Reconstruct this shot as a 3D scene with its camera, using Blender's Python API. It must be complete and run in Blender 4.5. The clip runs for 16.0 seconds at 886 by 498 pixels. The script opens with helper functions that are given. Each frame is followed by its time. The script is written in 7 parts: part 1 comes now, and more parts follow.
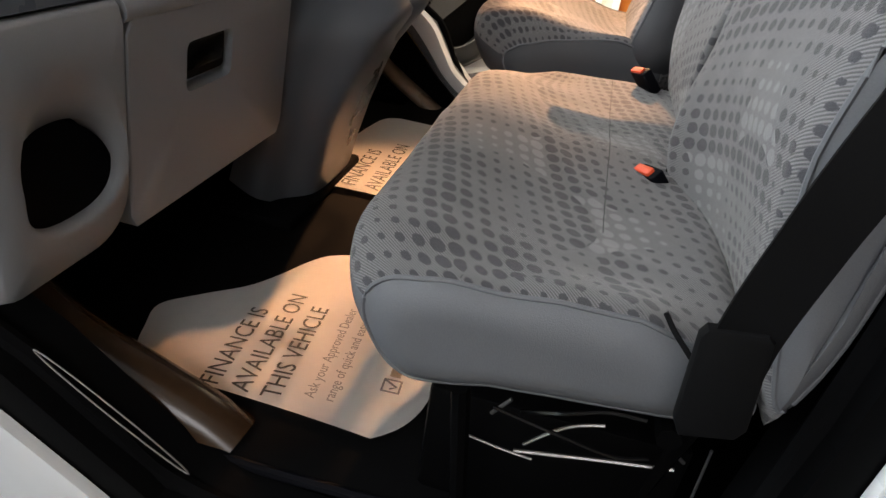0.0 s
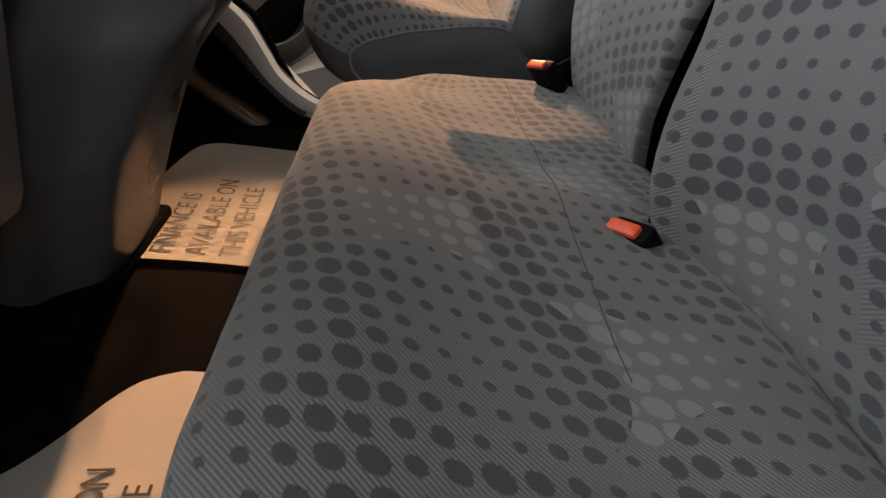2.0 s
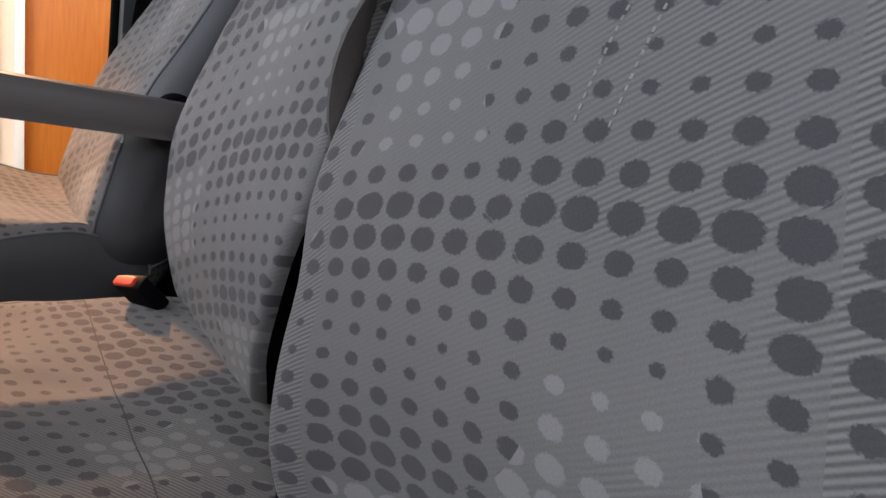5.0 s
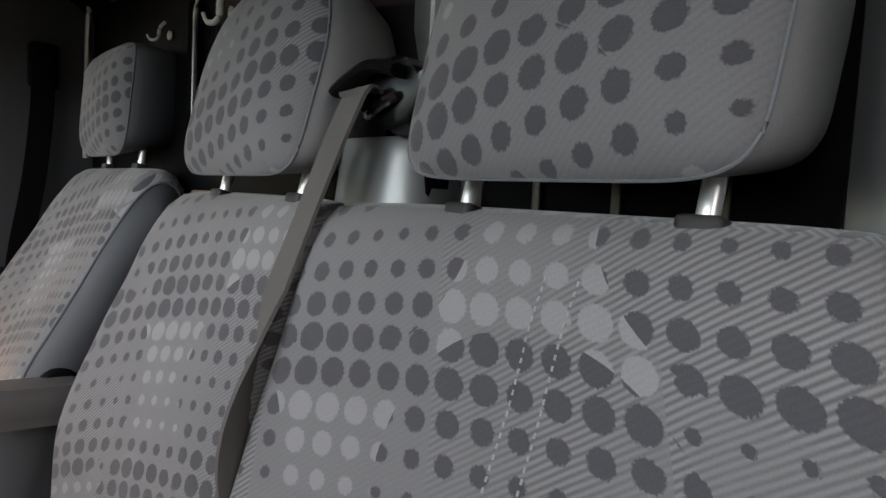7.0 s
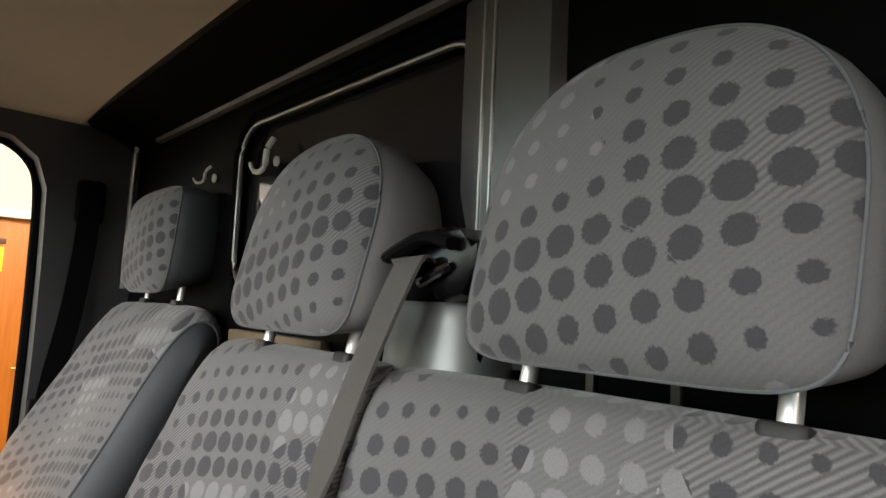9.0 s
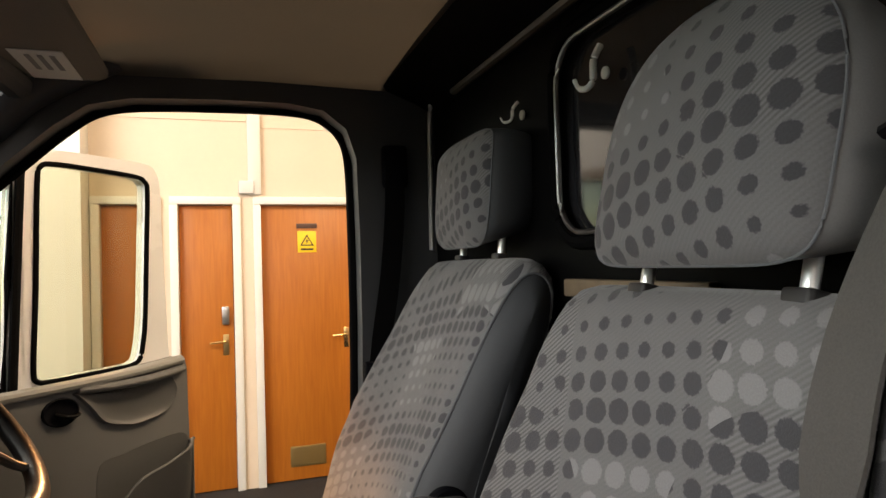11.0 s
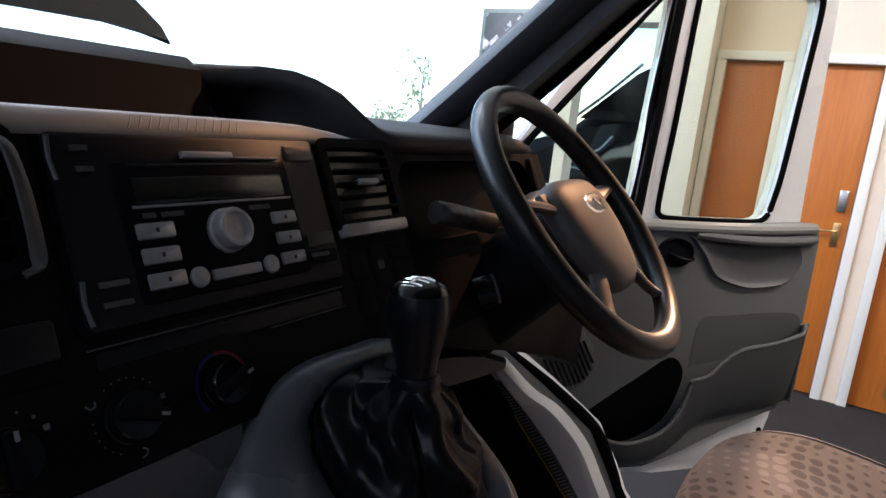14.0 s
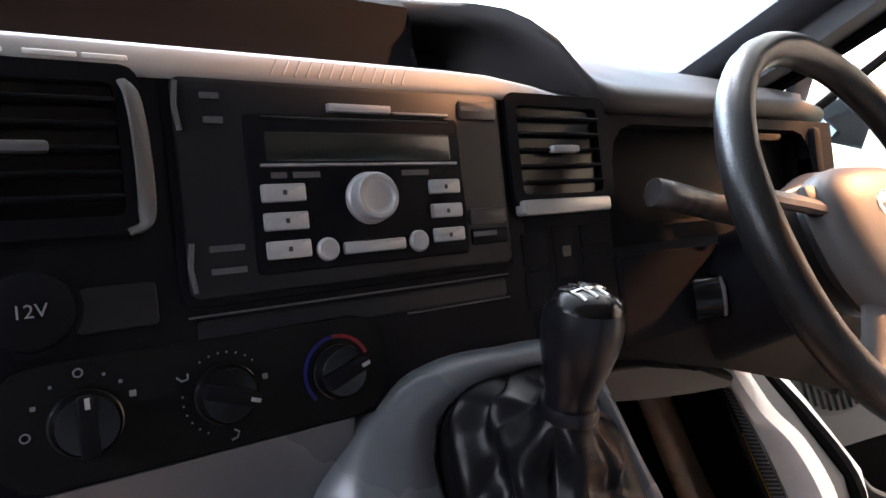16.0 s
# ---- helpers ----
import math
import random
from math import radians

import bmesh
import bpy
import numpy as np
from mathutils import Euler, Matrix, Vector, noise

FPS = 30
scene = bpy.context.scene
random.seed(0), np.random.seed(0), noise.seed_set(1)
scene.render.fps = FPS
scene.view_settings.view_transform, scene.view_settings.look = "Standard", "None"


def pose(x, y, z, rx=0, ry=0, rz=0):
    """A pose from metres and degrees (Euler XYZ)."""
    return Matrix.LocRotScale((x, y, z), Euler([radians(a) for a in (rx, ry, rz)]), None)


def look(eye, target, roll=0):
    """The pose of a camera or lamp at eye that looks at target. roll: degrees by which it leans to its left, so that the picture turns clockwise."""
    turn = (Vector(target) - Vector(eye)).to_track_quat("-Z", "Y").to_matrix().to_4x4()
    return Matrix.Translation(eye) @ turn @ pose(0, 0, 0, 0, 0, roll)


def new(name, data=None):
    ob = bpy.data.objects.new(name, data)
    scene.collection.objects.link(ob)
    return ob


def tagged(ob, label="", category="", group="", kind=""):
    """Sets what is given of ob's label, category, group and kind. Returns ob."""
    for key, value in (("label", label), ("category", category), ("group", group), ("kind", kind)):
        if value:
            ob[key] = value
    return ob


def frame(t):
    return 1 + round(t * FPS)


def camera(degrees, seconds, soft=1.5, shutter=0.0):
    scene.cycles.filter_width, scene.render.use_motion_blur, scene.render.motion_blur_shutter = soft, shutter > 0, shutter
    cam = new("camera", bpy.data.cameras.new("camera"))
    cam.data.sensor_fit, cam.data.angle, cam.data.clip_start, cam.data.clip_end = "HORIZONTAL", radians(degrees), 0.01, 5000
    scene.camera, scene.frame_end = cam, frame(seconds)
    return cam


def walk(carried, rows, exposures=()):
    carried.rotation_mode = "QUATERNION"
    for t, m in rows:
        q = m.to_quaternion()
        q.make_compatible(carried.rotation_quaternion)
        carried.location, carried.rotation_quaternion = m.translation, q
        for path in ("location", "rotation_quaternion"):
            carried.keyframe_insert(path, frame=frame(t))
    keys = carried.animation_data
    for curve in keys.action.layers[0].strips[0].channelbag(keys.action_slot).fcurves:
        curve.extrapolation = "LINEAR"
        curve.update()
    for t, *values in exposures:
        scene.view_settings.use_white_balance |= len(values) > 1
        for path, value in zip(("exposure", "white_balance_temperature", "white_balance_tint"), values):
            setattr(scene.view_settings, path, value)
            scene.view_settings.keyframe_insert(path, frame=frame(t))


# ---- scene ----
cam = camera(69.7, 16.0)
PATH = [
    (0, (0.581, -1.32, 1.405), (0.285, 0.375, 0.385), 8.0),
    (0.5, (0.581, -1.246, 1.397), (0.412, 0.485, 0.408), 7.4),
    (1, (0.587, -1.13, 1.384), (0.416, 0.592, 0.382), 10.6),
    (1.5, (0.561, -1.059, 1.357), (0.383, 0.645, 0.326), 10.2),
    (2, (0.482, -0.957, 1.337), (0.663, 0.764, 0.335), 7.4),
    (2.5, (0.484, -0.928, 1.341), (0.903, 0.731, 0.305), 7.7),
    (3, (0.482, -0.886, 1.339), (1.034, 0.737, 0.308), 9.6),
    (3.5, (0.477, -0.835, 1.351), (1.553, 0.585, 0.442), 9.4),
    (3.7, (0.484, -0.826, 1.365), (1.603, 0.571, 0.472), 9.6),
    (5.8, (0.56, -0.844, 1.464), (1.71, 0.77, 1.193), 9.2),
    (6, (0.535, -0.831, 1.532), (1.808, 0.658, 1.129), 4.2),
    (6.5, (0.546, -0.834, 1.574), (1.885, 0.626, 1.304), 3.9),
    (7, (0.552, -0.832, 1.604), (1.927, 0.613, 1.456), 3.0),
    (7.5, (0.549, -0.83, 1.628), (1.934, 0.613, 1.617), 4.1),
    (8, (0.544, -0.827, 1.646), (1.922, 0.617, 1.769), 4.5),
    (8.2, (0.544, -0.825, 1.657), (1.915, 0.62, 1.836), 4.0),
    (10.3, (0.488, -0.713, 1.64), (1.583, 0.96, 1.686), -3.2),
    (10.5, (0.51, -0.684, 1.636), (1.486, 1.061, 1.682), -2.4),
    (11, (0.512, -0.608, 1.628), (1.155, 1.285, 1.675), -1.7),
    (11.5, (0.484, -0.488, 1.615), (0.777, 1.49, 1.613), 0.1),
    (12, (0.483, -0.41, 1.587), (0.617, 1.584, 1.525), 1.2),
    (12.5, (0.449, -0.404, 1.572), (0.227, 1.578, 1.429), 2.7),
    (13, (0.432, -0.381, 1.55), (-0.033, 1.554, 1.344), 2.9),
    (13.5, (0.389, -0.341, 1.53), (-0.4, 1.469, 1.216), 3.8),
    (14, (0.372, -0.323, 1.528), (-0.606, 1.376, 1.135), 6.1),
    (14.5, (0.354, -0.286, 1.522), (-0.807, 1.271, 1.044), 7.2),
    (15, (0.345, -0.255, 1.526), (-0.972, 1.148, 0.982), 7.8),
    (15.5, (0.35, -0.223, 1.534), (-1.069, 1.048, 0.922), 7.4),
    (16, (0.35, -0.198, 1.545), (-1.157, 0.936, 0.878), 8.1),
]
walk(cam, [(t, look(eye, target, roll)) for t, eye, target, roll in PATH],
     exposures=[(0.0, 0.2, 6700, 11), (1.5, -0.3, 6700, 9), (2.5, -0.7, 6700, 11), (3.5, -0.6, 6900, 14), (6.0, -0.3, 6400, 17), (7.0, -0.25, 6900, 15), (8.0, 0.05, 7100, 14), (10.5, -0.25, 7700, 13), (11.0, -0.6, 7700, 14), (11.5, -0.85, 7800, 14),
                (12.0, -1.0, 7600, 14), (12.8, -1.1, 6500, 11), (13.5, -0.9, 5700, 12), (14.5, -0.35, 5350, 15), (15.2, 0.5, 5600, 16), (16.0, 1.4, 5800, 16)])

# ---- world, light ----
world = bpy.data.worlds.new("sky")
scene.world = world
world.use_nodes = True
wn = world.node_tree
sky = wn.nodes.new("ShaderNodeTexSky")
sky.sky_type, sky.sun_disc = "NISHITA", False
sky.sun_elevation, sky.sun_rotation = radians(35), radians(140)
wn.links.new(sky.outputs[0], wn.nodes["Background"].inputs[0])
wn.nodes["Background"].inputs[1].default_value = 0.75


def lamp(name, kind, m, energy, colour, size=1.0, size_y=None):
    data = bpy.data.lights.new(name, kind)
    data.energy, data.color = energy, colour
    if kind == "AREA":
        data.shape, data.size, data.size_y = "RECTANGLE", size, size_y or size
    elif kind == "SUN":
        data.angle = radians(size)
    else:
        data.shadow_soft_size = size
    if kind == "SPOT":
        data.spot_size, data.spot_blend = radians(size_y), 0.45
    ob = new(name, data)
    ob.matrix_world = m
    return ob


lamp("daylight", "SUN", look((2, -8, 10), (0, 4, 0)), 5.0, (1.0, 0.97, 0.92), 1)
lamp("front_window_light", "AREA", look((-3.2, -0.6, 3.1), (0.8, -0.4, 1.3)), 235, (0.86, 0.93, 1.0), 4.2, 1.4)
# Unseen area light standing in for brightness from the passenger side.
lamp("side_fill_light", "AREA", look((0.10, -4.3, 3.5), (0.3, -0.5, 0.95)), 95, (0.96, 0.97, 1.0), 3.4, 1.6)
# Unseen warm spot, placed to fit the armrest's shadow on the bench.
lamp("warm_fill_spot", "SPOT", look((0.25, 3.70, 3.08), (0.39, 0.45, 1.15)) @ Matrix.Diagonal((1.2, 1, 1, 1)), 1700, (1.0, 0.52, 0.25), 0.05, 11.0)
# Added spot with no known fitting; warms the hub and cowl.
lamp("dash_fill_spot", "SPOT", look((0.62, 2.95, 3.62), (0.07, 0.37, 1.44)), 800, (1.0, 0.46, 0.19), 0.06, 18.0)
# Unseen fills under the ceiling, added to brighten the walls and the open door.
lamp("ceiling_fill_light", "AREA", look((2.3, 1.0, 3.75), (1.0, 2.8, 0.6)), 200, (1.0, 0.81, 0.59), 3.0, 0.5)
lamp("ceiling_fill_light", "AREA", look((-2.6, 1.6, 3.75), (-1.9, 4.1, 1.9)), 260, (1.0, 0.98, 0.95), 3.0, 0.5)

# ---- materials ----
MATS = {}


def material(name, colour, rough=0.6, metal=0.0, grain=0.0, scale=120.0, bump=0.0, stain=0.0, emit=0.0, coat=0.0, spec=0.5):
    """A painted, moulded or woven surface: base colour, fine grain, broad stains, fine relief."""
    m = bpy.data.materials.new(name)
    m.use_nodes = True
    t = m.node_tree
    b = t.nodes["Principled BSDF"]
    b.inputs["Roughness"].default_value, b.inputs["Metallic"].default_value = rough, metal
    b.inputs["Specular IOR Level"].default_value = spec
    b.inputs["Coat Weight"].default_value = coat
    co = t.nodes.new("ShaderNodeTexCoord")
    fine = t.nodes.new("ShaderNodeTexNoise")
    fine.inputs["Scale"].default_value, fine.inputs["Detail"].default_value = scale, 3
    broad = t.nodes.new("ShaderNodeTexNoise")
    broad.inputs["Scale"].default_value, broad.inputs["Detail"].default_value = 5.0, 4
    for n in (fine, broad):
        t.links.new(co.outputs["Object"], n.inputs["Vector"])
    dark = tuple(c * (1 - 0.8 * grain) for c in colour)
    lite = tuple(min(1, c * (1 + 0.8 * grain)) for c in colour)
    mix = t.nodes.new("ShaderNodeMix")
    mix.data_type = "RGBA"
    mix.inputs[6].default_value, mix.inputs[7].default_value = (*dark, 1), (*lite, 1)
    t.links.new(fine.outputs[0], mix.inputs[0])
    mul = t.nodes.new("ShaderNodeMix")
    mul.data_type, mul.blend_type = "RGBA", "MULTIPLY"
    mul.inputs[0].default_value = stain
    t.links.new(mix.outputs[2], mul.inputs[6])
    t.links.new(broad.outputs[0], mul.inputs[7])
    t.links.new(mul.outputs[2], b.inputs["Base Color"])
    rr = t.nodes.new("ShaderNodeMapRange")
    rr.inputs[3].default_value, rr.inputs[4].default_value = max(0, rough - 0.12), min(1, rough + 0.12)
    t.links.new(broad.outputs[0], rr.inputs[0])
    t.links.new(rr.outputs[0], b.inputs["Roughness"])
    if bump:
        bp = t.nodes.new("ShaderNodeBump")
        bp.inputs["Strength"].default_value, bp.inputs["Distance"].default_value = bump, 0.001
        t.links.new(fine.outputs[0], bp.inputs["Height"])
        t.links.new(bp.outputs[0], b.inputs["Normal"])
    if emit:
        b.inputs["Emission Color"].default_value, b.inputs["Emission Strength"].default_value = (*colour, 1), emit
    MATS[name] = m
    return m


def glass_material(name, tint=(0.9, 0.95, 0.93), rough=0.0, clear=0.9):
    m = bpy.data.materials.new(name)
    m.use_nodes = True
    t = m.node_tree
    t.nodes.remove(t.nodes["Principled BSDF"])
    a, g, mix = t.nodes.new("ShaderNodeBsdfTransparent"), t.nodes.new("ShaderNodeBsdfGlossy"), t.nodes.new("ShaderNodeMixShader")
    a.inputs[0].default_value, g.inputs[1].default_value = (*tint, 1), rough
    fr = t.nodes.new("ShaderNodeFresnel")
    fr.inputs[0].default_value = 1.5
    t.links.new(fr.outputs[0], mix.inputs[0])
    t.links.new(a.outputs[0], mix.inputs[1])
    t.links.new(g.outputs[0], mix.inputs[2])
    t.links.new(mix.outputs[0], t.nodes["Material Output"].inputs[0])
    MATS[name] = m
    return m


GREY_PLASTIC = material("grey_plastic", (0.275, 0.287, 0.312), 0.46, grain=0.12, scale=900, bump=0.25, stain=0.15)
DARK_PLASTIC = material("dark_plastic", (0.0040, 0.0042, 0.0060), 0.6, grain=0.2, scale=900, bump=0.03, spec=0.06)
BLACK_GLOSS = material("black_gloss", (0.004, 0.004, 0.0045), 0.2, grain=0.1, scale=40, spec=0.25)
SILVER = material("silver_plastic", (0.31, 0.31, 0.32), 0.38, metal=0.3, grain=0.08, scale=600)
CHROME = material("chrome", (0.8, 0.8, 0.8), 0.14, metal=1.0)
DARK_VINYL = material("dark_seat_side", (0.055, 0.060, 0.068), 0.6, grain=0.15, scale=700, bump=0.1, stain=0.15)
VINYL = material("grey_seat_side", (0.135, 0.142, 0.154), 0.62, grain=0.15, scale=700, bump=0.3, stain=0.15)
BELT = material("belt_webbing", (0.085, 0.08, 0.076), 0.75, grain=0.3, scale=600, bump=0.4)
BLACK_BELT = material("black_webbing", (0.005, 0.005, 0.0055), 0.75, grain=0.3, scale=600, bump=0.1, spec=0.1)
RED = material("red_plastic", (0.85, 0.09, 0.03), 0.4, grain=0.05)
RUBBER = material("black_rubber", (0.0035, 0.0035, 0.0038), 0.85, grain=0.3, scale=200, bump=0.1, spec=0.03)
PAPER = material("paper_mat", (0.88, 0.86, 0.84), 0.75, grain=0.04, scale=60, stain=0.08)
INK = material("printed_ink", (0.02, 0.02, 0.022), 0.6)
GREY_INK = material("grey_ink", (0.25, 0.25, 0.26), 0.6)
BODY_WHITE = material("white_body_paint", (0.80, 0.81, 0.82), 0.25, coat=0.6, grain=0.02, stain=0.06)
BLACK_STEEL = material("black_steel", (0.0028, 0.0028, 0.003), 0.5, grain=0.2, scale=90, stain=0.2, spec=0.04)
HEADLINER = material("headliner_cloth", (0.20, 0.18, 0.155), 0.9, grain=0.25, scale=800, bump=0.3, stain=0.2)
WALL_PAINT = material("cream_wall_paint", (0.80, 0.67, 0.535), 0.7, grain=0.03, scale=30, bump=0.1, stain=0.08)
WHITE_PAINT = material("white_gloss_paint", (0.86, 0.84, 0.79), 0.4, grain=0.02, stain=0.06)
CARPET = material("dark_carpet", (0.016, 0.0145, 0.0145), 0.95, grain=0.5, scale=300, bump=0.6)
YELLOW = material("yellow_sign", (0.95, 0.62, 0.03), 0.5, grain=0.03)
BRASS = material("brass", (0.75, 0.52, 0.24), 0.28, metal=1.0, grain=0.1)
STEEL = material("brushed_steel", (0.55, 0.55, 0.55), 0.35, metal=1.0, grain=0.1)
GLASS = glass_material("clear_glass")
# the brown in this gloss black stands for a warm reflection
SILL_BLACK = material("sill_black_brown_sheen", (0.050, 0.026, 0.013), 0.22, grain=0.2, scale=60, stain=0.3, spec=0.5)
SILL_REFLECTION = material("sill_reflection_brown", (0.21, 0.145, 0.10), 0.3, grain=0.25, scale=40, stain=0.3)
LEATHER = material("black_leather", (0.006, 0.006, 0.007), 0.3, grain=0.2, scale=350, bump=0.08, spec=0.10)
HUB = material("soft_grey_plastic", (0.068, 0.062, 0.058), 0.5, grain=0.1, scale=900, bump=0.25)
MATT_WHITE = material("matt_white", (0.75, 0.75, 0.73), 0.6)


# ---- mesh helpers ----
def thing(name, label, category, group="", kind="", at=(0, 0, 0)):
    ob = new(name)
    ob.empty_display_size = 0.05
    ob.location = at
    return tagged(ob, label, category, group, kind)


def part(name, bm, mat, parent, label="", smooth=True, crease=35):
    bmesh.ops.recalc_face_normals(bm, faces=bm.faces[:])
    me = bpy.data.meshes.new(name)
    bm.to_mesh(me)
    bm.free()
    for p in me.polygons:
        p.use_smooth = smooth
    for one in mat if isinstance(mat, (list, tuple)) else (mat,):
        me.materials.append(one)
    ob = new(name, me)
    if parent:
        ob.parent = parent
        ob.location = -parent.location if parent.parent is None else (0, 0, 0)
    if smooth:
        me.set_sharp_from_angle(angle=radians(crease))
    return tagged(ob, label)


def structure(name, bm, mat, label, category="", smooth=True):
    return tagged(part(name, bm, mat, None, "", smooth), label, category or name.split("_")[0], "", "structure")


def V(*a):
    return Vector(a)


def box(bm, lo, hi, bevel=0.0, seg=2, m=None):
    c = [(a + b) / 2 for a, b in zip(lo, hi)]
    s = [abs(b - a) for a, b in zip(lo, hi)]
    vs = bmesh.ops.create_cube(bm, size=1.0)["verts"]
    bmesh.ops.scale(bm, verts=vs, vec=s)
    bmesh.ops.translate(bm, verts=vs, vec=c)
    if bevel:
        es = {e for v in vs for e in v.link_edges}
        out = bmesh.ops.bevel(bm, geom=list(es), offset=bevel, segments=seg, affect="EDGES", profile=0.5)
        vs = list({v for f in out["faces"] for v in f.verts} | {v for v in vs if v.is_valid})
    if m is not None:
        bmesh.ops.transform(bm, matrix=m, verts=vs)
    return vs


def ring_loft(bm, rings, closed=True, cap0=True, cap1=True, uv=None):
    """Joins rings of points (all of one length) by quads."""
    rows = [[bm.verts.new(p) for p in r] for r in rings]
    n = len(rows[0])
    faces = []
    for a, b in zip(rows, rows[1:]):
        for i in range(n if closed else n - 1):
            j = (i + 1) % n
            faces.append(bm.faces.new((a[i], a[j], b[j], b[i])))
    if closed and cap0:
        faces.append(bm.faces.new(rows[0]))
    if closed and cap1:
        faces.append(bm.faces.new(rows[-1][::-1]))
    return rows, faces


def frame_of(d):
    d = Vector(d).normalized()
    up = V(0, 0, 1) if abs(d.z) < 0.95 else V(1, 0, 0)
    a = d.cross(up).normalized()
    return a, a.cross(d).normalized()


def tube(bm, pts, r, n=10, ry=None, turn=0.0):
    """A round or flat bar along points; r may be a list."""
    pts = [Vector(p) for p in pts]
    rings = []
    for i, p in enumerate(pts):
        d = pts[min(i + 1, len(pts) - 1)] - pts[max(i - 1, 0)]
        a, b = frame_of(d)
        rad = r[i] if isinstance(r, (list, tuple)) else r
        rb = ry if ry is not None else rad
        rings.append([p + a * rad * math.cos(w) + b * rb * math.sin(w) for w in (turn + 2 * math.pi * k / n for k in range(n))])
    return ring_loft(bm, rings)


def smooth_path(pts, n=8):
    """Catmull-Rom through points."""
    pts = [Vector(p) for p in pts]
    q = [2 * pts[0] - pts[1]] + pts + [2 * pts[-1] - pts[-2]]
    out = []
    for i in range(1, len(q) - 2):
        p0, p1, p2, p3 = q[i - 1], q[i], q[i + 1], q[i + 2]
        for k in range(n):
            t = k / n
            out.append(0.5 * ((2 * p1) + (p2 - p0) * t + (2 * p0 - 5 * p1 + 4 * p2 - p3) * t * t + (3 * p1 - p0 - 3 * p2 + p3) * t ** 3))
    return out + [pts[-1]]


def lathe(bm, profile, m=None, n=32):
    """Turns (radius, height) pairs about z."""
    rings = [[V(r * math.cos(w), r * math.sin(w), h) for w in (2 * math.pi * k / n for k in range(n))] for r, h in profile]
    rows, _ = ring_loft(bm, rings)
    if m is not None:
        bmesh.ops.transform(bm, matrix=m, verts=[v for r in rows for v in r])
    return rows


def prism(bm, outline, lo, hi, axis="y", m=None, bevel=0.0):
    """Extrudes an outline (pairs) along an axis from lo to hi; pairs are the other two axes in order."""
    def at(p, h):
        return {"x": V(h, p[0], p[1]), "y": V(p[0], h, p[1]), "z": V(p[0], p[1], h)}[axis]
    rows, faces = ring_loft(bm, [[at(p, lo) for p in outline], [at(p, hi) for p in outline]])
    vs = [v for r in rows for v in r]
    if bevel:
        es = {e for f in faces[-2:] for e in f.edges}
        out = bmesh.ops.bevel(bm, geom=list(es), offset=bevel, segments=2, affect="EDGES", profile=0.5)
        vs = list({v for f in out["faces"] for v in f.verts} | {v for v in vs if v.is_valid})
    if m is not None:
        bmesh.ops.transform(bm, matrix=m, verts=vs)
    return vs


def round_rect(w, h, r, n=5, cx=0.0, cy=0.0):
    out = []
    for sx, sy, a0 in ((1, 1, 0), (-1, 1, 90), (-1, -1, 180), (1, -1, 270)):
        for k in range(n + 1):
            a = radians(a0 + 90 * k / n)
            out.append((cx + sx * (w / 2 - r) + r * math.cos(a), cy + sy * (h / 2 - r) + r * math.sin(a)))
    return out


def holed_plate(bm, outer, hole, lo, hi, axis="y", m=None):
    """A plate with one opening through it; outer and hole have as many points each."""
    def at(p, h):
        return {"x": V(h, p[0], p[1]), "y": V(p[0], h, p[1]), "z": V(p[0], p[1], h)}[axis]
    rings = [[at(p, lo) for p in outer], [at(p, hi) for p in outer], [at(p, hi) for p in hole], [at(p, lo) for p in hole]]
    rings.append(rings[0])
    rows, _ = ring_loft(bm, rings, cap0=False, cap1=False)
    vs = [v for r in rows for v in r]
    if m is not None:
        bmesh.ops.transform(bm, matrix=m, verts=vs)
    bmesh.ops.remove_doubles(bm, verts=bm.verts[:], dist=1e-5)


def match_outline(hole, w0, w1, h0, h1):
    """Points of a rectangle's edge that answer the points of an opening inside it."""
    cx, cy = (w0 + w1) / 2, (h0 + h1) / 2
    hx = [p[0] for p in hole]
    hy = [p[1] for p in hole]
    bx, by = (min(hx) + max(hx)) / 2, (min(hy) + max(hy)) / 2
    out = []
    for x, y in hole:
        a, b = (x - bx) / (max(hx) - min(hx)) * 2, (y - by) / (max(hy) - min(hy)) * 2
        k = 1 / max(abs(a), abs(b), 1e-6)
        out.append((cx + a * k * (w1 - w0) / 2, cy + b * k * (h1 - h0) / 2))
    return out


def skin(bm, rows, uvs=None, index=None):
    """Quads over a grid of points rows[i][j]; uvs[i][j] in metres; index(i, j) gives the material slot."""
    vs = [[bm.verts.new(p) for p in r] for r in rows]
    lay = bm.loops.layers.uv.verify()
    for i in range(len(vs) - 1):
        for j in range(len(vs[0]) - 1):
            f = bm.faces.new((vs[i][j], vs[i][j + 1], vs[i + 1][j + 1], vs[i + 1][j]))
            if uvs:
                for loop, (a, b) in zip(f.loops, ((i, j), (i, j + 1), (i + 1, j + 1), (i + 1, j))):
                    loop[lay].uv = uvs[a][b]
            if index:
                f.material_index = index(i, j)
    return vs


def resample(pts, n):
    pts = [Vector(p) for p in pts]
    ln = [0.0]
    for a, b in zip(pts, pts[1:]):
        ln.append(ln[-1] + (b - a).length)
    out, k = [], 0
    for i in range(n):
        s = ln[-1] * i / (n - 1)
        while k < len(pts) - 2 and ln[k + 1] < s:
            k += 1
        out.append(pts[k].lerp(pts[k + 1], (s - ln[k]) / max(ln[k + 1] - ln[k], 1e-9)))
    return out, ln[-1]


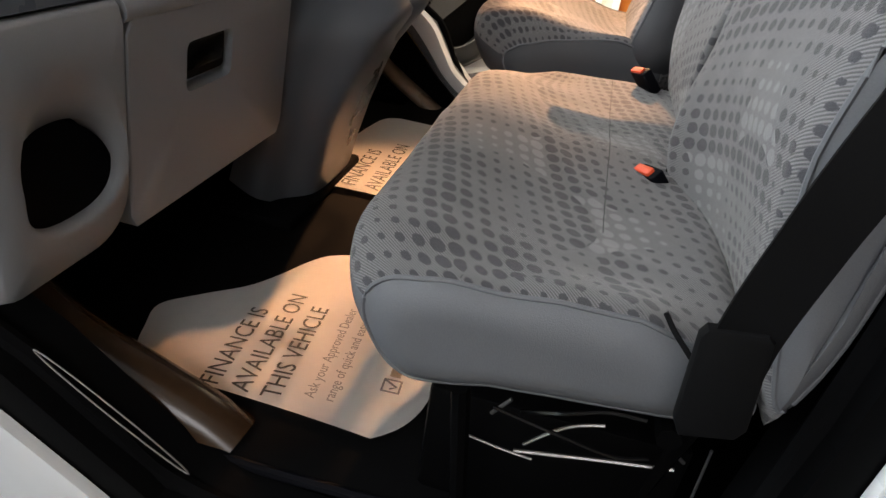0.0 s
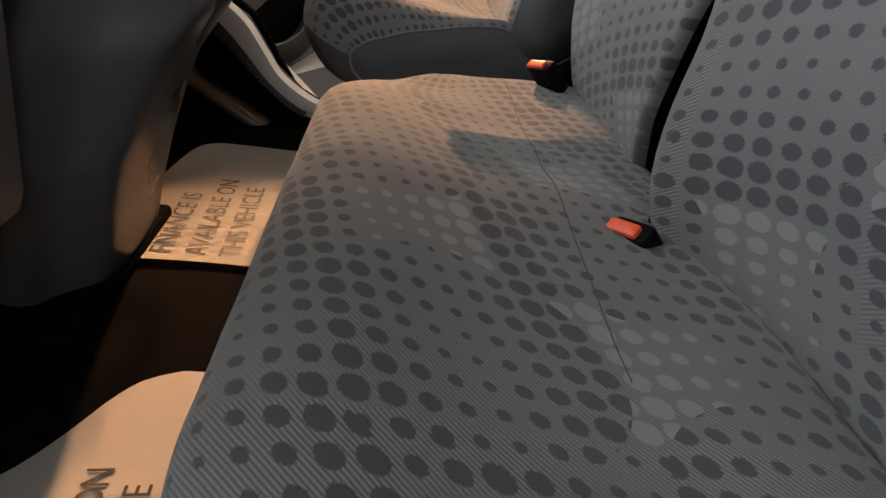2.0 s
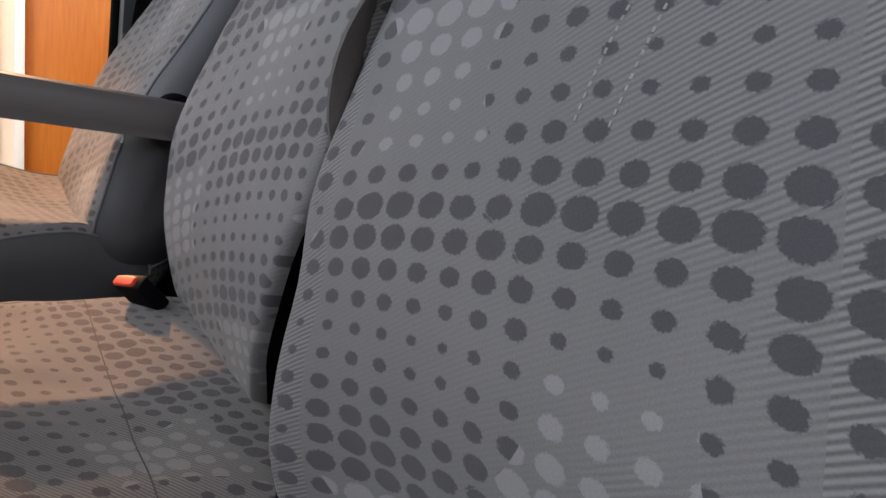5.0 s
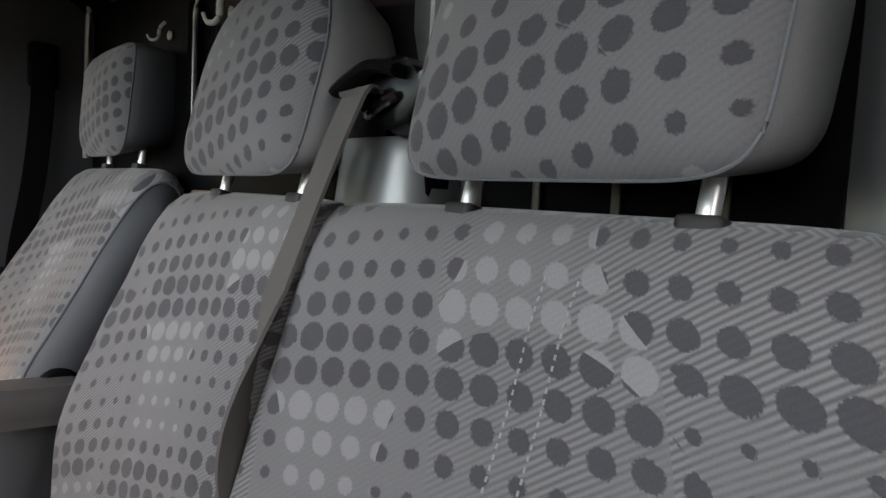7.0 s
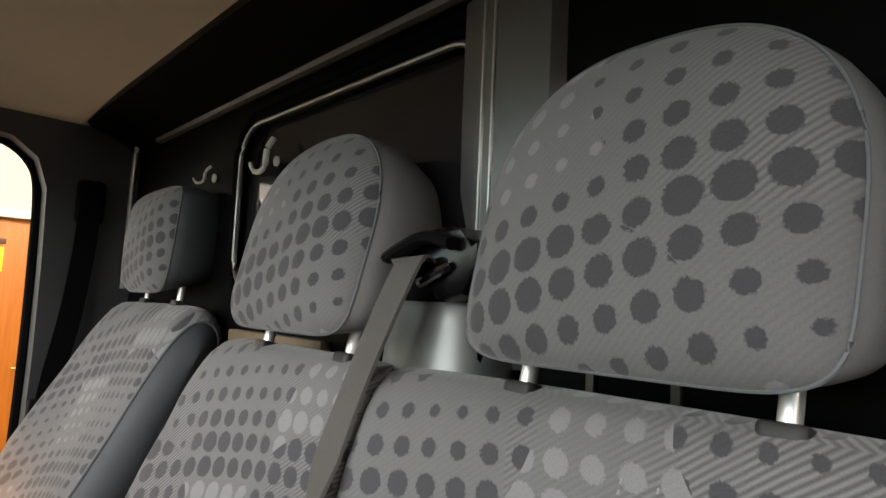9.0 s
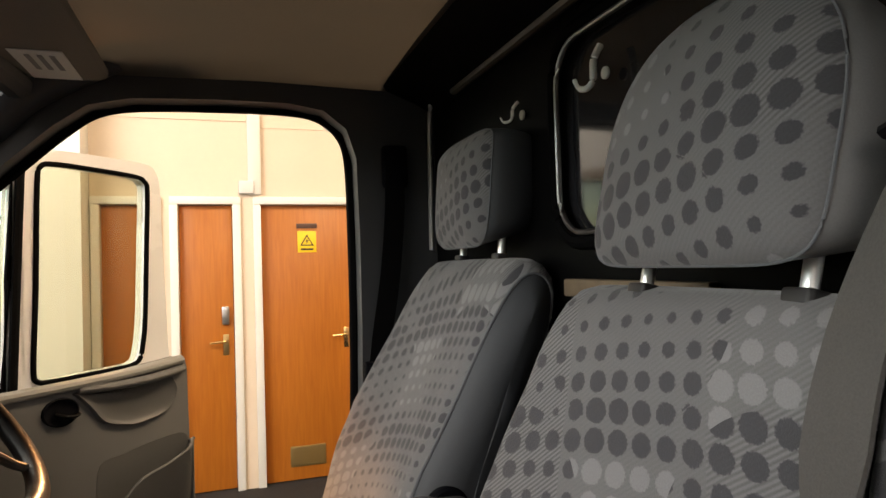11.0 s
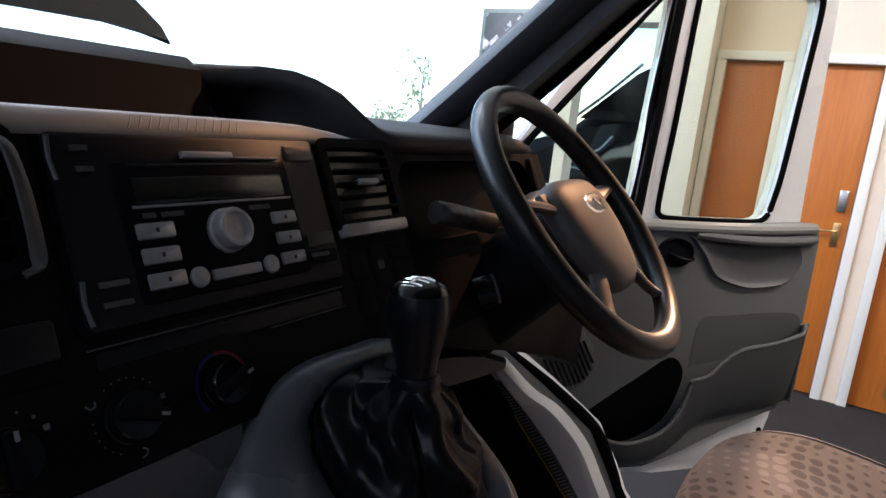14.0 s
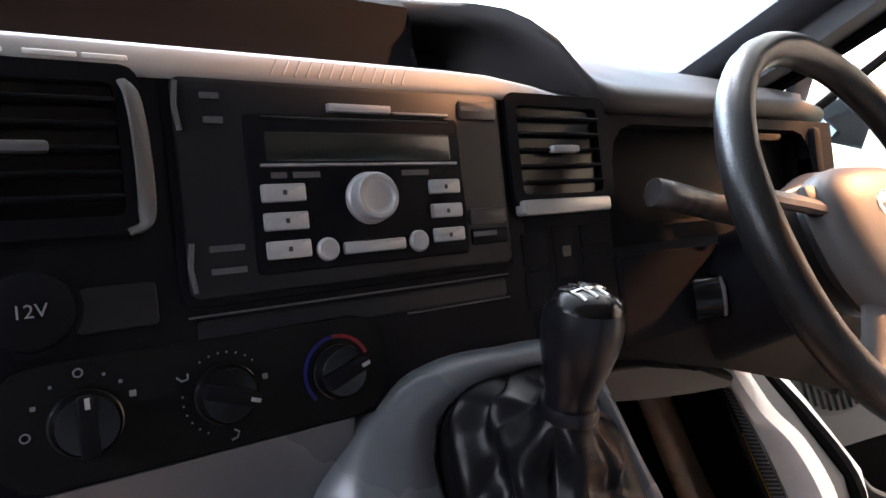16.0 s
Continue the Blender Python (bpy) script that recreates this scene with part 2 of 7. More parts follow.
# ---- woven seat cloth: rows of dots that grow and shrink, dark and pale, cut by large arcs ----
class Sums:
    """Short writing for chains of math nodes."""

    def __init__(self, tree):
        self.t = tree

    def do(self, op, a, b=0.0, c=0.0):
        n = self.t.nodes.new("ShaderNodeMath")
        n.operation = op
        for k, v in enumerate((a, b, c)):
            if isinstance(v, (int, float)):
                n.inputs[k].default_value = v
            else:
                self.t.links.new(v, n.inputs[k])
        return n.outputs[0]


CELL_U, CELL_V = 0.0286, 0.0229


def cloth_material(name, base, dark, pale):
    """Rows and columns of dots in blocks of six columns: the dots swell and shrink down the rows, turn pale for five rows of
    sixteen, and large ovals cut through them. Texture space: columns to the right along u, rows upward along v, in metres."""
    m = bpy.data.materials.new(name)
    m.use_nodes = True
    t = m.node_tree
    b = t.nodes["Principled BSDF"]
    b.inputs["Roughness"].default_value = 0.85
    b.inputs["Specular IOR Level"].default_value = 0.2
    b.inputs["Sheen Weight"].default_value = 0.22
    s = Sums(t)
    uv = t.nodes.new("ShaderNodeUVMap")

    def cloud(scale, detail=2.0):
        n = t.nodes.new("ShaderNodeTexNoise")
        n.inputs["Scale"].default_value, n.inputs["Detail"].default_value = scale, detail
        t.links.new(uv.outputs[0], n.inputs["Vector"])
        return n.outputs[0]

    def clamp(x, lo=0.0, hi=1.0):
        return s.do("MINIMUM", s.do("MAXIMUM", x, lo), hi)

    sep = t.nodes.new("ShaderNodeSeparateXYZ")
    t.links.new(uv.outputs[0], sep.inputs[0])
    wob = s.do("SUBTRACT", cloud(8.0), 0.5)
    c = s.do("ADD", s.do("DIVIDE", sep.outputs[0], CELL_U), s.do("MULTIPLY", wob, 0.16))
    r = s.do("ADD", s.do("DIVIDE", sep.outputs[1], -CELL_V), s.do("MULTIPLY", wob, 0.12))
    ic, ir = s.do("FLOOR", s.do("ADD", c, 0.5)), s.do("FLOOR", s.do("ADD", r, 0.5))
    fc, fr = s.do("SUBTRACT", c, ic), s.do("SUBTRACT", r, ir)
    # ovals on a staggered grid
    inside = None
    for cc, rr in ((8.2, 7.0), (2.2, 15.0)):
        du = s.do("SUBTRACT", s.do("FRACT", s.do("ADD", s.do("DIVIDE", s.do("SUBTRACT", c, cc), 12.0), 0.5)), 0.5)
        dv = s.do("SUBTRACT", s.do("FRACT", s.do("ADD", s.do("DIVIDE", s.do("SUBTRACT", r, rr), 16.0), 0.5)), 0.5)
        du, dv = s.do("MULTIPLY", du, 12.0 / 4.4), s.do("MULTIPLY", dv, 16.0 / 4.6)
        one = s.do("LESS_THAN", s.do("ADD", s.do("MULTIPLY", du, du), s.do("MULTIPLY", dv, dv)), 1.0)
        inside = one if inside is None else s.do("MAXIMUM", inside, one)
    # blocks of columns: each starts its pale rows and its swelling at another row
    block = s.do("FLOOR", s.do("DIVIDE", s.do("ADD", ic, 0.5), 6.0))
    turn = s.do("FLOORED_MODULO", block, 3.0)
    first = s.do("ADD", s.do("MULTIPLY", turn, -6.0), s.do("MULTIPLY", s.do("MULTIPLY", turn, s.do("SUBTRACT", turn, 1.0)), 1.5))
    first = s.do("ADD", first, 4.5)
    band = s.do("LESS_THAN", s.do("FRACT", s.do("DIVIDE", s.do("SUBTRACT", ir, first), 16.0)), 0.3125)
    ispale = s.do("MULTIPLY", band, s.do("SUBTRACT", 1.0, inside))
    peak = s.do("ADD", 4.5, s.do("MULTIPLY", block, -2.2))
    peak = s.do("ADD", peak, s.do("MULTIPLY", inside, s.do("SUBTRACT", 3.3, peak)))
    ph = s.do("SUBTRACT", s.do("FRACT", s.do("ADD", s.do("DIVIDE", s.do("SUBTRACT", ir, peak), 8.0), 0.5)), 0.5)
    size = s.do("SUBTRACT", 0.440, s.do("MULTIPLY", s.do("ABSOLUTE", ph), 0.56))
    size = s.do("ADD", size, s.do("MULTIPLY", s.do("SINE", s.do("MULTIPLY", ic, 1.3)), 0.03))
    # frayed round dots
    dist = s.do("SQRT", s.do("ADD", s.do("MULTIPLY", fc, fc), s.do("MULTIPLY", fr, fr)))
    dist = s.do("ADD", dist, s.do("MULTIPLY", s.do("SUBTRACT", cloud(430.0, 1.0), 0.5), 0.15))
    dot = clamp(s.do("SUBTRACT", 1.0, s.do("MULTIPLY_ADD", s.do("SUBTRACT", dist, size), 20.0, 0.5)))
    # twill: slanting pale threads in the ground of some areas, none in the dots
    line = s.do("ADD", s.do("MULTIPLY", r, 5.5), s.do("MULTIPLY", c, 3.4))
    tw = s.do("ABSOLUTE", s.do("SUBTRACT", s.do("FRACT", line), 0.5))
    tw = clamp(s.do("MULTIPLY_ADD", s.do("SUBTRACT", tw, 0.25), 3.2, 0.5))
    area = s.do("ADD", s.do("MULTIPLY", s.do("SUBTRACT", cloud(5.0), 0.5), 3.0), s.do("MULTIPLY", s.do("SUBTRACT", turn, 0.9), 0.7))
    area = clamp(s.do("ADD", area, s.do("MULTIPLY", inside, 0.25)), 0.10, 1.0)
    ground = s.do("MULTIPLY", s.do("SUBTRACT", tw, 0.5), s.do("MULTIPLY", area, s.do("SUBTRACT", 1.0, s.do("MULTIPLY", dot, 0.9))))
    c1 = t.nodes.new("ShaderNodeMix")
    c1.data_type = "RGBA"
    c1.inputs[6].default_value, c1.inputs[7].default_value = (*dark, 1), (*pale, 1)
    t.links.new(ispale, c1.inputs[0])
    c2 = t.nodes.new("ShaderNodeMix")
    c2.data_type = "RGBA"
    c2.inputs[6].default_value = (*base, 1)
    t.links.new(dot, c2.inputs[0])
    t.links.new(c1.outputs[2], c2.inputs[7])
    hv = t.nodes.new("ShaderNodeHueSaturation")
    t.links.new(c2.outputs[2], hv.inputs["Color"])
    val = s.do("ADD", 0.80, s.do("MULTIPLY", cloud(4.0, 5.0), 0.28))
    val = s.do("ADD", val, s.do("MULTIPLY", s.do("SUBTRACT", cloud(700.0, 2.0), 0.5), 0.30))
    val = s.do("ADD", val, s.do("MULTIPLY", ground, 0.62))
    t.links.new(val, hv.inputs["Value"])
    t.links.new(hv.outputs[0], b.inputs["Base Color"])
    bp = t.nodes.new("ShaderNodeBump")
    bp.inputs["Strength"].default_value, bp.inputs["Distance"].default_value = 0.5, 0.0008
    t.links.new(s.do("ADD", ground, s.do("ADD", cloud(900.0), s.do("MULTIPLY", dot, -0.3))), bp.inputs["Height"])
    t.links.new(bp.outputs[0], b.inputs["Normal"])
    MATS[name] = m
    return m


CLOTH = cloth_material("dotted_seat_cloth", (0.160, 0.159, 0.163), (0.064, 0.064, 0.071), (0.235, 0.235, 0.240))

# ---- the place: cab shell ----
GROUND = 0.06
FLOOR = 0.70


def cab_floor():
    bm = bmesh.new()
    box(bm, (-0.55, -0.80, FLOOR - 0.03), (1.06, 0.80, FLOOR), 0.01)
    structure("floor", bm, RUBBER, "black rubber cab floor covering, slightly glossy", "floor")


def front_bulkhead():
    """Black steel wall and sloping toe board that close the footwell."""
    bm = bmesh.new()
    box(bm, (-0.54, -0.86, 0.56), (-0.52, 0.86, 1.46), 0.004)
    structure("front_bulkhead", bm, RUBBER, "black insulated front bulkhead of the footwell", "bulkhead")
    bm = bmesh.new()
    prism(bm, [(-0.52, 0.66), (-0.30, 0.66), (-0.30, FLOOR + 0.004), (-0.51, 0.98), (-0.52, 0.98)], -0.79, 0.79, "y", None, 0.004)
    structure("toe_board", bm, CARPET, "dark carpeted sloping toe board", "floor")


front_bulkhead()


def showroom():
    bm = bmesh.new()
    box(bm, (-40, -30, GROUND - 0.1), (12, 60, GROUND))
    structure("ground", bm, CARPET, "dark carpet floor of the showroom", "ground", False)
    # wall with doors, openings cut as piers and lintels
    bm = bmesh.new()
    y0, y1, top = 4.2, 4.38, 3.9
    xs = [(-0.36, -0.30), (0.03, 0.19), (0.554, 0.75), (1.42, 7.0)]
    for a, b in xs:
        box(bm, (a, y0, GROUND), (b, y1, 2.10))
    box(bm, (-0.36, y0, 2.10), (7.0, y1, top))
    structure("wall_east", bm, WALL_PAINT, "cream painted showroom wall with door openings", "wall", False)


cab_floor()
showroom()


# ---- seats ----
def pad_rows(prof, y0, y1, r0, r1, push=None, corner=None, n=56, across=26, arcs=6, under=1.0):
    """Rows of points of a cushion: a closed outline (x, z) swept along y with rounded ends. push(x, z, s, y) moves a point."""
    loop = smooth_path([V(x, 0, z) for x, z in prof] + [V(prof[0][0], 0, prof[0][1])], 8)
    pts, length = resample(loop, n + 1)
    cx = sum(p.x for p in pts[:-1]) / n
    cz = sum(p.z for p in pts[:-1]) / n
    nor = []
    for i in range(n + 1):
        d = pts[(i + 1) % n] - pts[(i - 1) % n]
        q = V(d.z, 0, -d.x).normalized()
        if q.dot(V(cx, 0, cz) - pts[i]) < 0:
            q = -q
        nor.append(q)
    st = []
    for k in range(arcs):
        a = math.pi / 2 * k / arcs
        st.append((y0 + r0 * (1 - math.cos(a)), r0 * (1 - math.sin(a))))
    for k in range(across + 1):
        st.append((y0 + r0 + (y1 - r1 - y0 - r0) * k / across, 0.0))
    for k in reversed(range(arcs)):
        a = math.pi / 2 * k / arcs
        st.append((y1 - r1 * (1 - math.cos(a)), r1 * (1 - math.sin(a))))
    rows, uvs = [], []
    for y, inset in st:
        row, uvr = [], []
        s = (y - y0) / (y1 - y0)
        # the rounded ends are drawn in and smoothed
        base = [pts[i] + nor[i] * inset * (1.0 if pts[i].z > cz else under) for i in range(n + 1)]
        for _ in range(int(inset * 900)):
            base = [(base[(i - 1) % n] + base[i % n] * 2 + base[(i + 1) % n]) / 4 for i in range(n)]
            base.append(base[0])
        for i in range(n + 1):
            p = base[i]
            p = V(p.x, y, p.z)
            if corner:
                p = corner(p, s)
            if push:
                p = push(p, s, i / n)
            row.append(p)
            uvr.append((y - inset if s < 0.5 else y + inset, length * i / n))
        rows.append(row)
        uvs.append(uvr)
    return rows, uvs


def back_cut(shift, rise=0.0):
    """How the cloth lies on a backrest: from a place on it to (column, row) of the dots."""
    def cut(p, u, v):
        a, b = p.y + 0.55 + shift, p.z - 1.45 - rise
        b -= max(0.0, p.x - 0.87) * 0.8
        return (4.9 - 34.7 * a + 12.3 * b + 19.1 * a * a - 15.7 * a * b + 8.2 * b * b,
                5.9 - 7.05 * a - 45.4 * b - 7.5 * a * a + 32.2 * a * b + 12.8 * b * b)
    return cut


def seat_cut(u0, v0):
    """The same for a cushion, whose rows run across the seat and count towards its front edge."""
    return lambda p, u, v: (7 - (u - u0) / 0.0235, 5 + (v0 - v - 0.23 * (u - u0)) / 0.0211)


def cover_and_sides(parent, rows, uvs, k0, k1, names=("cover", "side_panel", "side_panel"), piping=True, cloth=None, front=None, side=None, cut=None):
    """The cloth between rows k0 and k1, the plain side panels outside them, and the piping on the seams."""
    bm = bmesh.new()
    skin(bm, rows[k0:k1 + 1], uvs[k0:k1 + 1])
    if front:
        # the lower front is plain
        for f in bm.faces:
            c = f.calc_center_median()
            if isinstance(front, float):
                plain = sum(q[bm.loops.layers.uv.active].uv.y for q in f.loops) / len(f.loops) < front
            else:
                plain = c.z < front[1] and c.x < front[0]
            if plain:
                f.material_index = 1
    lay = bm.loops.layers.uv.active
    for f in bm.faces:
        for q in f.loops:
            c, r = cut(q.vert.co, *q[lay].uv)
            q[lay].uv = (c * CELL_U, -r * CELL_V)
    part(names[0], bm, [cloth or CLOTH, side or VINYL], parent, "grey cloth with dark and pale dots")
    for rr, nm in ((rows[:k0 + 1], names[1]), (rows[k1:], names[2])):
        bm = bmesh.new()
        vs = skin(bm, rr)
        plain = len(rr) > 1
        end = vs[0] if rr is not rows[k1:] and rr[0] is rows[0] else vs[-1]
        mid = sum((v.co for v in end[:-1]), V(0, 0, 0)) / (len(end) - 1)
        last = end[:-1]
        for k in (0.75, 0.45, 0.15):
            ring = [bm.verts.new(mid + (v.co - mid) * k) for v in end[:-1]]
            for i in range(len(ring)):
                j = (i + 1) % len(ring)
                bm.faces.new((last[i], last[j], ring[j], ring[i]))
            last = ring
        bm.faces.new(last)
        bmesh.ops.remove_doubles(bm, verts=bm.verts[:], dist=1e-5)
        # single-row ends are blackened for the shade inside the seat joint
        part(nm, bm, (side or VINYL) if plain else BLACK_BELT, parent, "plain grey side panel" if plain else "end cap blackened for the shade in the joint")
    if piping:
        for k in (k0, k1):
            bm = bmesh.new()
            tube(bm, [p for p in rows[k]], 0.0026, 6)
            part("piping", bm, VINYL, parent, "grey piped seam")


# seat-side vinyl made paler for the light that falls on the headrests
LIT_VINYL = material("lit_headrest_vinyl", (0.18, 0.18, 0.183), 0.55, grain=0.15, scale=700, bump=0.2, stain=0.15)
POST = material("satin_chrome_post", (0.92, 0.92, 0.92), 0.33, metal=0.75)
SLEEVE = material("sleeve_grey", (0.022, 0.021, 0.021), 0.5)


def headrest(parent, x, yc, z, w=0.265, h=0.215, d=0.122, lean=14, square=0.0, side=None):
    """A padded headrest: cloth on the face from seam to seam, plain side panels and back, two chromed posts in sleeves.
    square: 0 for a domed top, 1 for a flat one."""
    m = pose(x, yc, z, 0, lean, 0)
    low = 0.40 + 0.45 * square
    out = []
    for k in range(72):
        a = 2 * math.pi * k / 72
        c, s = math.cos(a), math.sin(a)
        if s > 0:
            e = 2 / (2.5 + 1.2 * square)
            y, zz = math.copysign(abs(c) ** e, c) * w / 2, low * h + abs(s) ** e * h * (1 - low)
        else:
            e = 2 / 7.0
            y, zz = math.copysign(abs(c) ** e, c) * w / 2, low * h - abs(s) ** e * h * low
        out.append((y * (1 - 0.035 * (1 - zz / h) ** 2), zz))

    def ring(k, dx, ky=1.0):
        return [m @ V(dx, y * k * ky, (h * 0.5 + (zz - h * 0.5) * k if k < 1 else zz * k) + max(0.0, dx) * 0.36 * max(0.0, 1 - zz / (0.6 * h))) for y, zz in out]
    def cut(yy, hh):
        return (4.3 - 37.2 * yy + 7.7 * hh, 10.0 - 10.3 * yy - 35.5 * hh)
    # face, softly domed
    bm = bmesh.new()
    rows, uvs = [], []
    for q in range(15):
        k = math.sin(q / 14 * math.pi / 2)
        dx = 0.016 - 0.030 * (1 - k ** 3.4) ** 0.75
        rows.append([*ring(k, dx), ring(k, dx)[0]])
        flat = [(y * k, (zz - h / 2) * k) for y, zz in [*out, out[0]]]
        uvs.append([(cut(yy, hh)[0] * CELL_U, -cut(yy, hh)[1] * CELL_V) for yy, hh in flat])
    skin(bm, rows, uvs)
    bmesh.ops.remove_doubles(bm, verts=bm.verts[:], dist=1e-5)
    part("headrest_cover", bm, CLOTH, parent, "dotted cloth headrest face")
    bm = bmesh.new()
    ring_loft(bm, [ring(1.0, 0.016), ring(1.008, 0.020, 1.02), ring(1.016, 0.032, 1.05), ring(1.02, 0.050, 1.065), ring(1.012, 0.072, 1.05), ring(0.97, d * 0.80, 1.03), ring(0.86, d * 0.95, 1.02), ring(0.6, d)], cap0=False)
    part("headrest_side", bm, side or LIT_VINYL, parent, "plain grey padded headrest sides and back")
    bm = bmesh.new()
    tube(bm, [*ring(1.004, 0.0155), ring(1.004, 0.0155)[0]], 0.0013, 6)
    part("headrest_seam", bm, VINYL, parent)
    for sy in (-1, 1):
        bm = bmesh.new()
        tube(bm, [m @ V(0.054, sy * 0.088, -0.07), m @ V(0.054, sy * 0.088, 0.03)], 0.0064, 12)
        part("headrest_post", bm, POST, parent, "bright chromed steel post")
        bm = bmesh.new()
        prism(bm, round_rect(0.022, 0.027, 0.005, 3, 0.052, sy * 0.088), -0.030, -0.003, "z", m, 0.003)
        part("post_sleeve", bm, SLEEVE, parent, "grey plastic post sleeve")


BENCH_BACK = [(0.778, 1.03), (0.767, 1.058), (0.756, 1.085), (0.746, 1.14), (0.742, 1.21), (0.752, 1.30), (0.782, 1.40), (0.812, 1.48), (0.838, 1.55), (0.858, 1.588), (0.886, 1.602),
              (0.920, 1.585), (0.935, 1.53), (0.902, 1.40), (0.850, 1.22), (0.812, 1.09), (0.800, 1.04), (0.79, 1.01)]
BACK = [(0.655, 1.04), (0.665, 1.10), (0.700, 1.20), (0.742, 1.30), (0.782, 1.40), (0.812, 1.48), (0.838, 1.55), (0.858, 1.588), (0.886, 1.602),
        (0.920, 1.585), (0.935, 1.53), (0.905, 1.40), (0.860, 1.22), (0.815, 1.07), (0.76, 1.02), (0.70, 1.01)]


def back_push(shift, bolster=0.012, low=0.0, high=0.0, edge=0.012, foot_low=0.0, foot_high=0.0, droop=0.012, settle=False):
    """Crown, side bolsters, narrowing towards the top at the low-y and high-y sides, and slight puckers. shift(z) moves the whole back."""
    def push(p, s, v):
        q = (2 * s - 1) ** 2
        front = max(0.0, 1.0 - abs(p.z - 1.32) / 0.30)
        p = p + V(-bolster * q * (1 - 0.6 * q * q) * 2 * front + edge * q * q * q * front, 0, 0)
        up = max(0.0, (p.z - 1.15) / 0.45)
        p.y += (low * max(0, 0.5 - s) - high * max(0, s - 0.5)) * 2 * up ** 1.6
        down = max(0.0, (1.30 - p.z) / 0.25)
        p.y += (foot_low * max(0, 0.5 - s) - foot_high * max(0, s - 0.5)) * 2 * down
        p.z -= droop * q * q * q * max(0.0, (p.z - 1.5) / 0.1)
        if settle:
            # the foot of the back stands forward beside the buckle and sinks away towards the door
            k = min(1.0, max(0.0, (1.27 - p.z) / 0.16))
            k = k * k * (3 - 2 * k)
            r = min(1.0, max(0.0, (-0.44 - p.y) / 0.22))
            p.x += k * (-0.030 + 0.052 * r * (2 - r)) * min(1.0, max(0.0, (0.86 - p.x) / 0.06))
        w = noise.noise(V(p.y * 14, p.z * 14, p.x * 5)) * 0.0025
        dx, dz = shift(p.z)
        return p + V(w + dx, 0, dz)
    return push


def bench():
    t = thing("double_passenger_seat", "grey dotted-cloth double passenger seat with two headrests", "seat", "cab seats", at=(0.56, -0.40, FLOOR))
    # cushion
    prof = [(0.745, 0.995), (0.60, 0.980), (0.48, 0.972), (0.415, 0.985), (0.382, 1.030), (0.380, 1.065), (0.402, 1.092), (0.46, 1.103), (0.55, 1.092), (0.64, 1.083), (0.715, 1.080), (0.765, 1.076), (0.792, 1.058), (0.798, 1.020)]

    def corner(p, s):
        y = p.y
        e = 0.0
        if y < -0.70:
            e = 0.055 * ((-0.70 - y) / 0.16) ** 2.2
        if y > -0.16:
            e = 0.14 * ((y + 0.16) / 0.23) ** 2.0
        k = min(1.0, max(0.0, (0.62 - p.x) / 0.22))
        return V(p.x + e * k, y, p.z)

    def push(p, s, v):
        top = max(0.0, (p.z - 1.04) / 0.05)
        for yc in (-0.62, -0.18):
            p.z -= 0.013 * math.exp(-((p.y - yc) / 0.13) ** 2 - ((p.x - 0.60) / 0.11) ** 2) * min(top, 1.2)
        p.z += 0.006 * math.exp(-((p.y + 0.40) / 0.05) ** 2) * min(top, 1)
        # sit creases
        cr = math.sin(70 * (p.x - 0.6) + 25 * (p.y + 0.4) ** 2 * 10) * math.exp(-((p.y + 0.33) / 0.14) ** 2 - ((p.x - 0.62) / 0.09) ** 2)
        p.z += 0.0016 * cr * min(top, 1)
        p.z += noise.noise(V(p.x * 13, p.y * 13, 3)) * 0.003 * min(top, 1)
        # the inner front corner is sat flat
        q = min(1.0, max(0.0, (p.y + 0.17) / 0.16))
        p.z -= 0.030 * q * q * (3 - 2 * q) * math.exp(-((p.x - 0.50) / 0.095) ** 2) * min(top, 1)
        # the seam on the door side rises towards the back
        q = min(1.0, max(0.0, (-0.745 - p.y) / 0.085))
        e = [(0.38, -0.006), (0.48, -0.016), (0.56, 0.0), (0.61, 0.015), (0.68, 0.024), (0.72, 0.010), (0.80, -0.008)]
        for (a, da), (b, db) in zip(e, e[1:]):
            if a <= p.x < b:
                d = da + (db - da) * (p.x - a) / (b - a)
                p.z += d * q * q * (3 - 2 * q) * (min(top, 1) if d > 0 else 1)
        # lasting folds in the cloth
        for ax, ay, bx, by, h, w in ((0.555, -0.43, 0.640, -0.605, 0.0042, 0.011), (0.47, -0.40, 0.56, -0.52, 0.0025, 0.012), (0.60, -0.68, 0.73, -0.73, 0.003, 0.010), (0.44, -0.20, 0.52, -0.36, 0.0025, 0.013), (0.655, -0.06, 0.72, -0.20, 0.003, 0.009), (0.66, -0.14, 0.715, -0.27, 0.0025, 0.009)):
            dx, dy = bx - ax, by - ay
            q = min(1.0, max(0.0, ((p.x - ax) * dx + (p.y - ay) * dy) / (dx * dx + dy * dy)))
            r2 = (p.x - ax - q * dx) ** 2 + (p.y - ay - q * dy) ** 2
            p.z += h * math.exp(-r2 / (w * w)) * math.sin(math.pi * (0.12 + 0.76 * q)) * min(top, 1)
        return p
    rows, uvs = pad_rows(prof, -0.862, 0.075, 0.036, 0.06, push, corner, n=96, across=84)
    cover_and_sides(t, rows, uvs, 4, len(rows) - 4, front=(0.47, 1.046), cut=seat_cut(-0.6075, 0.637))
    # seam across the cushion
    line = []
    for row in rows[5:-5]:
        for a, b in zip(row, row[1:]):
            if a.z > 1.05 and (a.x - 0.645) * (b.x - 0.645) <= 0 and a.x != b.x:
                line.append(a.lerp(b, (0.645 - a.x) / (b.x - a.x)) + V(0, 0, -0.0002))
                break
    bm = bmesh.new()
    tube(bm, line[18:], 0.0008, 5)
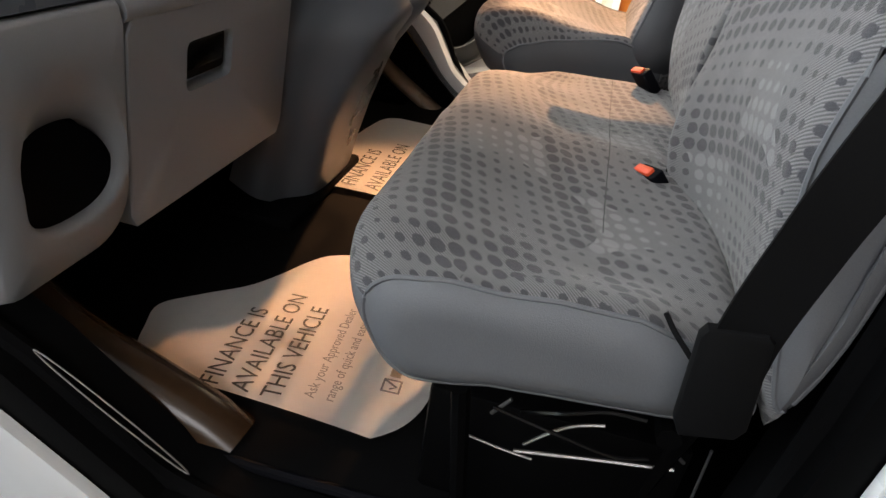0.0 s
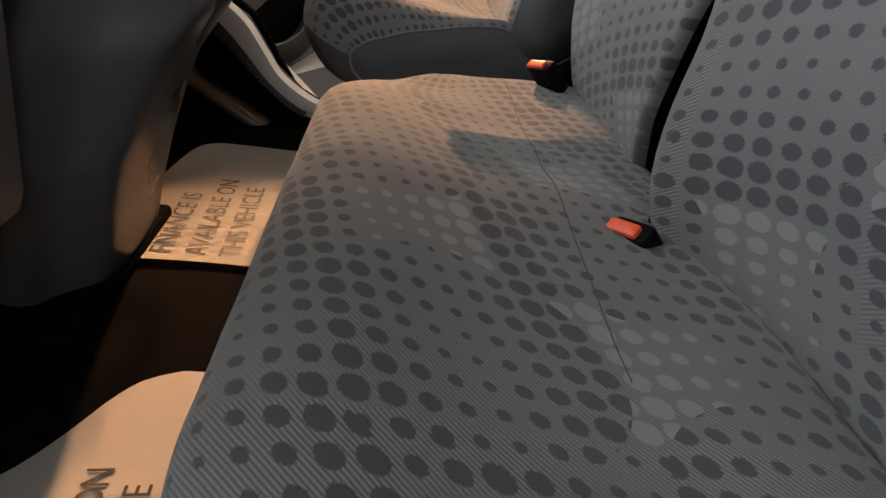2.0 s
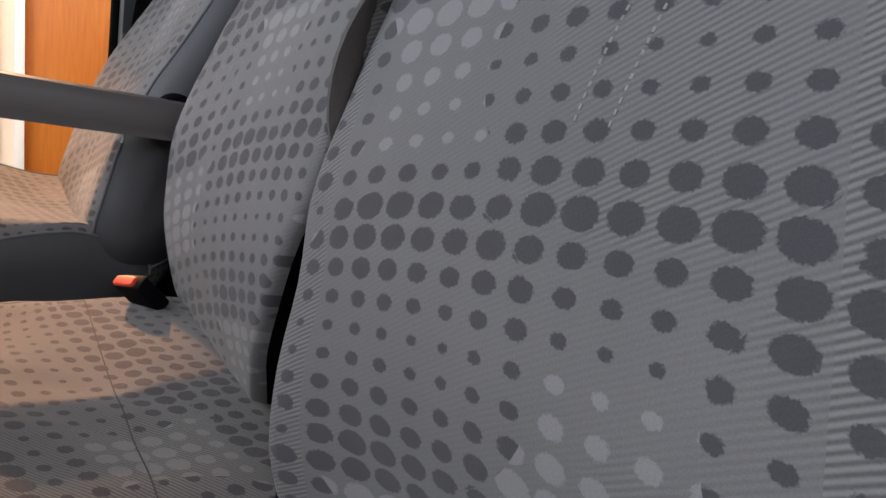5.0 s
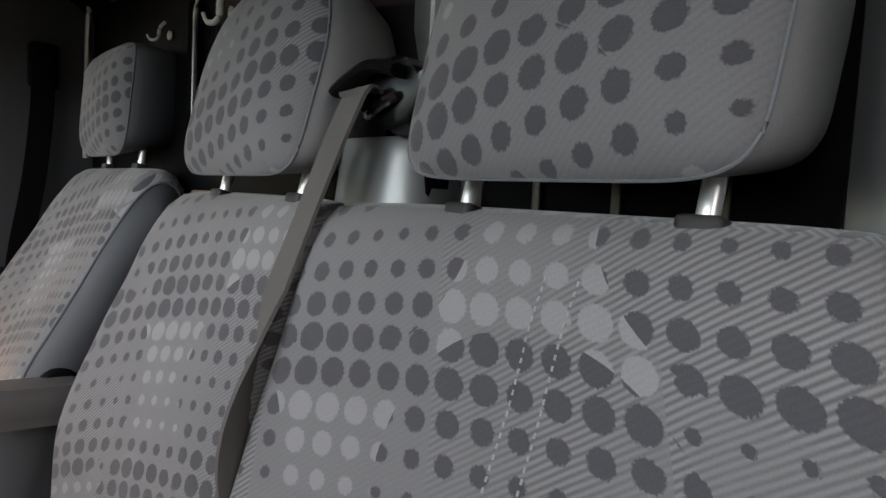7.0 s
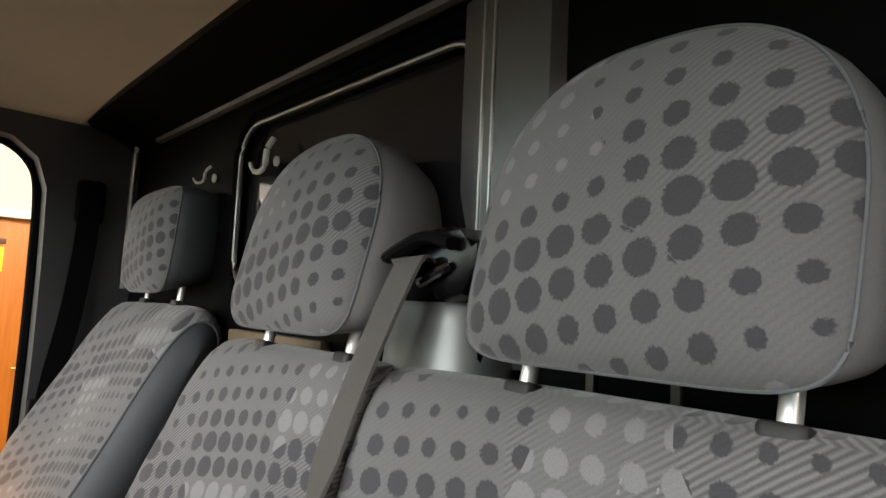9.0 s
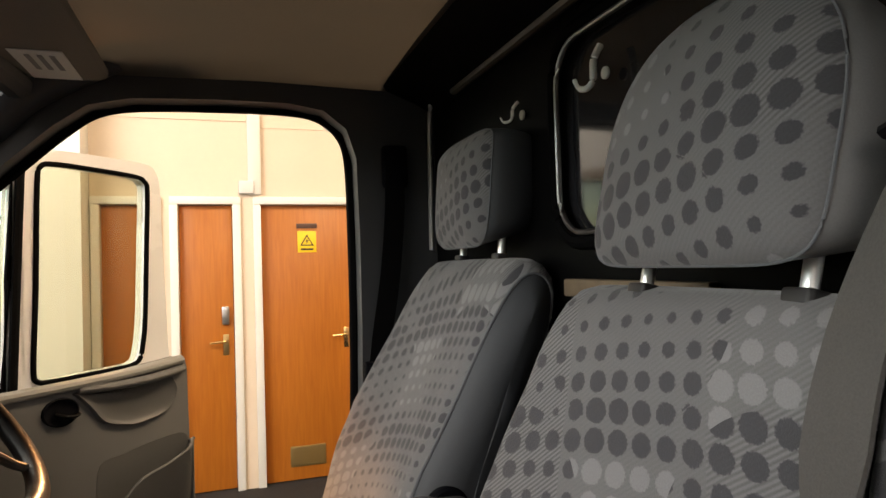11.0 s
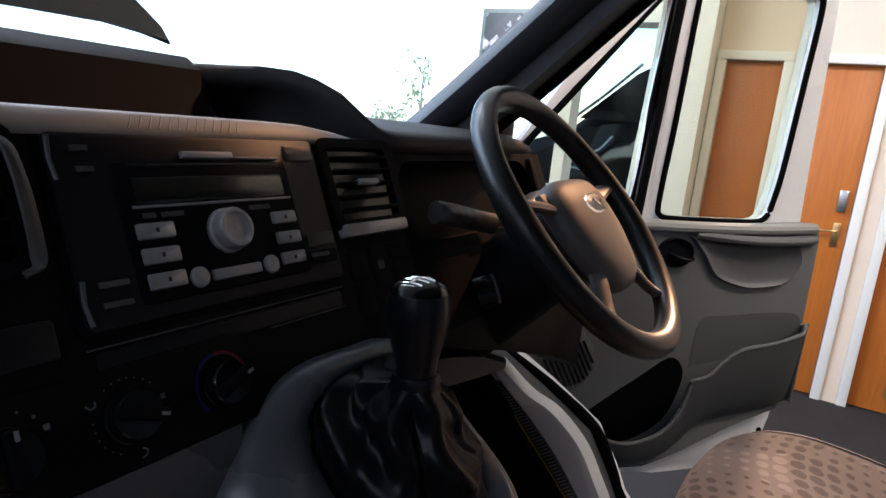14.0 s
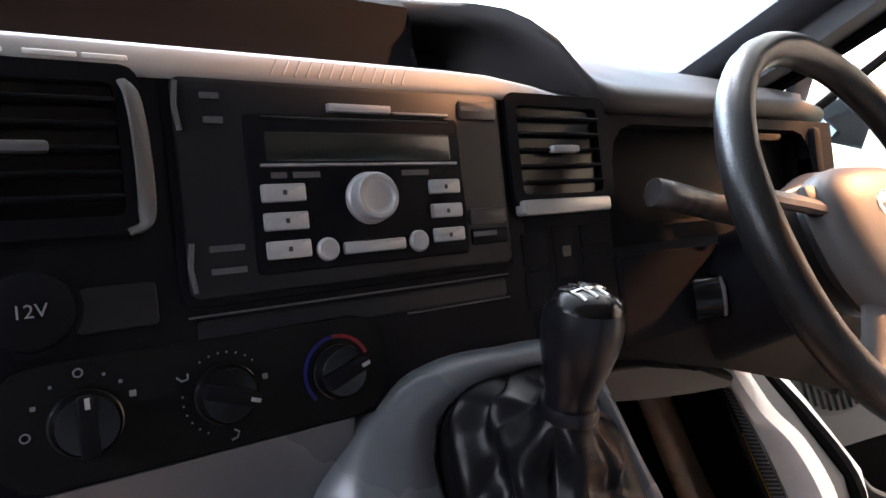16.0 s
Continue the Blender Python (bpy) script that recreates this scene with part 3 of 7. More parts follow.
    part("cross_seam", bm, SEAM, t, "stitched seam")
    # two backs
    for y0, y1, low, high in ((-0.865, -0.381, 0.085, -0.030), (-0.377, 0.098, 0.030, 0.092)):
        outer = low > 0.06
        rows, uvs = pad_rows(BENCH_BACK, y0, y1, 0.032 if outer else 0.012, 0.012 if outer else 0.03, back_push(lambda z: (0.0, 0.0), 0.004, low, high, 0.0, 0.0 if outer else 0.105, 0.060 if outer else 0.045, 0.004, outer), None, n=64, across=30)
        cover_and_sides(t, rows, uvs, 3 if outer else 0, len(rows) - 1 if outer else len(rows) - 3, ("back_cover", "back_side", "back_side"), False, cut=back_cut(0.0 if outer else -0.297))
        for row in ([rows[3]] if outer else [rows[-3]]):
            bm = bmesh.new()
            tube(bm, row, 0.0026, 6)
            part("piping", bm, VINYL, t, "grey piped seam")
        if outer:
            # two rows of pale stitches down the back
            for y in (-0.612, -0.634):
                k = min(range(len(rows)), key=lambda i: abs(rows[i][20].y - y))
                k = min(max(k, 1), len(rows) - 2)
                line = [p for p in rows[k] if p.x < 0.865 and p.z > 1.39 and p.z < 1.57]
                if len(line) > 2:
                    bm = bmesh.new()
                    fine, _ = resample(line, 61)
                    for i in range(0, 60, 2):
                        a, b = fine[i], fine[i + 1]
                        tube(bm, [V(a.x - 0.0006, y, a.z), V(b.x - 0.0006, y, b.z)], 0.0008, 5)
                    part("stitching", bm, PALE_THREAD, t, "pale stitching")
    headrest(t, 0.832, -0.596, 1.618, 0.256, 0.230)
    headrest(t, 0.832, -0.192, 1.619, 0.258, 0.230)
    # steel frame under the cushion
    bm = bmesh.new()
    for y in (-0.82, -0.60, -0.36, -0.05):
        tube(bm, [V(0.53, y, 0.97), V(0.56, y, FLOOR + 0.01), V(0.72, y, FLOOR + 0.01), V(0.76, y, 0.97)], 0.011, 8)
    for x in (0.53, 0.74):
        tube(bm, [V(x, -0.84, 0.965), V(x, 0.04, 0.965)], 0.013, 8)
    part("seat_frame", bm, BLACK_STEEL, t, "black tubular steel seat frame")
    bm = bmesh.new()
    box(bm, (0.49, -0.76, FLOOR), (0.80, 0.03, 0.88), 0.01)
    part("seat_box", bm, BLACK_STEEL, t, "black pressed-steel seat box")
    bm = bmesh.new()
    tube(bm, smooth_path([(0.60, -0.80, 0.915), (0.64, -0.82, 0.945), (0.68, -0.82, 0.962), (0.72, -0.82, 0.965)], 6), 0.0028, 6)
    part("release_wire", bm, BLACK_GLOSS, t)
    bm = bmesh.new()
    tube(bm, smooth_path([(0.57, -0.815, 0.925), (0.64, -0.825, 0.92), (0.70, -0.825, 0.91), (0.735, -0.82, 0.915)], 6), 0.0022, 6)
    part("release_wire", bm, BLACK_GLOSS, t)
    # bright rods of the folding gear
    for pts, rad in (([(0.569, -0.80, 0.901), (0.587, -0.80, 0.928)], 0.0022), ([(0.611, -0.80, 0.868), (0.640, -0.80, 0.900), (0.662, -0.80, 0.916), (0.688, -0.80, 0.926)], 0.0020),
                     ([(0.602, -0.805, 0.860), (0.659, -0.805, 0.873), (0.710, -0.805, 0.884), (0.768, -0.805, 0.895)], 0.0024), ([(0.796, -0.80, 0.930), (0.800, -0.80, 0.80)], 0.0016),
                     ([(0.540, -0.79, 0.850), (0.585, -0.79, 0.842), (0.625, -0.79, 0.838)], 0.0016), ([(0.765, -0.80, 0.912), (0.776, -0.80, 0.903)], 0.0022)):
        bm = bmesh.new()
        tube(bm, smooth_path([V(*p) for p in pts], 6), rad, 6)
        part("release_rod", bm, STEEL, t, "thin bright steel rod")
    return t


def driver_seat():
    t = thing("driver_seat", "grey dotted-cloth driver seat with folded-down armrest", "seat", "cab seats", at=(0.60, 0.43, FLOOR))
    prof = [(0.76, 0.99), (0.58, 0.975), (0.42, 0.972), (0.335, 0.990), (0.294, 1.045), (0.288, 1.095), (0.312, 1.128), (0.40, 1.143), (0.52, 1.130), (0.64, 1.112), (0.74, 1.105), (0.80, 1.06)]

    def corner(p, s):
        e = 0.075 * abs(2 * s - 1) ** 3.2
        k = min(1.0, max(0.0, (0.60 - p.x) / 0.25))
        # the inner edge falls away at the front and swells into a bolster behind
        w = max(0.0, 1 - (p.y - 0.19) / 0.065) * min(1.0, max(0.0, (p.z - 0.97) / 0.12))
        dz = float(np.interp(p.x, [0.30, 0.40, 0.53, 0.65, 0.76], [-0.030, -0.026, 0.010, 0.046, 0.046]))
        return V(p.x + e * k, p.y, p.z + w * dz)

    def push(p, s, v):
        top = min(1.0, max(0.0, (p.z - 1.07) / 0.05))
        p.z += (0.012 * (2 * s - 1) ** 2 - 0.012 * math.exp(-((s - 0.5) / 0.25) ** 2 - ((p.x - 0.62) / 0.12) ** 2)) * top
        p.z += noise.noise(V(p.x * 12, p.y * 12, 7)) * 0.003 * top
        return p
    rows, uvs = pad_rows(prof, 0.190, 0.700, 0.070, 0.050, push, corner, n=72, across=34, under=0.25)
    cover_and_sides(t, rows, uvs, 2, len(rows) - 6, side=DARK_VINYL, front=0.525, cut=seat_cut(0.43, 0.70))
    rows, uvs = pad_rows(BACK, 0.175, 0.708, 0.055, 0.055, back_push(lambda z: (0.045 - 0.115 * max(0.0, 1.58 - z) + 0.12 * max(0.0, 1.25 - z), 0.034), 0.024, 0.02, 0.03, 0.0), None, n=64, across=34)
    cover_and_sides(t, rows, uvs, 4, len(rows) - 5, ("back_cover", "back_side", "back_side"), side=DARK_VINYL, cut=back_cut(-0.90, 0.034))
    headrest(t, 0.880, 0.428, 1.650, 0.245, 0.198, d=0.125, lean=5, square=1.0, side=DARK_VINYL)
    # armrest
    bm = bmesh.new()
    m = pose(0.66, 0.155, 1.308, 0, 3, 0)
    prism(bm, [(p[0] - 0.0, p[1]) for p in round_rect(0.30, 0.054, 0.024, 6)], -0.028, 0.028, "y", m, 0.012)
    arm = part("armrest", bm, ARM, t, "grey padded armrest, folded down")
    bm = bmesh.new()
    lathe(bm, [(0.0, 0.0), (0.028, 0.0), (0.03, 0.004), (0.03, 0.012), (0.026, 0.016)], pose(0.775, 0.19, 1.31, 90), 24)
    part("pivot_cover", bm, DARK_PLASTIC, arm)
    bm = bmesh.new()
    box(bm, (0.40, 0.22, FLOOR), (0.82, 0.66, 0.985), 0.015)
    part("seat_box", bm, DARK_PLASTIC, t, "black plastic-clad seat box")
    return t


SEAM = material("seam_thread", (0.07, 0.07, 0.072), 0.85)
ARM = material("armrest_vinyl", (0.095, 0.092, 0.092), 0.55, grain=0.15, scale=700, bump=0.1)
PALE_THREAD = material("pale_thread", (0.30, 0.30, 0.31), 0.8)
bench()
driver_seat()


def buckle(x, y, z):
    """A seat-belt buckle sunk in the seat joint, with an orange-red press button."""
    t = thing("seat_belt_buckle", "black seat-belt buckle with orange-red button, tucked at the seat joint", "buckle", "seat-belt buckles", at=(x, y, z))
    a = V(0.50, -0.84, 0.20).normalized()
    n = V(-0.55, -0.30, 0.78)
    n = (n - a * n.dot(a)).normalized()
    b = n.cross(a)
    m = Matrix(((a.x, b.x, n.x, x), (a.y, b.y, n.y, y), (a.z, b.z, n.z, z), (0, 0, 0, 1)))
    bm = bmesh.new()
    prism(bm, round_rect(0.044, 0.022, 0.005, 4, 0.004, 0), -0.05, 0.002, "z", m, 0.003)
    body = part("buckle_body", bm, DARK_PLASTIC, t)
    bm = bmesh.new()
    prism(bm, round_rect(0.034, 0.0135, 0.003, 3, -0.001, -0.002), 0.000, 0.0070, "z", m, 0.002)
    part("press_button", bm, RED, body, "orange-red press button")
    bm = bmesh.new()
    tube(bm, [m @ V(0.01, 0, -0.04), m @ V(0.02, 0.01, -0.10)], 0.016, 8, 0.005)
    part("stalk", bm, BLACK_BELT, t)


buckle(0.697, -0.462, 1.084)
buckle(0.690, -0.005, 1.112)


# ---- dashboard ----
DM = Matrix(((0, -0.41, 0.912, -0.012), (1, 0, 0, 0), (0, 0.912, 0.41, 1.43), (0, 0, 0, 1)))


def dpart(name, outline, lo, hi, mat, parent, label="", bevel=0.0015):
    """A plate on the sloping fascia: outline in (across, up), from depth lo to hi."""
    bm = bmesh.new()
    prism(bm, outline, lo, hi, "z", DM, bevel)
    return part(name, bm, mat, parent, label)


def rect(u0, u1, v0, v1, r=0.002):
    return round_rect(u1 - u0, v1 - v0, r, 3, (u0 + u1) / 2, (v0 + v1) / 2)


def dash():
    t = thing("dashboard", "black and grey moulded plastic dashboard with silver trim strip", "dashboard", at=(-0.1, 0.0, 1.2))
    # upper body: fascia, tray and pad to the windscreen
    prof = [(0.047, 1.300), (-0.042, 1.497), (-0.052, 1.506), (-0.068, 1.502), (-0.19, 1.496), (-0.205, 1.515), (-0.212, 1.553), (-0.235, 1.566), (-0.36, 1.556), (-0.62, 1.505), (-0.66, 1.40), (-0.40, 1.10), (-0.08, 1.22)]
    bm = bmesh.new()
    prism(bm, prof, -0.83, 0.145, "y", None, 0.006)
    part("dash_pad", bm, DARK_PLASTIC, t, "matt black dash pad with open tray")
    # driver's side: cowl that rises out of the pad and overhangs the instruments
    bm = bmesh.new()
    rows = []
    for k in range(52):
        y = 0.135 + (0.83 - 0.135) * (k / 51) ** 1.7
        fx = float(np.interp(y, [0.135, 0.17, 0.195, 0.212, 0.226, 0.236, 0.246, 0.27, 0.45, 0.70, 0.83], [-0.215, -0.198, -0.172, -0.140, -0.102, -0.072, -0.052, -0.042, -0.042, -0.085, -0.12]))
        fz = float(np.interp(y, [0.135, 0.17, 0.195, 0.212, 0.226, 0.236, 0.246, 0.27, 0.45, 0.70, 0.83], [1.548, 1.551, 1.554, 1.553, 1.543, 1.526, 1.504, 1.497, 1.497, 1.499, 1.488]))
        top = float(np.interp(y, [0.135, 0.195, 0.23, 0.262, 0.30, 0.83], [1.556, 1.557, 1.550, 1.531, 1.521, 1.514]))
        rows.append([V(fx - 0.075, y, fz - 0.045), V(fx - 0.02, y, fz - 0.014), V(fx - 0.002, y, fz - 0.008), V(fx, y, fz), V(fx - 0.003, y, fz + 0.007), V(fx - 0.010, y, fz + 0.012), V(fx - 0.04, y, fz * 0.4 + top * 0.6), V(min(-0.165, fx - 0.045), y, top), V(-0.28, y, top + 0.003), V(-0.36, y, top - 0.004), V(-0.62, y, 1.495), V(-0.66, y, 1.40), V(-0.30, y, 1.36), V(-0.14, y, 1.40)])
    ring_loft(bm, rows)
    part("cowl", bm, COWL, t, "matt black cowl over the instruments", crease=70)
    prof2 = [(0.047, 1.300), (0.018, 1.372), (-0.02, 1.376), (-0.10, 1.39), (-0.13, 1.47), (-0.40, 1.40), (-0.40, 1.10), (-0.08, 1.22)]
    bm = bmesh.new()
    prism(bm, prof2, 0.245, 0.83, "y", None, 0.006)
    part("dash_pad", bm, DARK_PLASTIC, t, "matt black lower dash behind the wheel")
    prof3 = [(0.047, 1.300), (-0.042, 1.496), (-0.068, 1.499), (-0.13, 1.498), (-0.40, 1.40), (-0.40, 1.10), (-0.08, 1.22)]
    bm = bmesh.new()
    prism(bm, prof3, 0.140, 0.2448, "y", None, 0.004)
    part("dash_pad", bm, DARK_PLASTIC, t)
    # silver strip
    bm = bmesh.new()
    rows = []
    for k in range(25):
        y = -0.82 + k / 24 * 1.075
        drop = 0.0 if y < 0.10 else -0.022 * ((y - 0.10) / 0.155) ** 1.5
        rows.append([V(-0.039, y, 1.4945 + drop * 0.4), V(-0.0375, y, 1.4965 + drop * 0.5), V(-0.0385, y, 1.5005 + drop * 0.7), V(-0.0415, y, 1.5055 + drop * 0.9), V(-0.0455, y, 1.5098 + drop), V(-0.050, y, 1.5115 + drop), V(-0.0545, y, 1.510 + drop), V(-0.058, y, 1.500 + drop)])
    ring_loft(bm, rows)
    strip = part("trim_strip", bm, STRIP, t, "satin silver trim strip with raised ribs", crease=60)
    for k in range(13):
        bm = bmesh.new()
        y = -0.055 + k * 0.0078
        tube(bm, [V(-0.0390, y, 1.5005), V(-0.0420, y + 0.003, 1.5052), V(-0.0458, y + 0.006, 1.5092)], 0.0011, 5)
        part("rib", bm, STRIP, strip)
    for a, b in ((-0.182, -0.158), (-0.156, -0.134), (-0.205, -0.190)):
        bm = bmesh.new()
        box(bm, (-0.0435, a, 1.5025), (-0.0392, b, 1.5052), 0.0008)
        part("printed_mark", bm, MATT_WHITE, strip)
    # radio
    radio = thing("car_radio", "dark grey car radio with silver buttons and volume knob", "radio", at=(0, 0, 1.43))
    dpart("radio_body", rect(-0.114, 0.123, -0.056, 0.072, 0.006), -0.02, 0.0045, HUB_DARK, radio, "dark grey radio front", 0.002)
    dpart("radio_surround", rect(-0.119, 0.128, -0.0605, 0.0765, 0.008), -0.02, 0.002, DARK_PLASTIC, radio)
    dpart("inner_panel", rect(-0.0755, 0.082, -0.046, 0.0515, 0.004), 0.002, 0.0062, DARK_PLASTIC, radio)
    dpart("disc_slot", rect(-0.066, 0.075, 0.0475, 0.0505, 0.001), 0.005, 0.0066, BLACK_GLOSS, radio)
    d = dpart("display", rect(-0.064, 0.073, 0.0215, 0.0405, 0.002), 0.004, 0.0068, DISPLAY, radio, "unlit grey-green display window")
    dpart("display_rim", rect(-0.068, 0.077, 0.0185, 0.0205, 0.0008), 0.005, 0.0085, SILVER, d)
    dpart("eject_button", rect(-0.0205, 0.026, 0.0535, 0.0590, 0.0012), 0.003, 0.0085, SILVER, radio)
    dpart("slot_bar", rect(0.028, 0.074, 0.0535, 0.0552, 0.0008), 0.003, 0.0075, SILVER, radio)
    for k in range(3):
        v1 = 0.008 - 0.0172 * k
        dpart("preset_button", rect(-0.0695, -0.0415, v1 - 0.011, v1, 0.0015), 0.004, 0.0095, SILVER, radio, "silver preset button")
        dpart("preset_button", rect(0.0505, 0.0765, v1 - 0.010, v1, 0.0015), 0.004, 0.0095, SILVER, radio, "silver preset button")
        for u in (-0.0555, 0.0635):
            dpart("button_mark", rect(u - 0.0012, u + 0.0012, v1 - 0.007, v1 - 0.004, 0.0004), 0.0094, 0.0099, INK, radio, "", 0.0)
    for u in (-0.0305, 0.0375):
        bm = bmesh.new()
        lathe(bm, [(0, 0.004), (0.0075, 0.004), (0.0075, 0.0085), (0.0062, 0.0098), (0, 0.0102)], DM @ Matrix.Translation((u, -0.034, 0)), 20)
        part("round_button", bm, SILVER, radio)
    dpart("seek_button", rect(-0.0195, 0.0265, -0.0385, -0.0305, 0.0015), 0.004, 0.0092, SILVER, radio)
    bm = bmesh.new()
    lathe(bm, [(0, 0.0), (0.0172, 0.0), (0.0172, 0.005), (0.0157, 0.0065), (0.0157, 0.014), (0.0143, 0.0163), (0.0121, 0.0163), (0.0107, 0.0145), (0.0085, 0.0135), (0.0, 0.0145)], DM @ Matrix.Translation((0.003, -0.003, 0.004)), 40)
    part("volume_knob", bm, SILVER, radio, "round silver volume knob with dished cap")
    for sgn, v0, v1 in ((-1, 0.040, 0.068), (-1, -0.052, -0.024)):
        bm = bmesh.new()
        tube(bm, [DM @ V(-0.1115, v0, 0.006), DM @ V(-0.1135, (v0 + v1) / 2, 0.0065), DM @ V(-0.1115, v1, 0.006)], 0.0016, 6)
        part("edge_bracket", bm, SILVER_DARK, radio)
    for u0, u1, v in ((-0.099, -0.088, 0.0605), (-0.098, -0.087, 0.0465), (-0.102, -0.082, -0.028), (-0.102, -0.082, -0.041), (-0.062, -0.052, 0.0135), (-0.048, -0.030, 0.0135), (0.030, 0.052, 0.0135), (0.086, 0.108, 0.060), (0.086, 0.108, -0.033)):
        dpart("printed_mark", rect(u0, u1, v - 0.0018, v + 0.0018, 0.0005), 0.0045, 0.0066, PRINT, radio, "", 0.0)
    dpart("side_button", rect(0.085, 0.119, -0.026, -0.014, 0.002), 0.003, 0.0065, BROWN_PLASTIC, radio)
    dpart("side_button", rect(0.085, 0.119, -0.041, -0.029, 0.002), 0.003, 0.0062, DARK_PLASTIC, radio)
    dpart("side_button", rect(0.085, 0.119, 0.052, 0.066, 0.002), 0.003, 0.0062, BROWN_PLASTIC, radio)
    # centre air vents
    for u0, u1, nm in ((0.136, 0.236, "a"), (-0.240, -0.138, "b")):
        vent = thing("air_vent", "black slatted dashboard air vent with silver thumb tab", "air vent", "dashboard air vents", at=DM @ V(u0, 0, 0))
        v0, v1 = -0.010, 0.069
        bm = bmesh.new()
        hole = rect(u0 + 0.004, u1 - 0.004, v0 + 0.004, v1 - 0.004, 0.005)
        holed_plate(bm, rect(u0 - 0.006, u1 + 0.008, v0 - 0.006, v1 + 0.006, 0.009), hole, -0.004, 0.006, "z", DM)
        part("vent_frame", bm, DARK_PLASTIC, vent, "", True)
        dpart("vent_back", rect(u0, u1, v0, v1, 0.003), 0.0004, 0.0009, BLACK_GLOSS, vent, "", 0.0)
        for k in range(5):
            v = v0 + 0.014 + k * 0.0128
            bm = bmesh.new()
            box(bm, (u0 + 0.005, v - 0.0012, 0.0008), (u1 - 0.005, v + 0.0012, 0.0095), 0.0006, 1, DM @ pose(0, 0, 0))
            part("slat", bm, DARK_PLASTIC, vent)
        bm = bmesh.new()
        um = (u0 + u1) / 2
        box(bm, (um - 0.016, v0 + 0.0365, 0.006), (um + 0.014, v0 + 0.0425, 0.014), 0.002, 2, DM)
        part("thumb_tab", bm, SILVER if nm == "a" else SILVER_DARK, vent, "small silver thumb tab")
        if nm == "a":
            dpart("vent_lip", rect(u0 - 0.002, u1 - 0.003, -0.0225, -0.0105, 0.003), 0.0, 0.012, SILVER_WARM, vent, "satin lower lip")
        else:
            bm = bmesh.new()
            tube(bm, smooth_path([DM @ V(u1 + 0.001, v1 - 0.002, 0.004), DM @ V(u1 + 0.004, v1 - 0.012, 0.0065), DM @ V(u1 + 0.006, 0.03, 0.0075), DM @ V(u1 + 0.005, v0 + 0.002, 0.007), DM @ V(u1 - 0.004, v0 - 0.005, 0.005)], 8), 0.0046, 10, 0.0022)
            part("vent_edge", bm, HUB, vent, "satin silver edge")
    # switch blanks, slots and seams
    for u0, u1, v0, v1 in ((0.136, 0.164, -0.062, -0.036), (0.170, 0.196, -0.075, -0.032), (0.202, 0.236, -0.052, -0.033), (0.136, 0.164, -0.098, -0.066), (0.202, 0.236, -0.090, -0.056)):
        dpart("switch_blank", rect(u0, u1, v0, v1, 0.002), -0.002, 0.0012, DARK_PLASTIC, t)
    dpart("hazard_mark", rect(0.179, 0.189, -0.058, -0.049, 0.002), 0.0010, 0.0016, BROWN_PLASTIC, t, "", 0.0)
    for u0, u1, v in ((-0.116, 0.119, -0.0655), (0.026, 0.118, -0.083)):
        dpart("seam", rect(u0, u1, v - 0.0006, v + 0.0006, 0.0004), -0.001, 0.0020, PRINT, t, "", 0.0)
    dpart("lower_tray", rect(-0.112, 0.116, -0.082, -0.068, 0.003), -0.002, 0.0015, HUB_DARK, t)
    dpart("blank_panel", rect(-0.172, -0.131, -0.066, -0.042, 0.003), -0.002, 0.003, HUB_DARK, t)
    # power socket
    sock = thing("power_socket", "round black 12 volt power socket cover in the dash", "socket", at=DM @ V(-0.19, -0.049, 0))
    bm = bmesh.new()
    lathe(bm, [(0, 0), (0.0235, 0), (0.0235, 0.003), (0.0205, 0.0035), (0.0195, 0.008), (0.0165, 0.010), (0.0, 0.011)], DM @ Matrix.Translation((-0.190, -0.051, 0)), 32)
    part("socket_cap", bm, DARK_PLASTIC, sock)
    text("12V", 0.0095, DM @ Matrix.Translation((-0.190, -0.051, 0.0114)), GREY_INK, sock, "socket_print")
    # heater controls
    heat = thing("heater_panel", "black heater control panel with three rotary dials", "heater controls", at=DM @ V(-0.1, -0.11, 0))
    dpart("panel", rect(-0.212, 0.004, -0.141, -0.078, 0.022), -0.002, 0.0035, HEATER_BLACK, heat, "", 0.0015)
    for k, (u, v, r0) in enumerate(((-0.171, -0.110, 0.0165), (-0.101, -0.110, 0.0168), (-0.031, -0.111, 0.0165))):
        bm = bmesh.new()
        at = DM @ Matrix.Translation((u, v, 0))
        lathe(bm, [(0, 0.003), (r0 + 0.0012, 0.003), (r0 + 0.001, 0.006), (r0, 0.0065), (r0 - 0.0005, 0.0125), (r0 - 0.0022, 0.0150), (0, 0.0155)], at, 36)
        dial = part("rotary_dial", bm, BLACK_GLOSS, heat)
        a = (90, -20, 20)[k]
        bm = bmesh.new()
        box(bm, (-r0 * 0.92, -0.0042, 0.013), (r0 * 0.92, 0.0042, 0.0215), 0.002, 2, at @ pose(0, 0, 0, 0, 0, a))
        part("grip", bm, DARK_PLASTIC, dial)
        bm = bmesh.new()
        box(bm, (r0 * 0.55, -0.0011, 0.0217), (r0 * 0.88, 0.0011, 0.0223), 0, 1, at @ pose(0, 0, 0, 0, 0, a))
        part("pointer", bm, SILVER, dial)
        if k == 0:
            marks = [(w, 0.0248, s) for w, s in ((152, 0.0012), (124, 0.0008), (66, 0.0008), (45, 0.0010), (24, 0.0017))]
            rings = [(184, 0.0262), (93, 0.0255)]
        elif k == 1:
            marks = [(w, 0.0232, 0.0006) for w in (122, 108, 95, 83, 70, 56, 43, 174, 187, 200, 213, 227, 240)] + [(12, 0.024, 0.0016)]
            rings = []
        else:
            marks, rings = [], []
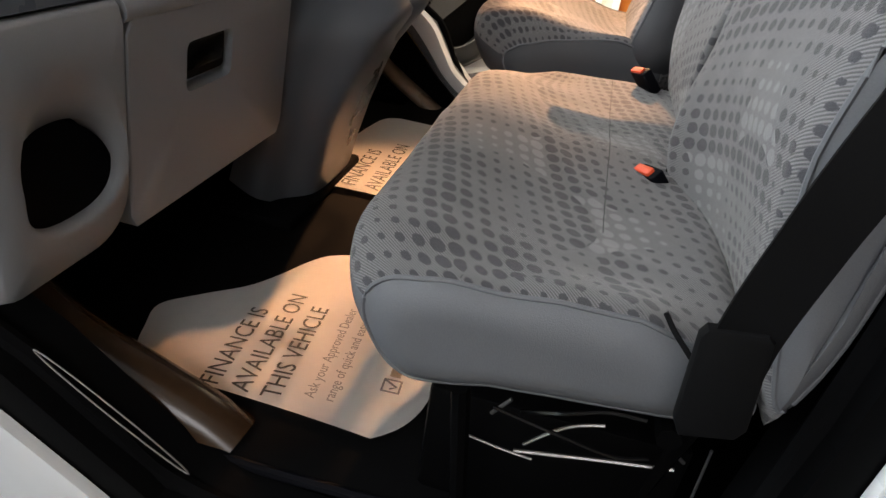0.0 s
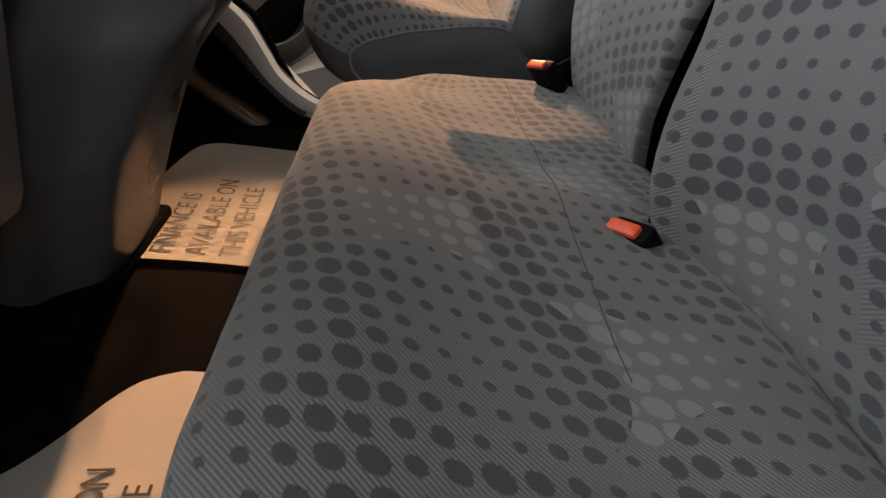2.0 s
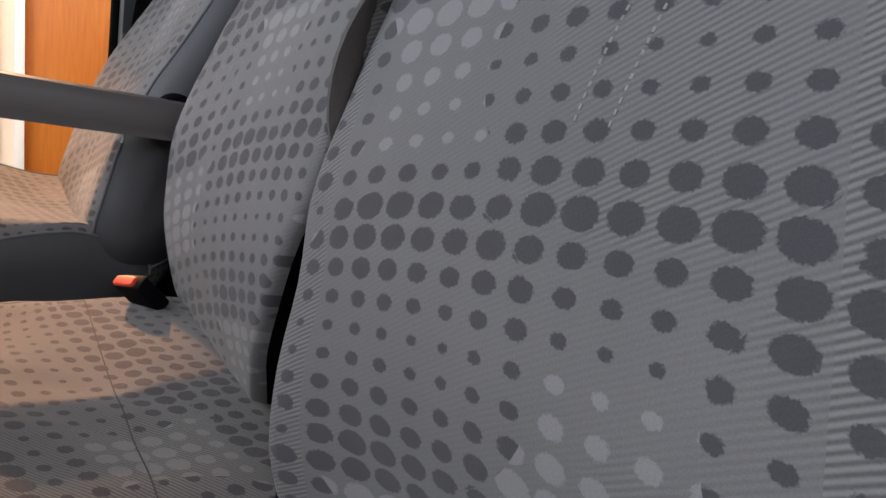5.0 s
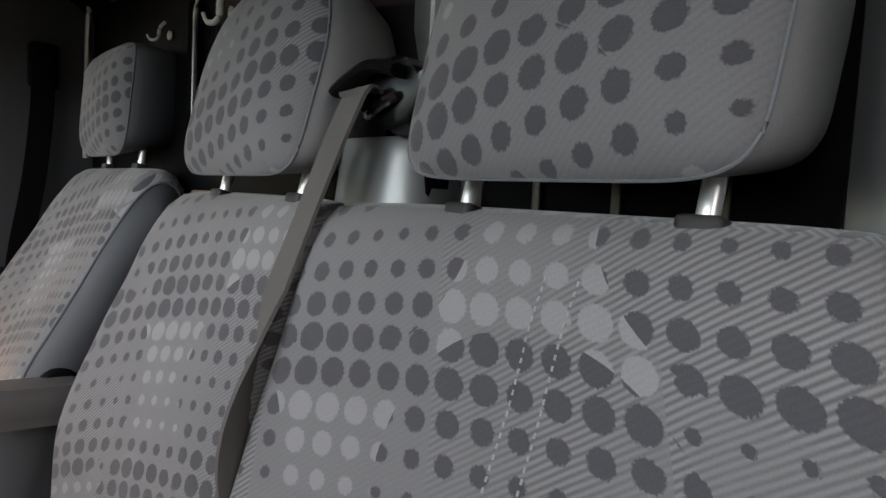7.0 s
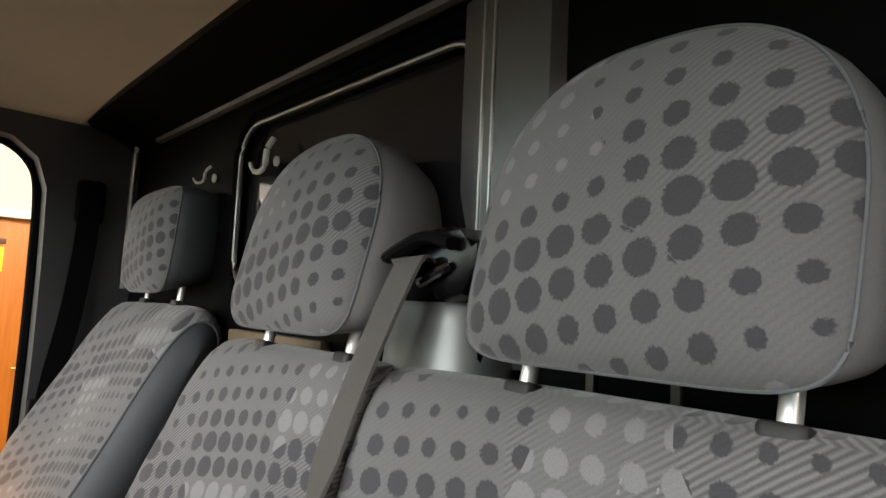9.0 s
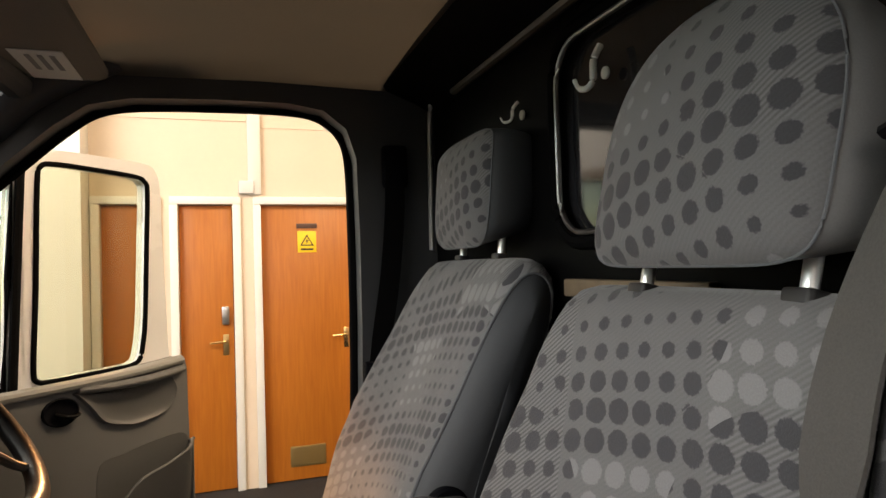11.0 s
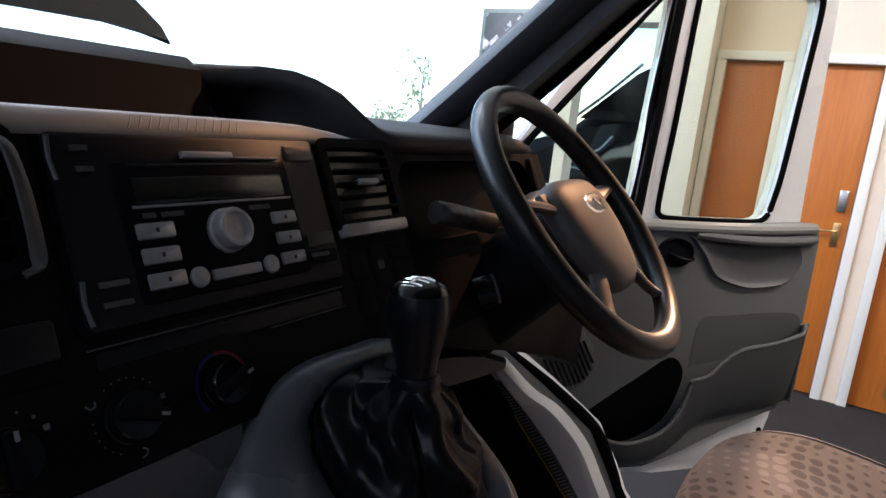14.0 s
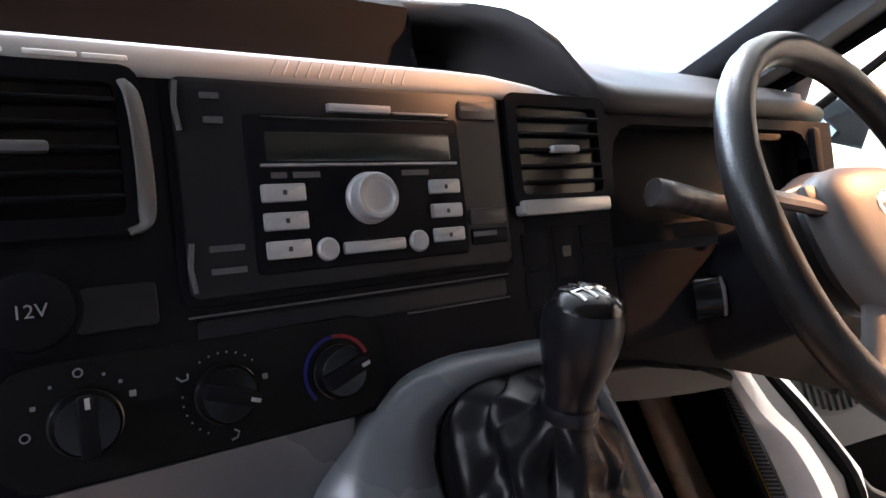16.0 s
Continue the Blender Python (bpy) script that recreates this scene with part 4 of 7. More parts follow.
        for w, rr, s in marks:
            bm = bmesh.new()
            x, y = u + rr * math.cos(radians(w)), v + rr * math.sin(radians(w))
            box(bm, (x - s, y - s, 0.0034), (x + s, y + s, 0.0040), 0.0003, 1, DM)
            part("scale_mark", bm, PRINT_LIGHT, heat)
        for w, rr in rings:
            bm = bmesh.new()
            x, y = u + rr * math.cos(radians(w)), v + rr * math.sin(radians(w))
            tube(bm, [DM @ V(x + 0.0021 * math.cos(2 * math.pi * q / 10), y + 0.0021 * math.sin(2 * math.pi * q / 10), 0.0038) for q in range(11)], 0.0005, 5)
            part("scale_mark", bm, PRINT_LIGHT, heat)
        if k == 1:
            # bent marks of the air directions
            for w, turn in ((150, 0), (-82, 60)):
                bm = bmesh.new()
                mm = DM @ pose(u + 0.0250 * math.cos(radians(w)), v + 0.0250 * math.sin(radians(w)), 0.0038, 0, 0, turn)
                tube(bm, [mm @ V(-0.0035, 0.0012, 0), mm @ V(-0.0010, -0.0014, 0), mm @ V(0.0022, -0.0008, 0), mm @ V(0.0024, 0.0022, 0)], 0.0006, 5)
                part("scale_mark", bm, PRINT_LIGHT, heat)
        if k == 2:
            for c, a0, a1 in ((RED_DARK, 22, 95), (BLUE_INK, 95, 222)):
                bm = bmesh.new()
                n = 14
                lo, hi = [[DM @ V(u + rr * math.cos(radians(a0 + (a1 - a0) * i / n)), v + rr * math.sin(radians(a0 + (a1 - a0) * i / n)), 0.0041) for i in range(n + 1)] for rr in (0.0208, 0.0232)]
                skin(bm, [lo, hi])
                bmesh.ops.solidify(bm, geom=bm.faces[:], thickness=0.0004)
                part("temperature_arc", bm, c, heat, "printed red arc" if c is RED_DARK else "printed blue arc")
    return t


def text(words, size, m, mat, parent, name="print", align="CENTER", depth=0.0003):
    """Printed words as a thin mesh, in the built-in font; x along the line, y up, z out of the surface."""
    cu = bpy.data.curves.new(name, "FONT")
    cu.body, cu.size, cu.align_x, cu.align_y, cu.extrude, cu.resolution_u = words, size, align, "CENTER", depth, 3
    tmp = new(name, cu)
    me = bpy.data.meshes.new_from_object(tmp.evaluated_get(bpy.context.evaluated_depsgraph_get()))
    bpy.data.objects.remove(tmp)
    bm = bmesh.new()
    bm.from_mesh(me)
    bpy.data.meshes.remove(me)
    bmesh.ops.transform(bm, matrix=m, verts=bm.verts[:])
    return part(name, bm, mat, parent, "", False)


COWL = material("cowl_plastic", (0.032, 0.029, 0.029), 0.6, grain=0.2, scale=900, bump=0.1, spec=0.22)
HEATER_BLACK = material("heater_black", (0.006, 0.006, 0.0065), 0.5, grain=0.2, scale=500, spec=0.05)
PRINT_LIGHT = material("pale_print", (0.14, 0.14, 0.15), 0.6)
PRINT = material("dim_print", (0.055, 0.055, 0.06), 0.6)
STRIP = material("satin_strip", (0.235, 0.232, 0.23), 0.55, grain=0.08, scale=600)
HUB_DARK = material("radio_grey", (0.008, 0.008, 0.010), 0.45, grain=0.1, scale=900, spec=0.2)
DISPLAY = material("display_window", (0.010, 0.0125, 0.0115), 0.22, grain=0.1, scale=30)
SILVER_DARK = material("dull_silver", (0.10, 0.10, 0.105), 0.4, metal=0.3, grain=0.1)
SILVER_WARM = material("satin_silver", (0.36, 0.35, 0.335), 0.32, metal=0.4, grain=0.05)
BROWN_PLASTIC = material("brown_black_plastic", (0.018, 0.015, 0.014), 0.4, grain=0.1)
RED_DARK = material("red_print", (0.28, 0.02, 0.03), 0.5)
BLUE_INK = material("blue_print", (0.015, 0.02, 0.20), 0.5)
BLACK_SATIN = material("black_satin_plastic", (0.006, 0.006, 0.008), 0.3, grain=0.1, scale=300, spec=0.25)
dash()


def lower_dash():
    t = thing("glovebox_panel", "grey moulded lower dashboard with glovebox, latch recess and cup holder", "dashboard", at=(0.0, -0.5, 1.1))
    # glovebox and kneepanel skin with openings for the cup holder and the latch
    def face(y, z, off=0.0):
        x = 0.062 - 0.11 * (1.21 - z) + off
        return V(x, y, z)
    # end panel: rounded foot, a scooped dip above the cup hole and a soft rim round it
    bm = bmesh.new()
    turn = [2 * math.pi * k / 48 for k in range(48)]
    hole = [(-0.756 + 0.073 * math.copysign(abs(math.cos(a)) ** 0.8, math.cos(a)) * (1 - 0.08 * math.sin(a)), 1.050 + 0.059 * math.copysign(abs(math.sin(a)) ** 0.8, math.sin(a))) for a in turn]
    outer = []
    for y, z in match_outline(hole, -0.875, -0.665, 0.932, 1.235):
        dy, dz = y + 0.735, 1.002 - z
        if dy > 0 and dz > 0 and math.hypot(dy, dz) > 0.070:
            y, z = -0.735 + dy * 0.070 / math.hypot(dy, dz), 1.002 - dz * 0.070 / math.hypot(dy, dz)
        outer.append((y, z))
    rise = [max(0.0, math.sin(a)) for a in turn]
    rim = [(y + (0.011 * math.cos(a) - 0.004 * q), z + (0.010 * math.sin(a) if q == 0 else 0.010 + 0.050 * q ** 1.5)) for (y, z), a, q in zip(hole, turn, rise)]
    swell = [(b[0] + (a[0] - b[0]) * 0.22, b[1] + (a[1] - b[1]) * 0.22) for a, b in zip(outer, rim)]
    inset = [(-0.752 + (y + 0.752) * 0.965, 1.06 + (z - 1.06) * 0.97) for y, z in outer]
    back = [(-0.752 + (y + 0.752) * 0.95, 1.06 + (z - 1.06) * 0.93) for y, z in outer]
    mid = [(0.45 * a[0] + 0.55 * b[0], 0.45 * a[1] + 0.55 * b[1]) for a, b in zip(rim, hole)]
    ring_loft(bm, [[face(*p, -0.09) for p in back], [face(*p, -0.026) for p in outer], [face(*p, -0.007) for p in outer], [face(*p, 0.0) for p in inset], [face(*p) for p in swell],
                   [face(*p, 0.004 * (1 - q)) for p, q in zip(rim, rise)], [face(*p, 0.002 * (1 - q) - 0.017 * q) for p, q in zip(mid, rise)], [face(*p, -0.006 - 0.026 * q) for p, q in zip(hole, rise)],
                   [face(*p, -0.016 - 0.03 * q) for p, q in zip(hole, rise)], [face(*p, -0.11) for p in hole]], cap0=False, cap1=True)
    part("cup_holder", bm, GREY_PLASTIC, t, "grey end panel with deep scooped cup holder", crease=60)
    # black plug in the hole puts the cup's inner shade into colour
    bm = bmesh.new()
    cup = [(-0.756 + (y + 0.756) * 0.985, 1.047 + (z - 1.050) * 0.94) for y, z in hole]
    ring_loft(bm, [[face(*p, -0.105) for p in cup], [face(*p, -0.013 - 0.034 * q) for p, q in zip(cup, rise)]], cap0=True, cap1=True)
    part("cup_shade_plug", bm, BLACK_STEEL, t, "black plug for the shade deep in the cup holder")
    bm = bmesh.new()
    hole = rect(-0.540, -0.420, 1.090, 1.162, 0.012)
    outer = match_outline(hole, -0.663, -0.22, 0.925, 1.215)
    ring_loft(bm, [[face(*p, -0.05) for p in outer], [face(*p, -0.002) for p in outer], [face(*[a * 0.985 + b * 0.015 for a, b in zip(o, h)]) for o, h in zip(outer, hole)], [face(*p) for p in hole], [face(*p, -0.03) for p in hole]], cap0=False, cap1=True)
    lid = part("glovebox_lid", bm, GREY_PLASTIC, t, "grey glovebox lid with recessed latch")
    # black plug and wide paddle put the recess's shade into colour
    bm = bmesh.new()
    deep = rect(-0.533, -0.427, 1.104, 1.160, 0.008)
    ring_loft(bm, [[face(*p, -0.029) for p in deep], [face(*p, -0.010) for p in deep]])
    part("latch_shade_plug", bm, BLACK_STEEL, lid, "black plug for the shade in the latch recess")
    bm = bmesh.new()
    box(bm, (-0.533, 1.112, -0.012), (-0.427, 1.157, -0.004), 0.004, 2, Matrix(((0, 0.11, 1, 0.056 - 0.11 * 1.21), (1, 0, 0, 0), (0, 1, 0, 0), (0, 0, 0, 1))))
    part("latch", bm, BLACK_GLOSS, lid, "black latch paddle")
    # rolled lip over the lid
    bm = bmesh.new()
    tube(bm, [V(0.050, -0.662, 1.222), V(0.055, -0.60, 1.224), V(0.055, -0.30, 1.224), V(0.05, -0.20, 1.228)], 0.016, 12)
    part("lid_lip", bm, GREY_PLASTIC, t, "rolled grey lip")
    bm = bmesh.new()
    prism(bm, [(0.045, 1.235), (0.055, 1.240), (0.048, 1.300), (-0.02, 1.305), (-0.05, 1.22)], -0.83, -0.02, "y", None, 0.004)
    part("upper_rail", bm, CONSOLE_GREY, t)
    bm = bmesh.new()
    box(bm, (-0.30, -0.83, 0.93), (0.0, -0.2, 1.22), 0.01)
    part("inner_case", bm, DARK_PLASTIC, t)
    # outer end vent, black
    bm = bmesh.new()
    prism(bm, rect(-0.80, -0.62, 0.0, 0.066, 0.01), 0.0, 0.008, "z", DM, 0.002)
    part("end_vent", bm, BLACK_GLOSS, t)
    # centre column with gear-lever turret
    c = thing("centre_console", "grey plastic centre console column with gear-lever turret", "console", at=(0.05, 0.0, FLOOR))
    rear = [(0.70, 0.050), (0.80, 0.072), (0.90, 0.100), (1.00, 0.135), (1.08, 0.170), (1.14, 0.208), (1.19, 0.195), (1.24, 0.130), (1.285, 0.072), (1.302, 0.050)]
    bm = bmesh.new()
    rows = []
    zs = [0.702 + k * (1.195 - 0.702) / 30 for k in range(31)]
    for z in zs:
        xr = float(np.interp(z, [r[0] for r in rear], [r[1] for r in rear]))
        side = float(np.interp(z, [0.70, 0.95, 1.10, 1.20, 1.30], [-0.115, -0.135, -0.10, -0.03, -0.005]))
        lx = float(np.interp(z, [0.70, 0.93, 1.21, 1.30], [-0.03, 0.02, 0.055, 0.046]))
        right = float(np.interp(z, [0.70, 1.0, 1.15, 1.30], [0.165, 0.175, 0.185, 0.215]))
        path = [V(lx - 0.06, side - 0.10, z), V(lx - 0.005, side - 0.085, z), V(lx + (xr - lx) * 0.25, side - 0.03, z), V(lx + (xr - lx) * 0.75, side + 0.012, z), V(xr - 0.006, side + 0.045, z), V(xr, (side + right) / 2, z), V(xr - 0.006, right - 0.03, z), V(xr - 0.03, right, z), V(xr - 0.10, right + 0.006, z), V(-0.15, right + 0.006, z)]
        row = resample(smooth_path(path, 5), 44)[0]
        # the foot curves up towards the glovebox
        for i, p in enumerate(row):
            u = max(0.0, 1 - i / 15)
            p.z += 0.085 * u * u * max(0.0, 1 - (z - 0.702) / 0.25)
        rows.append(row)
    skin(bm, rows)
    part("column", bm, CONSOLE_GREY, c, "grey console moulding", crease=80)
    bm = bmesh.new()
    box(bm, (-0.20, -0.235, FLOOR), (0.062, 0.185, FLOOR + 0.03), 0.012)
    part("foot_shroud", bm, RUBBER, c)
    # turret: a smooth band from the fascia to the edge of the gaiter
    outer = [(0.050, -0.017, 1.291), (0.041, 0.011, 1.313), (0.038, 0.032, 1.320), (0.036, 0.060, 1.323), (0.037, 0.100, 1.322), (0.038, 0.150, 1.319), (0.048, 0.190, 1.300), (0.10, 0.203, 1.250), (0.18, 0.198, 1.185), (0.222, 0.110, 1.150), (0.185, 0.000, 1.170), (0.125, -0.028, 1.215), (0.075, -0.034, 1.262)]
    inner = [(0.056, 0.041, 1.282), (0.056, 0.050, 1.297), (0.057, 0.066, 1.305), (0.058, 0.085, 1.309), (0.058, 0.115, 1.310), (0.060, 0.150, 1.305), (0.072, 0.172, 1.285), (0.11, 0.178, 1.245), (0.165, 0.168, 1.195), (0.190, 0.108, 1.172), (0.160, 0.052, 1.185), (0.105, 0.038, 1.218), (0.068, 0.037, 1.255)]
    loop_o = resample(smooth_path([V(*p) for p in outer + outer[:1]], 6), 79)[0][:-1]
    loop_i = resample(smooth_path([V(*p) for p in inner + inner[:1]], 6), 79)[0][:-1]
    up = V(0.75, 0, 0.66)
    bands = []
    for k, lift in ((-0.75, -0.110), (-0.45, -0.060), (-0.2, -0.019), (0.0, 0.001), (0.15, 0.008), (0.38, 0.012), (0.65, 0.012), (0.9, 0.006), (1.0, 0.0), (1.0, -0.02)):
        bands.append([a.lerp(b, k) + up * lift for a, b in zip(loop_o, loop_i)])
    bm = bmesh.new()
    ring_loft(bm, bands, cap0=False, cap1=False)
    part("turret_rim", bm, CONSOLE_GREY, c, "smooth grey turret round the gaiter", crease=80)
    # gear lever
    g = thing("gear_lever", "black gear lever with chrome-capped knob and folded leather gaiter", "gear lever", at=(0.11, 0.10, 1.22))
    axis = pose(0.124, 0.098, 1.218, 0, -4, 0)
    bm = bmesh.new()
    rings = []
    base = resample(smooth_path([V(*p) for p in inner + inner[:1]], 6), 121)[0][:-1]
    mid = V(0.115, 0.105, 1.24)
    for k in range(34):
        q = k / 33
        ring = []
        for i, p in enumerate(base):
            d = p - mid
            w = math.atan2(d.y, d.x)
            top = axis @ V(0.018 * math.cos(w), 0.018 * math.sin(w), 0.100)
            c0 = p.lerp(top, q)
            lift = (top.z - p.z) * ((1 - (1 - q) ** 1.8) - q) * 0.15
            env = math.sin(math.pi * min(1.0, q * 1.02)) ** 0.8
            out = V(math.cos(w), math.sin(w), 0.25) * env * (0.011 * (abs(math.sin(2.5 * w + 2.4 * q + 0.5)) ** 0.7 - 0.55) + 0.0035 * math.sin(7 * w + 6 * q) + 0.0055 * math.sin(15 * q + 2.6 * math.sin(w + 0.4)) + 0.004)
            ring.append(c0 + V(0, 0, lift - (0.004 if k == 0 else 0)) + out)
        rings.append(ring)
    ring_loft(bm, rings)
    part("gaiter", bm, LEATHER, g, "folded black leather gaiter", crease=120)
    bm = bmesh.new()
    lathe(bm, [(0.0, 0.104), (0.0165, 0.104), (0.0168, 0.112), (0.0185, 0.120), (0.0218, 0.132), (0.0248, 0.145), (0.0262, 0.156), (0.0258, 0.167), (0.0236, 0.1755), (0.0, 0.181)], axis, 36)
    knob = part("knob", bm, BLACK_SATIN, g, "satin black rounded knob")
    bm = bmesh.new()
    lathe(bm, [(0.0, 0.170), (0.0243, 0.1742), (0.0225, 0.1780), (0.0188, 0.1812), (0.012, 0.1838), (0.0055, 0.1848), (0.0, 0.1850)], axis, 40)
    cap = part("shift_cap", bm, BLACK_GLOSS, knob, "glossy black cap with bright shift pattern")
    def dome(x, y):
        r = math.hypot(x, y)
        return axis @ V(x, y, float(np.interp(r, [0, 0.0055, 0.012, 0.0188, 0.0225], [0.1852, 0.1850, 0.1841, 0.1816, 0.1784])))
    for a, b in (((0, -0.014), (0, 0.014)), ((-0.011, -0.013), (0.011, -0.013)), ((-0.012, -0.0045), (0.012, -0.0045)), ((-0.012, 0.0045), (0.012, 0.0045)), ((-0.011, 0.0135), (0.002, 0.0135))):
        bm = bmesh.new()
        tube(bm, [dome(a[0] + (b[0] - a[0]) * i / 8, a[1] + (b[1] - a[1]) * i / 8) for i in range(9)], 0.0011, 6)
        part("shift_line", bm, CHROME, cap)
    bm = bmesh.new()
    lathe(bm, [(0.0, 0.094), (0.0190, 0.094), (0.0208, 0.100), (0.0190, 0.106), (0.0, 0.106)], axis, 28)
    part("collar", bm, BLACK_SATIN, g)


CONSOLE_GREY = material("console_grey", (0.096, 0.104, 0.118), 0.30, grain=0.1, scale=900, bump=0.06, stain=0.04)
CHROME_DARK = material("smoked_chrome", (0.35, 0.35, 0.36), 0.12, metal=1.0, grain=0.1)
lower_dash()


def steering():
    t = thing("steering_wheel", "black leather-rimmed steering wheel with dark grey hub and oval badge", "steering wheel", at=(0.128, 0.437, 1.432))
    # local x: across, y: up along the wheel, z: towards the driver
    m = Matrix(((0, -0.67, 0.743, 0.126), (1, 0, 0, 0.437), (0, 0.743, 0.67, 1.432), (0, 0, 0, 1)))
    R = 0.177
    bm = bmesh.new()
    rings = []
    for k in range(72):
        w = 2 * math.pi * k / 72
        grip = 0.0145 + 0.0016 * (math.cos(2 * w) ** 4)
        c = V(R * math.cos(w), R * math.sin(w), 0)
        d = V(math.cos(w), math.sin(w), 0)
        rings.append([m @ (c + d * grip * math.cos(a) + V(0, 0, 1) * grip * 1.1 * math.sin(a)) for a in (2 * math.pi * j / 14 for j in range(14))])
    rings.append(rings[0])
    ring_loft(bm, rings, cap0=False, cap1=False)
    bmesh.ops.remove_doubles(bm, verts=bm.verts[:], dist=1e-5)
    part("rim", bm, WHEEL_BLACK, t, "black moulded rim")
    # hub
    out = []
    for k in range(48):
        a = 2 * math.pi * k / 48
        c, s = math.cos(a), math.sin(a)
        x = math.copysign(abs(c) ** 0.55, c) * (0.084 if s > 0 else 0.084 - 0.030 * abs(s) ** 1.3)
        y = math.copysign(abs(s) ** 0.62, s) * (0.054 if s > 0 else 0.100)
        out.append((x, y))
    bm = bmesh.new()
    ring_loft(bm, [[m @ V(x * k, y * k - 0.004, z) for x, y in out] for k, z in ((0.90, -0.016), (0.985, -0.012), (1.0, -0.004), (0.985, 0.004), (0.90, 0.013), (0.70, 0.019), (0.40, 0.022), (0.1, 0.023))])
    hub = part("hub", bm, HUB, t, "dark grey airbag cover")
    bm = bmesh.new()
    ring_loft(bm, [[m @ V(x * k, y * k * 0.92 - 0.004, z) for x, y in out] for k, z in ((0.62, -0.058), (0.80, -0.040), (0.90, -0.022), (0.88, -0.014))])
    part("hub_base", bm, WHEEL_BLACK, t, "black back of the hub")
    bm = bmesh.new()
    lathe(bm, [(0, 0.0), (0.0185, 0.0), (0.0185, 0.003), (0.0165, 0.0042), (0, 0.0042)], m @ Matrix.Translation((0, 0.004, 0.0195)) @ Matrix.Diagonal((1.75, 0.80, 1, 1)), 32)
    badge = part("badge", bm, CHROME, hub, "oval metal badge")
    bm = bmesh.new()
    lathe(bm, [(0, 0.0042), (0.0152, 0.0042), (0.0138, 0.0050), (0, 0.0053)], m @ Matrix.Translation((0, 0.004, 0.0195)) @ Matrix.Diagonal((1.75, 0.80, 1, 1)), 32)
    part("badge_plate", bm, SILVER_DARK, badge)
    bm = bmesh.new()
    tube(bm, smooth_path([m @ V(-0.017, 0.001, 0.0248), m @ V(-0.006, 0.008, 0.0250), m @ V(0.005, 0.000, 0.0250), m @ V(0.017, 0.006, 0.0248)], 6), 0.0014, 6)
    part("badge_mark", bm, CHROME, badge)
    for a0, name in ((12, "spoke"), (168, "spoke"), (-52, "spoke"), (-128, "spoke")):
        d = V(math.cos(radians(a0)), math.sin(radians(a0)), 0)
        bm = bmesh.new()
        pts = [m @ (d * 0.055 + V(0, 0, -0.004)), m @ (d * 0.105 + V(0, 0, -0.004)), m @ (d * 0.145 + V(0, 0, -0.006)), m @ (d * 0.172 + V(0, 0, -0.002))]
        tube(bm, smooth_path(pts, 5), 0.013 if a0 in (12, 168) else 0.011, 10, 0.007)
        part(name, bm, HUB, t)
    for sx in (-1, 1):
        bm = bmesh.new()
        box(bm, (sx * 0.082 - 0.010, 0.016, -0.008), (sx * 0.082 + 0.010, 0.036, 0.002), 0.004, 2, m)
        part("horn_button", bm, HUB, t)
    for x in (-0.045, 0.045):
        bm = bmesh.new()
        lathe(bm, [(0, 0), (0.004, 0), (0.003, 0.0015), (0, 0.0018)], m @ Matrix.Translation((x * 1.0, -0.030, 0.0165)), 12)
        part("screw_cap", bm, HUB, hub)
    # column shroud
    s = thing("steering_column", "black plastic steering column shroud with control stalks", "steering column", at=(0.0, 0.437, 1.33))
    bm = bmesh.new()
    ring_loft(bm, [[m @ V(0.058 * k * c * (1 if abs(c) < 0.9 else 1), 0.055 * k * sn - 0.02, z) for c, sn in ((math.cos(a), math.sin(a)) for a in (2 * math.pi * j / 24 for j in range(24)))] for k, z in ((0.7, -0.05), (1.0, -0.06), (1.1, -0.12), (1.25, -0.22))])
    part("shroud", bm, DARK_PLASTIC, s)
    for sx in (-1, 1):
        bm = bmesh.new()
        tube(bm, smooth_path([m @ V(sx * 0.03, 0.050, -0.095), m @ V(sx * 0.09, 0.064, -0.094), m @ V(sx * 0.125, 0.072, -0.093), m @ V(sx * 0.152, 0.076, -0.092)], 6), [0.008] * 5 + [0.0125] * 3 + [0.0155] * 3 + [0.0175] * 5 + [0.0165, 0.0145, 0.009], 14, 0.0135)
        part("stalk", bm, STALK, s, "dark control stalk")
    bm = bmesh.new()
    im = pose(0.045, 0.372, 1.328, 0, 70, 40)
    lathe(bm, [(0.0, -0.02), (0.024, -0.02), (0.022, 0.004), (0.0165, 0.007), (0.015, 0.003), (0.0, 0.003)], im, 24)
    lock = part("ignition_barrel", bm, BLACK_GLOSS, s, "black ignition lock barrel")
    bm = bmesh.new()
    tube(bm, [im @ V(0.018 * math.cos(radians(q)), 0.018 * math.sin(radians(q)), 0.006) for q in range(120, 330, 15)], 0.0028, 8)
    part("lock_ring", bm, SILVER_DARK, lock, "dull silver lock ring")
    bm = bmesh.new()
    lathe(bm, [(0.0, 0.003), (0.0095, 0.003), (0.0085, 0.006), (0.0, 0.0065)], im, 20)
    part("key_plug", bm, CHROME_DARK, lock, "dull metal key plug")
    bm = bmesh.new()
    prism(bm, [(0.205, 1.312), (0.80, 1.312), (0.80, 1.10), (0.65, 1.165), (0.53, 1.203), (0.43, 1.235), (0.33, 1.262), (0.205, 1.286)], -0.12, 0.045, "x", None, 0.014)
    part("knee_panel", bm, BLACK_STEEL, s, "black knee panel")
    bm = bmesh.new()
    prism(bm, [(0.212, 1.268), (0.33, 1.244), (0.43, 1.218), (0.52, 1.190), (0.52, 1.172), (0.43, 1.188), (0.33, 1.205), (0.215, 1.225)], -0.10, 0.020, "x", None, 0.008)
    part("under_tray", bm, UNDER, s, "brown-grey trim under the knee panel")
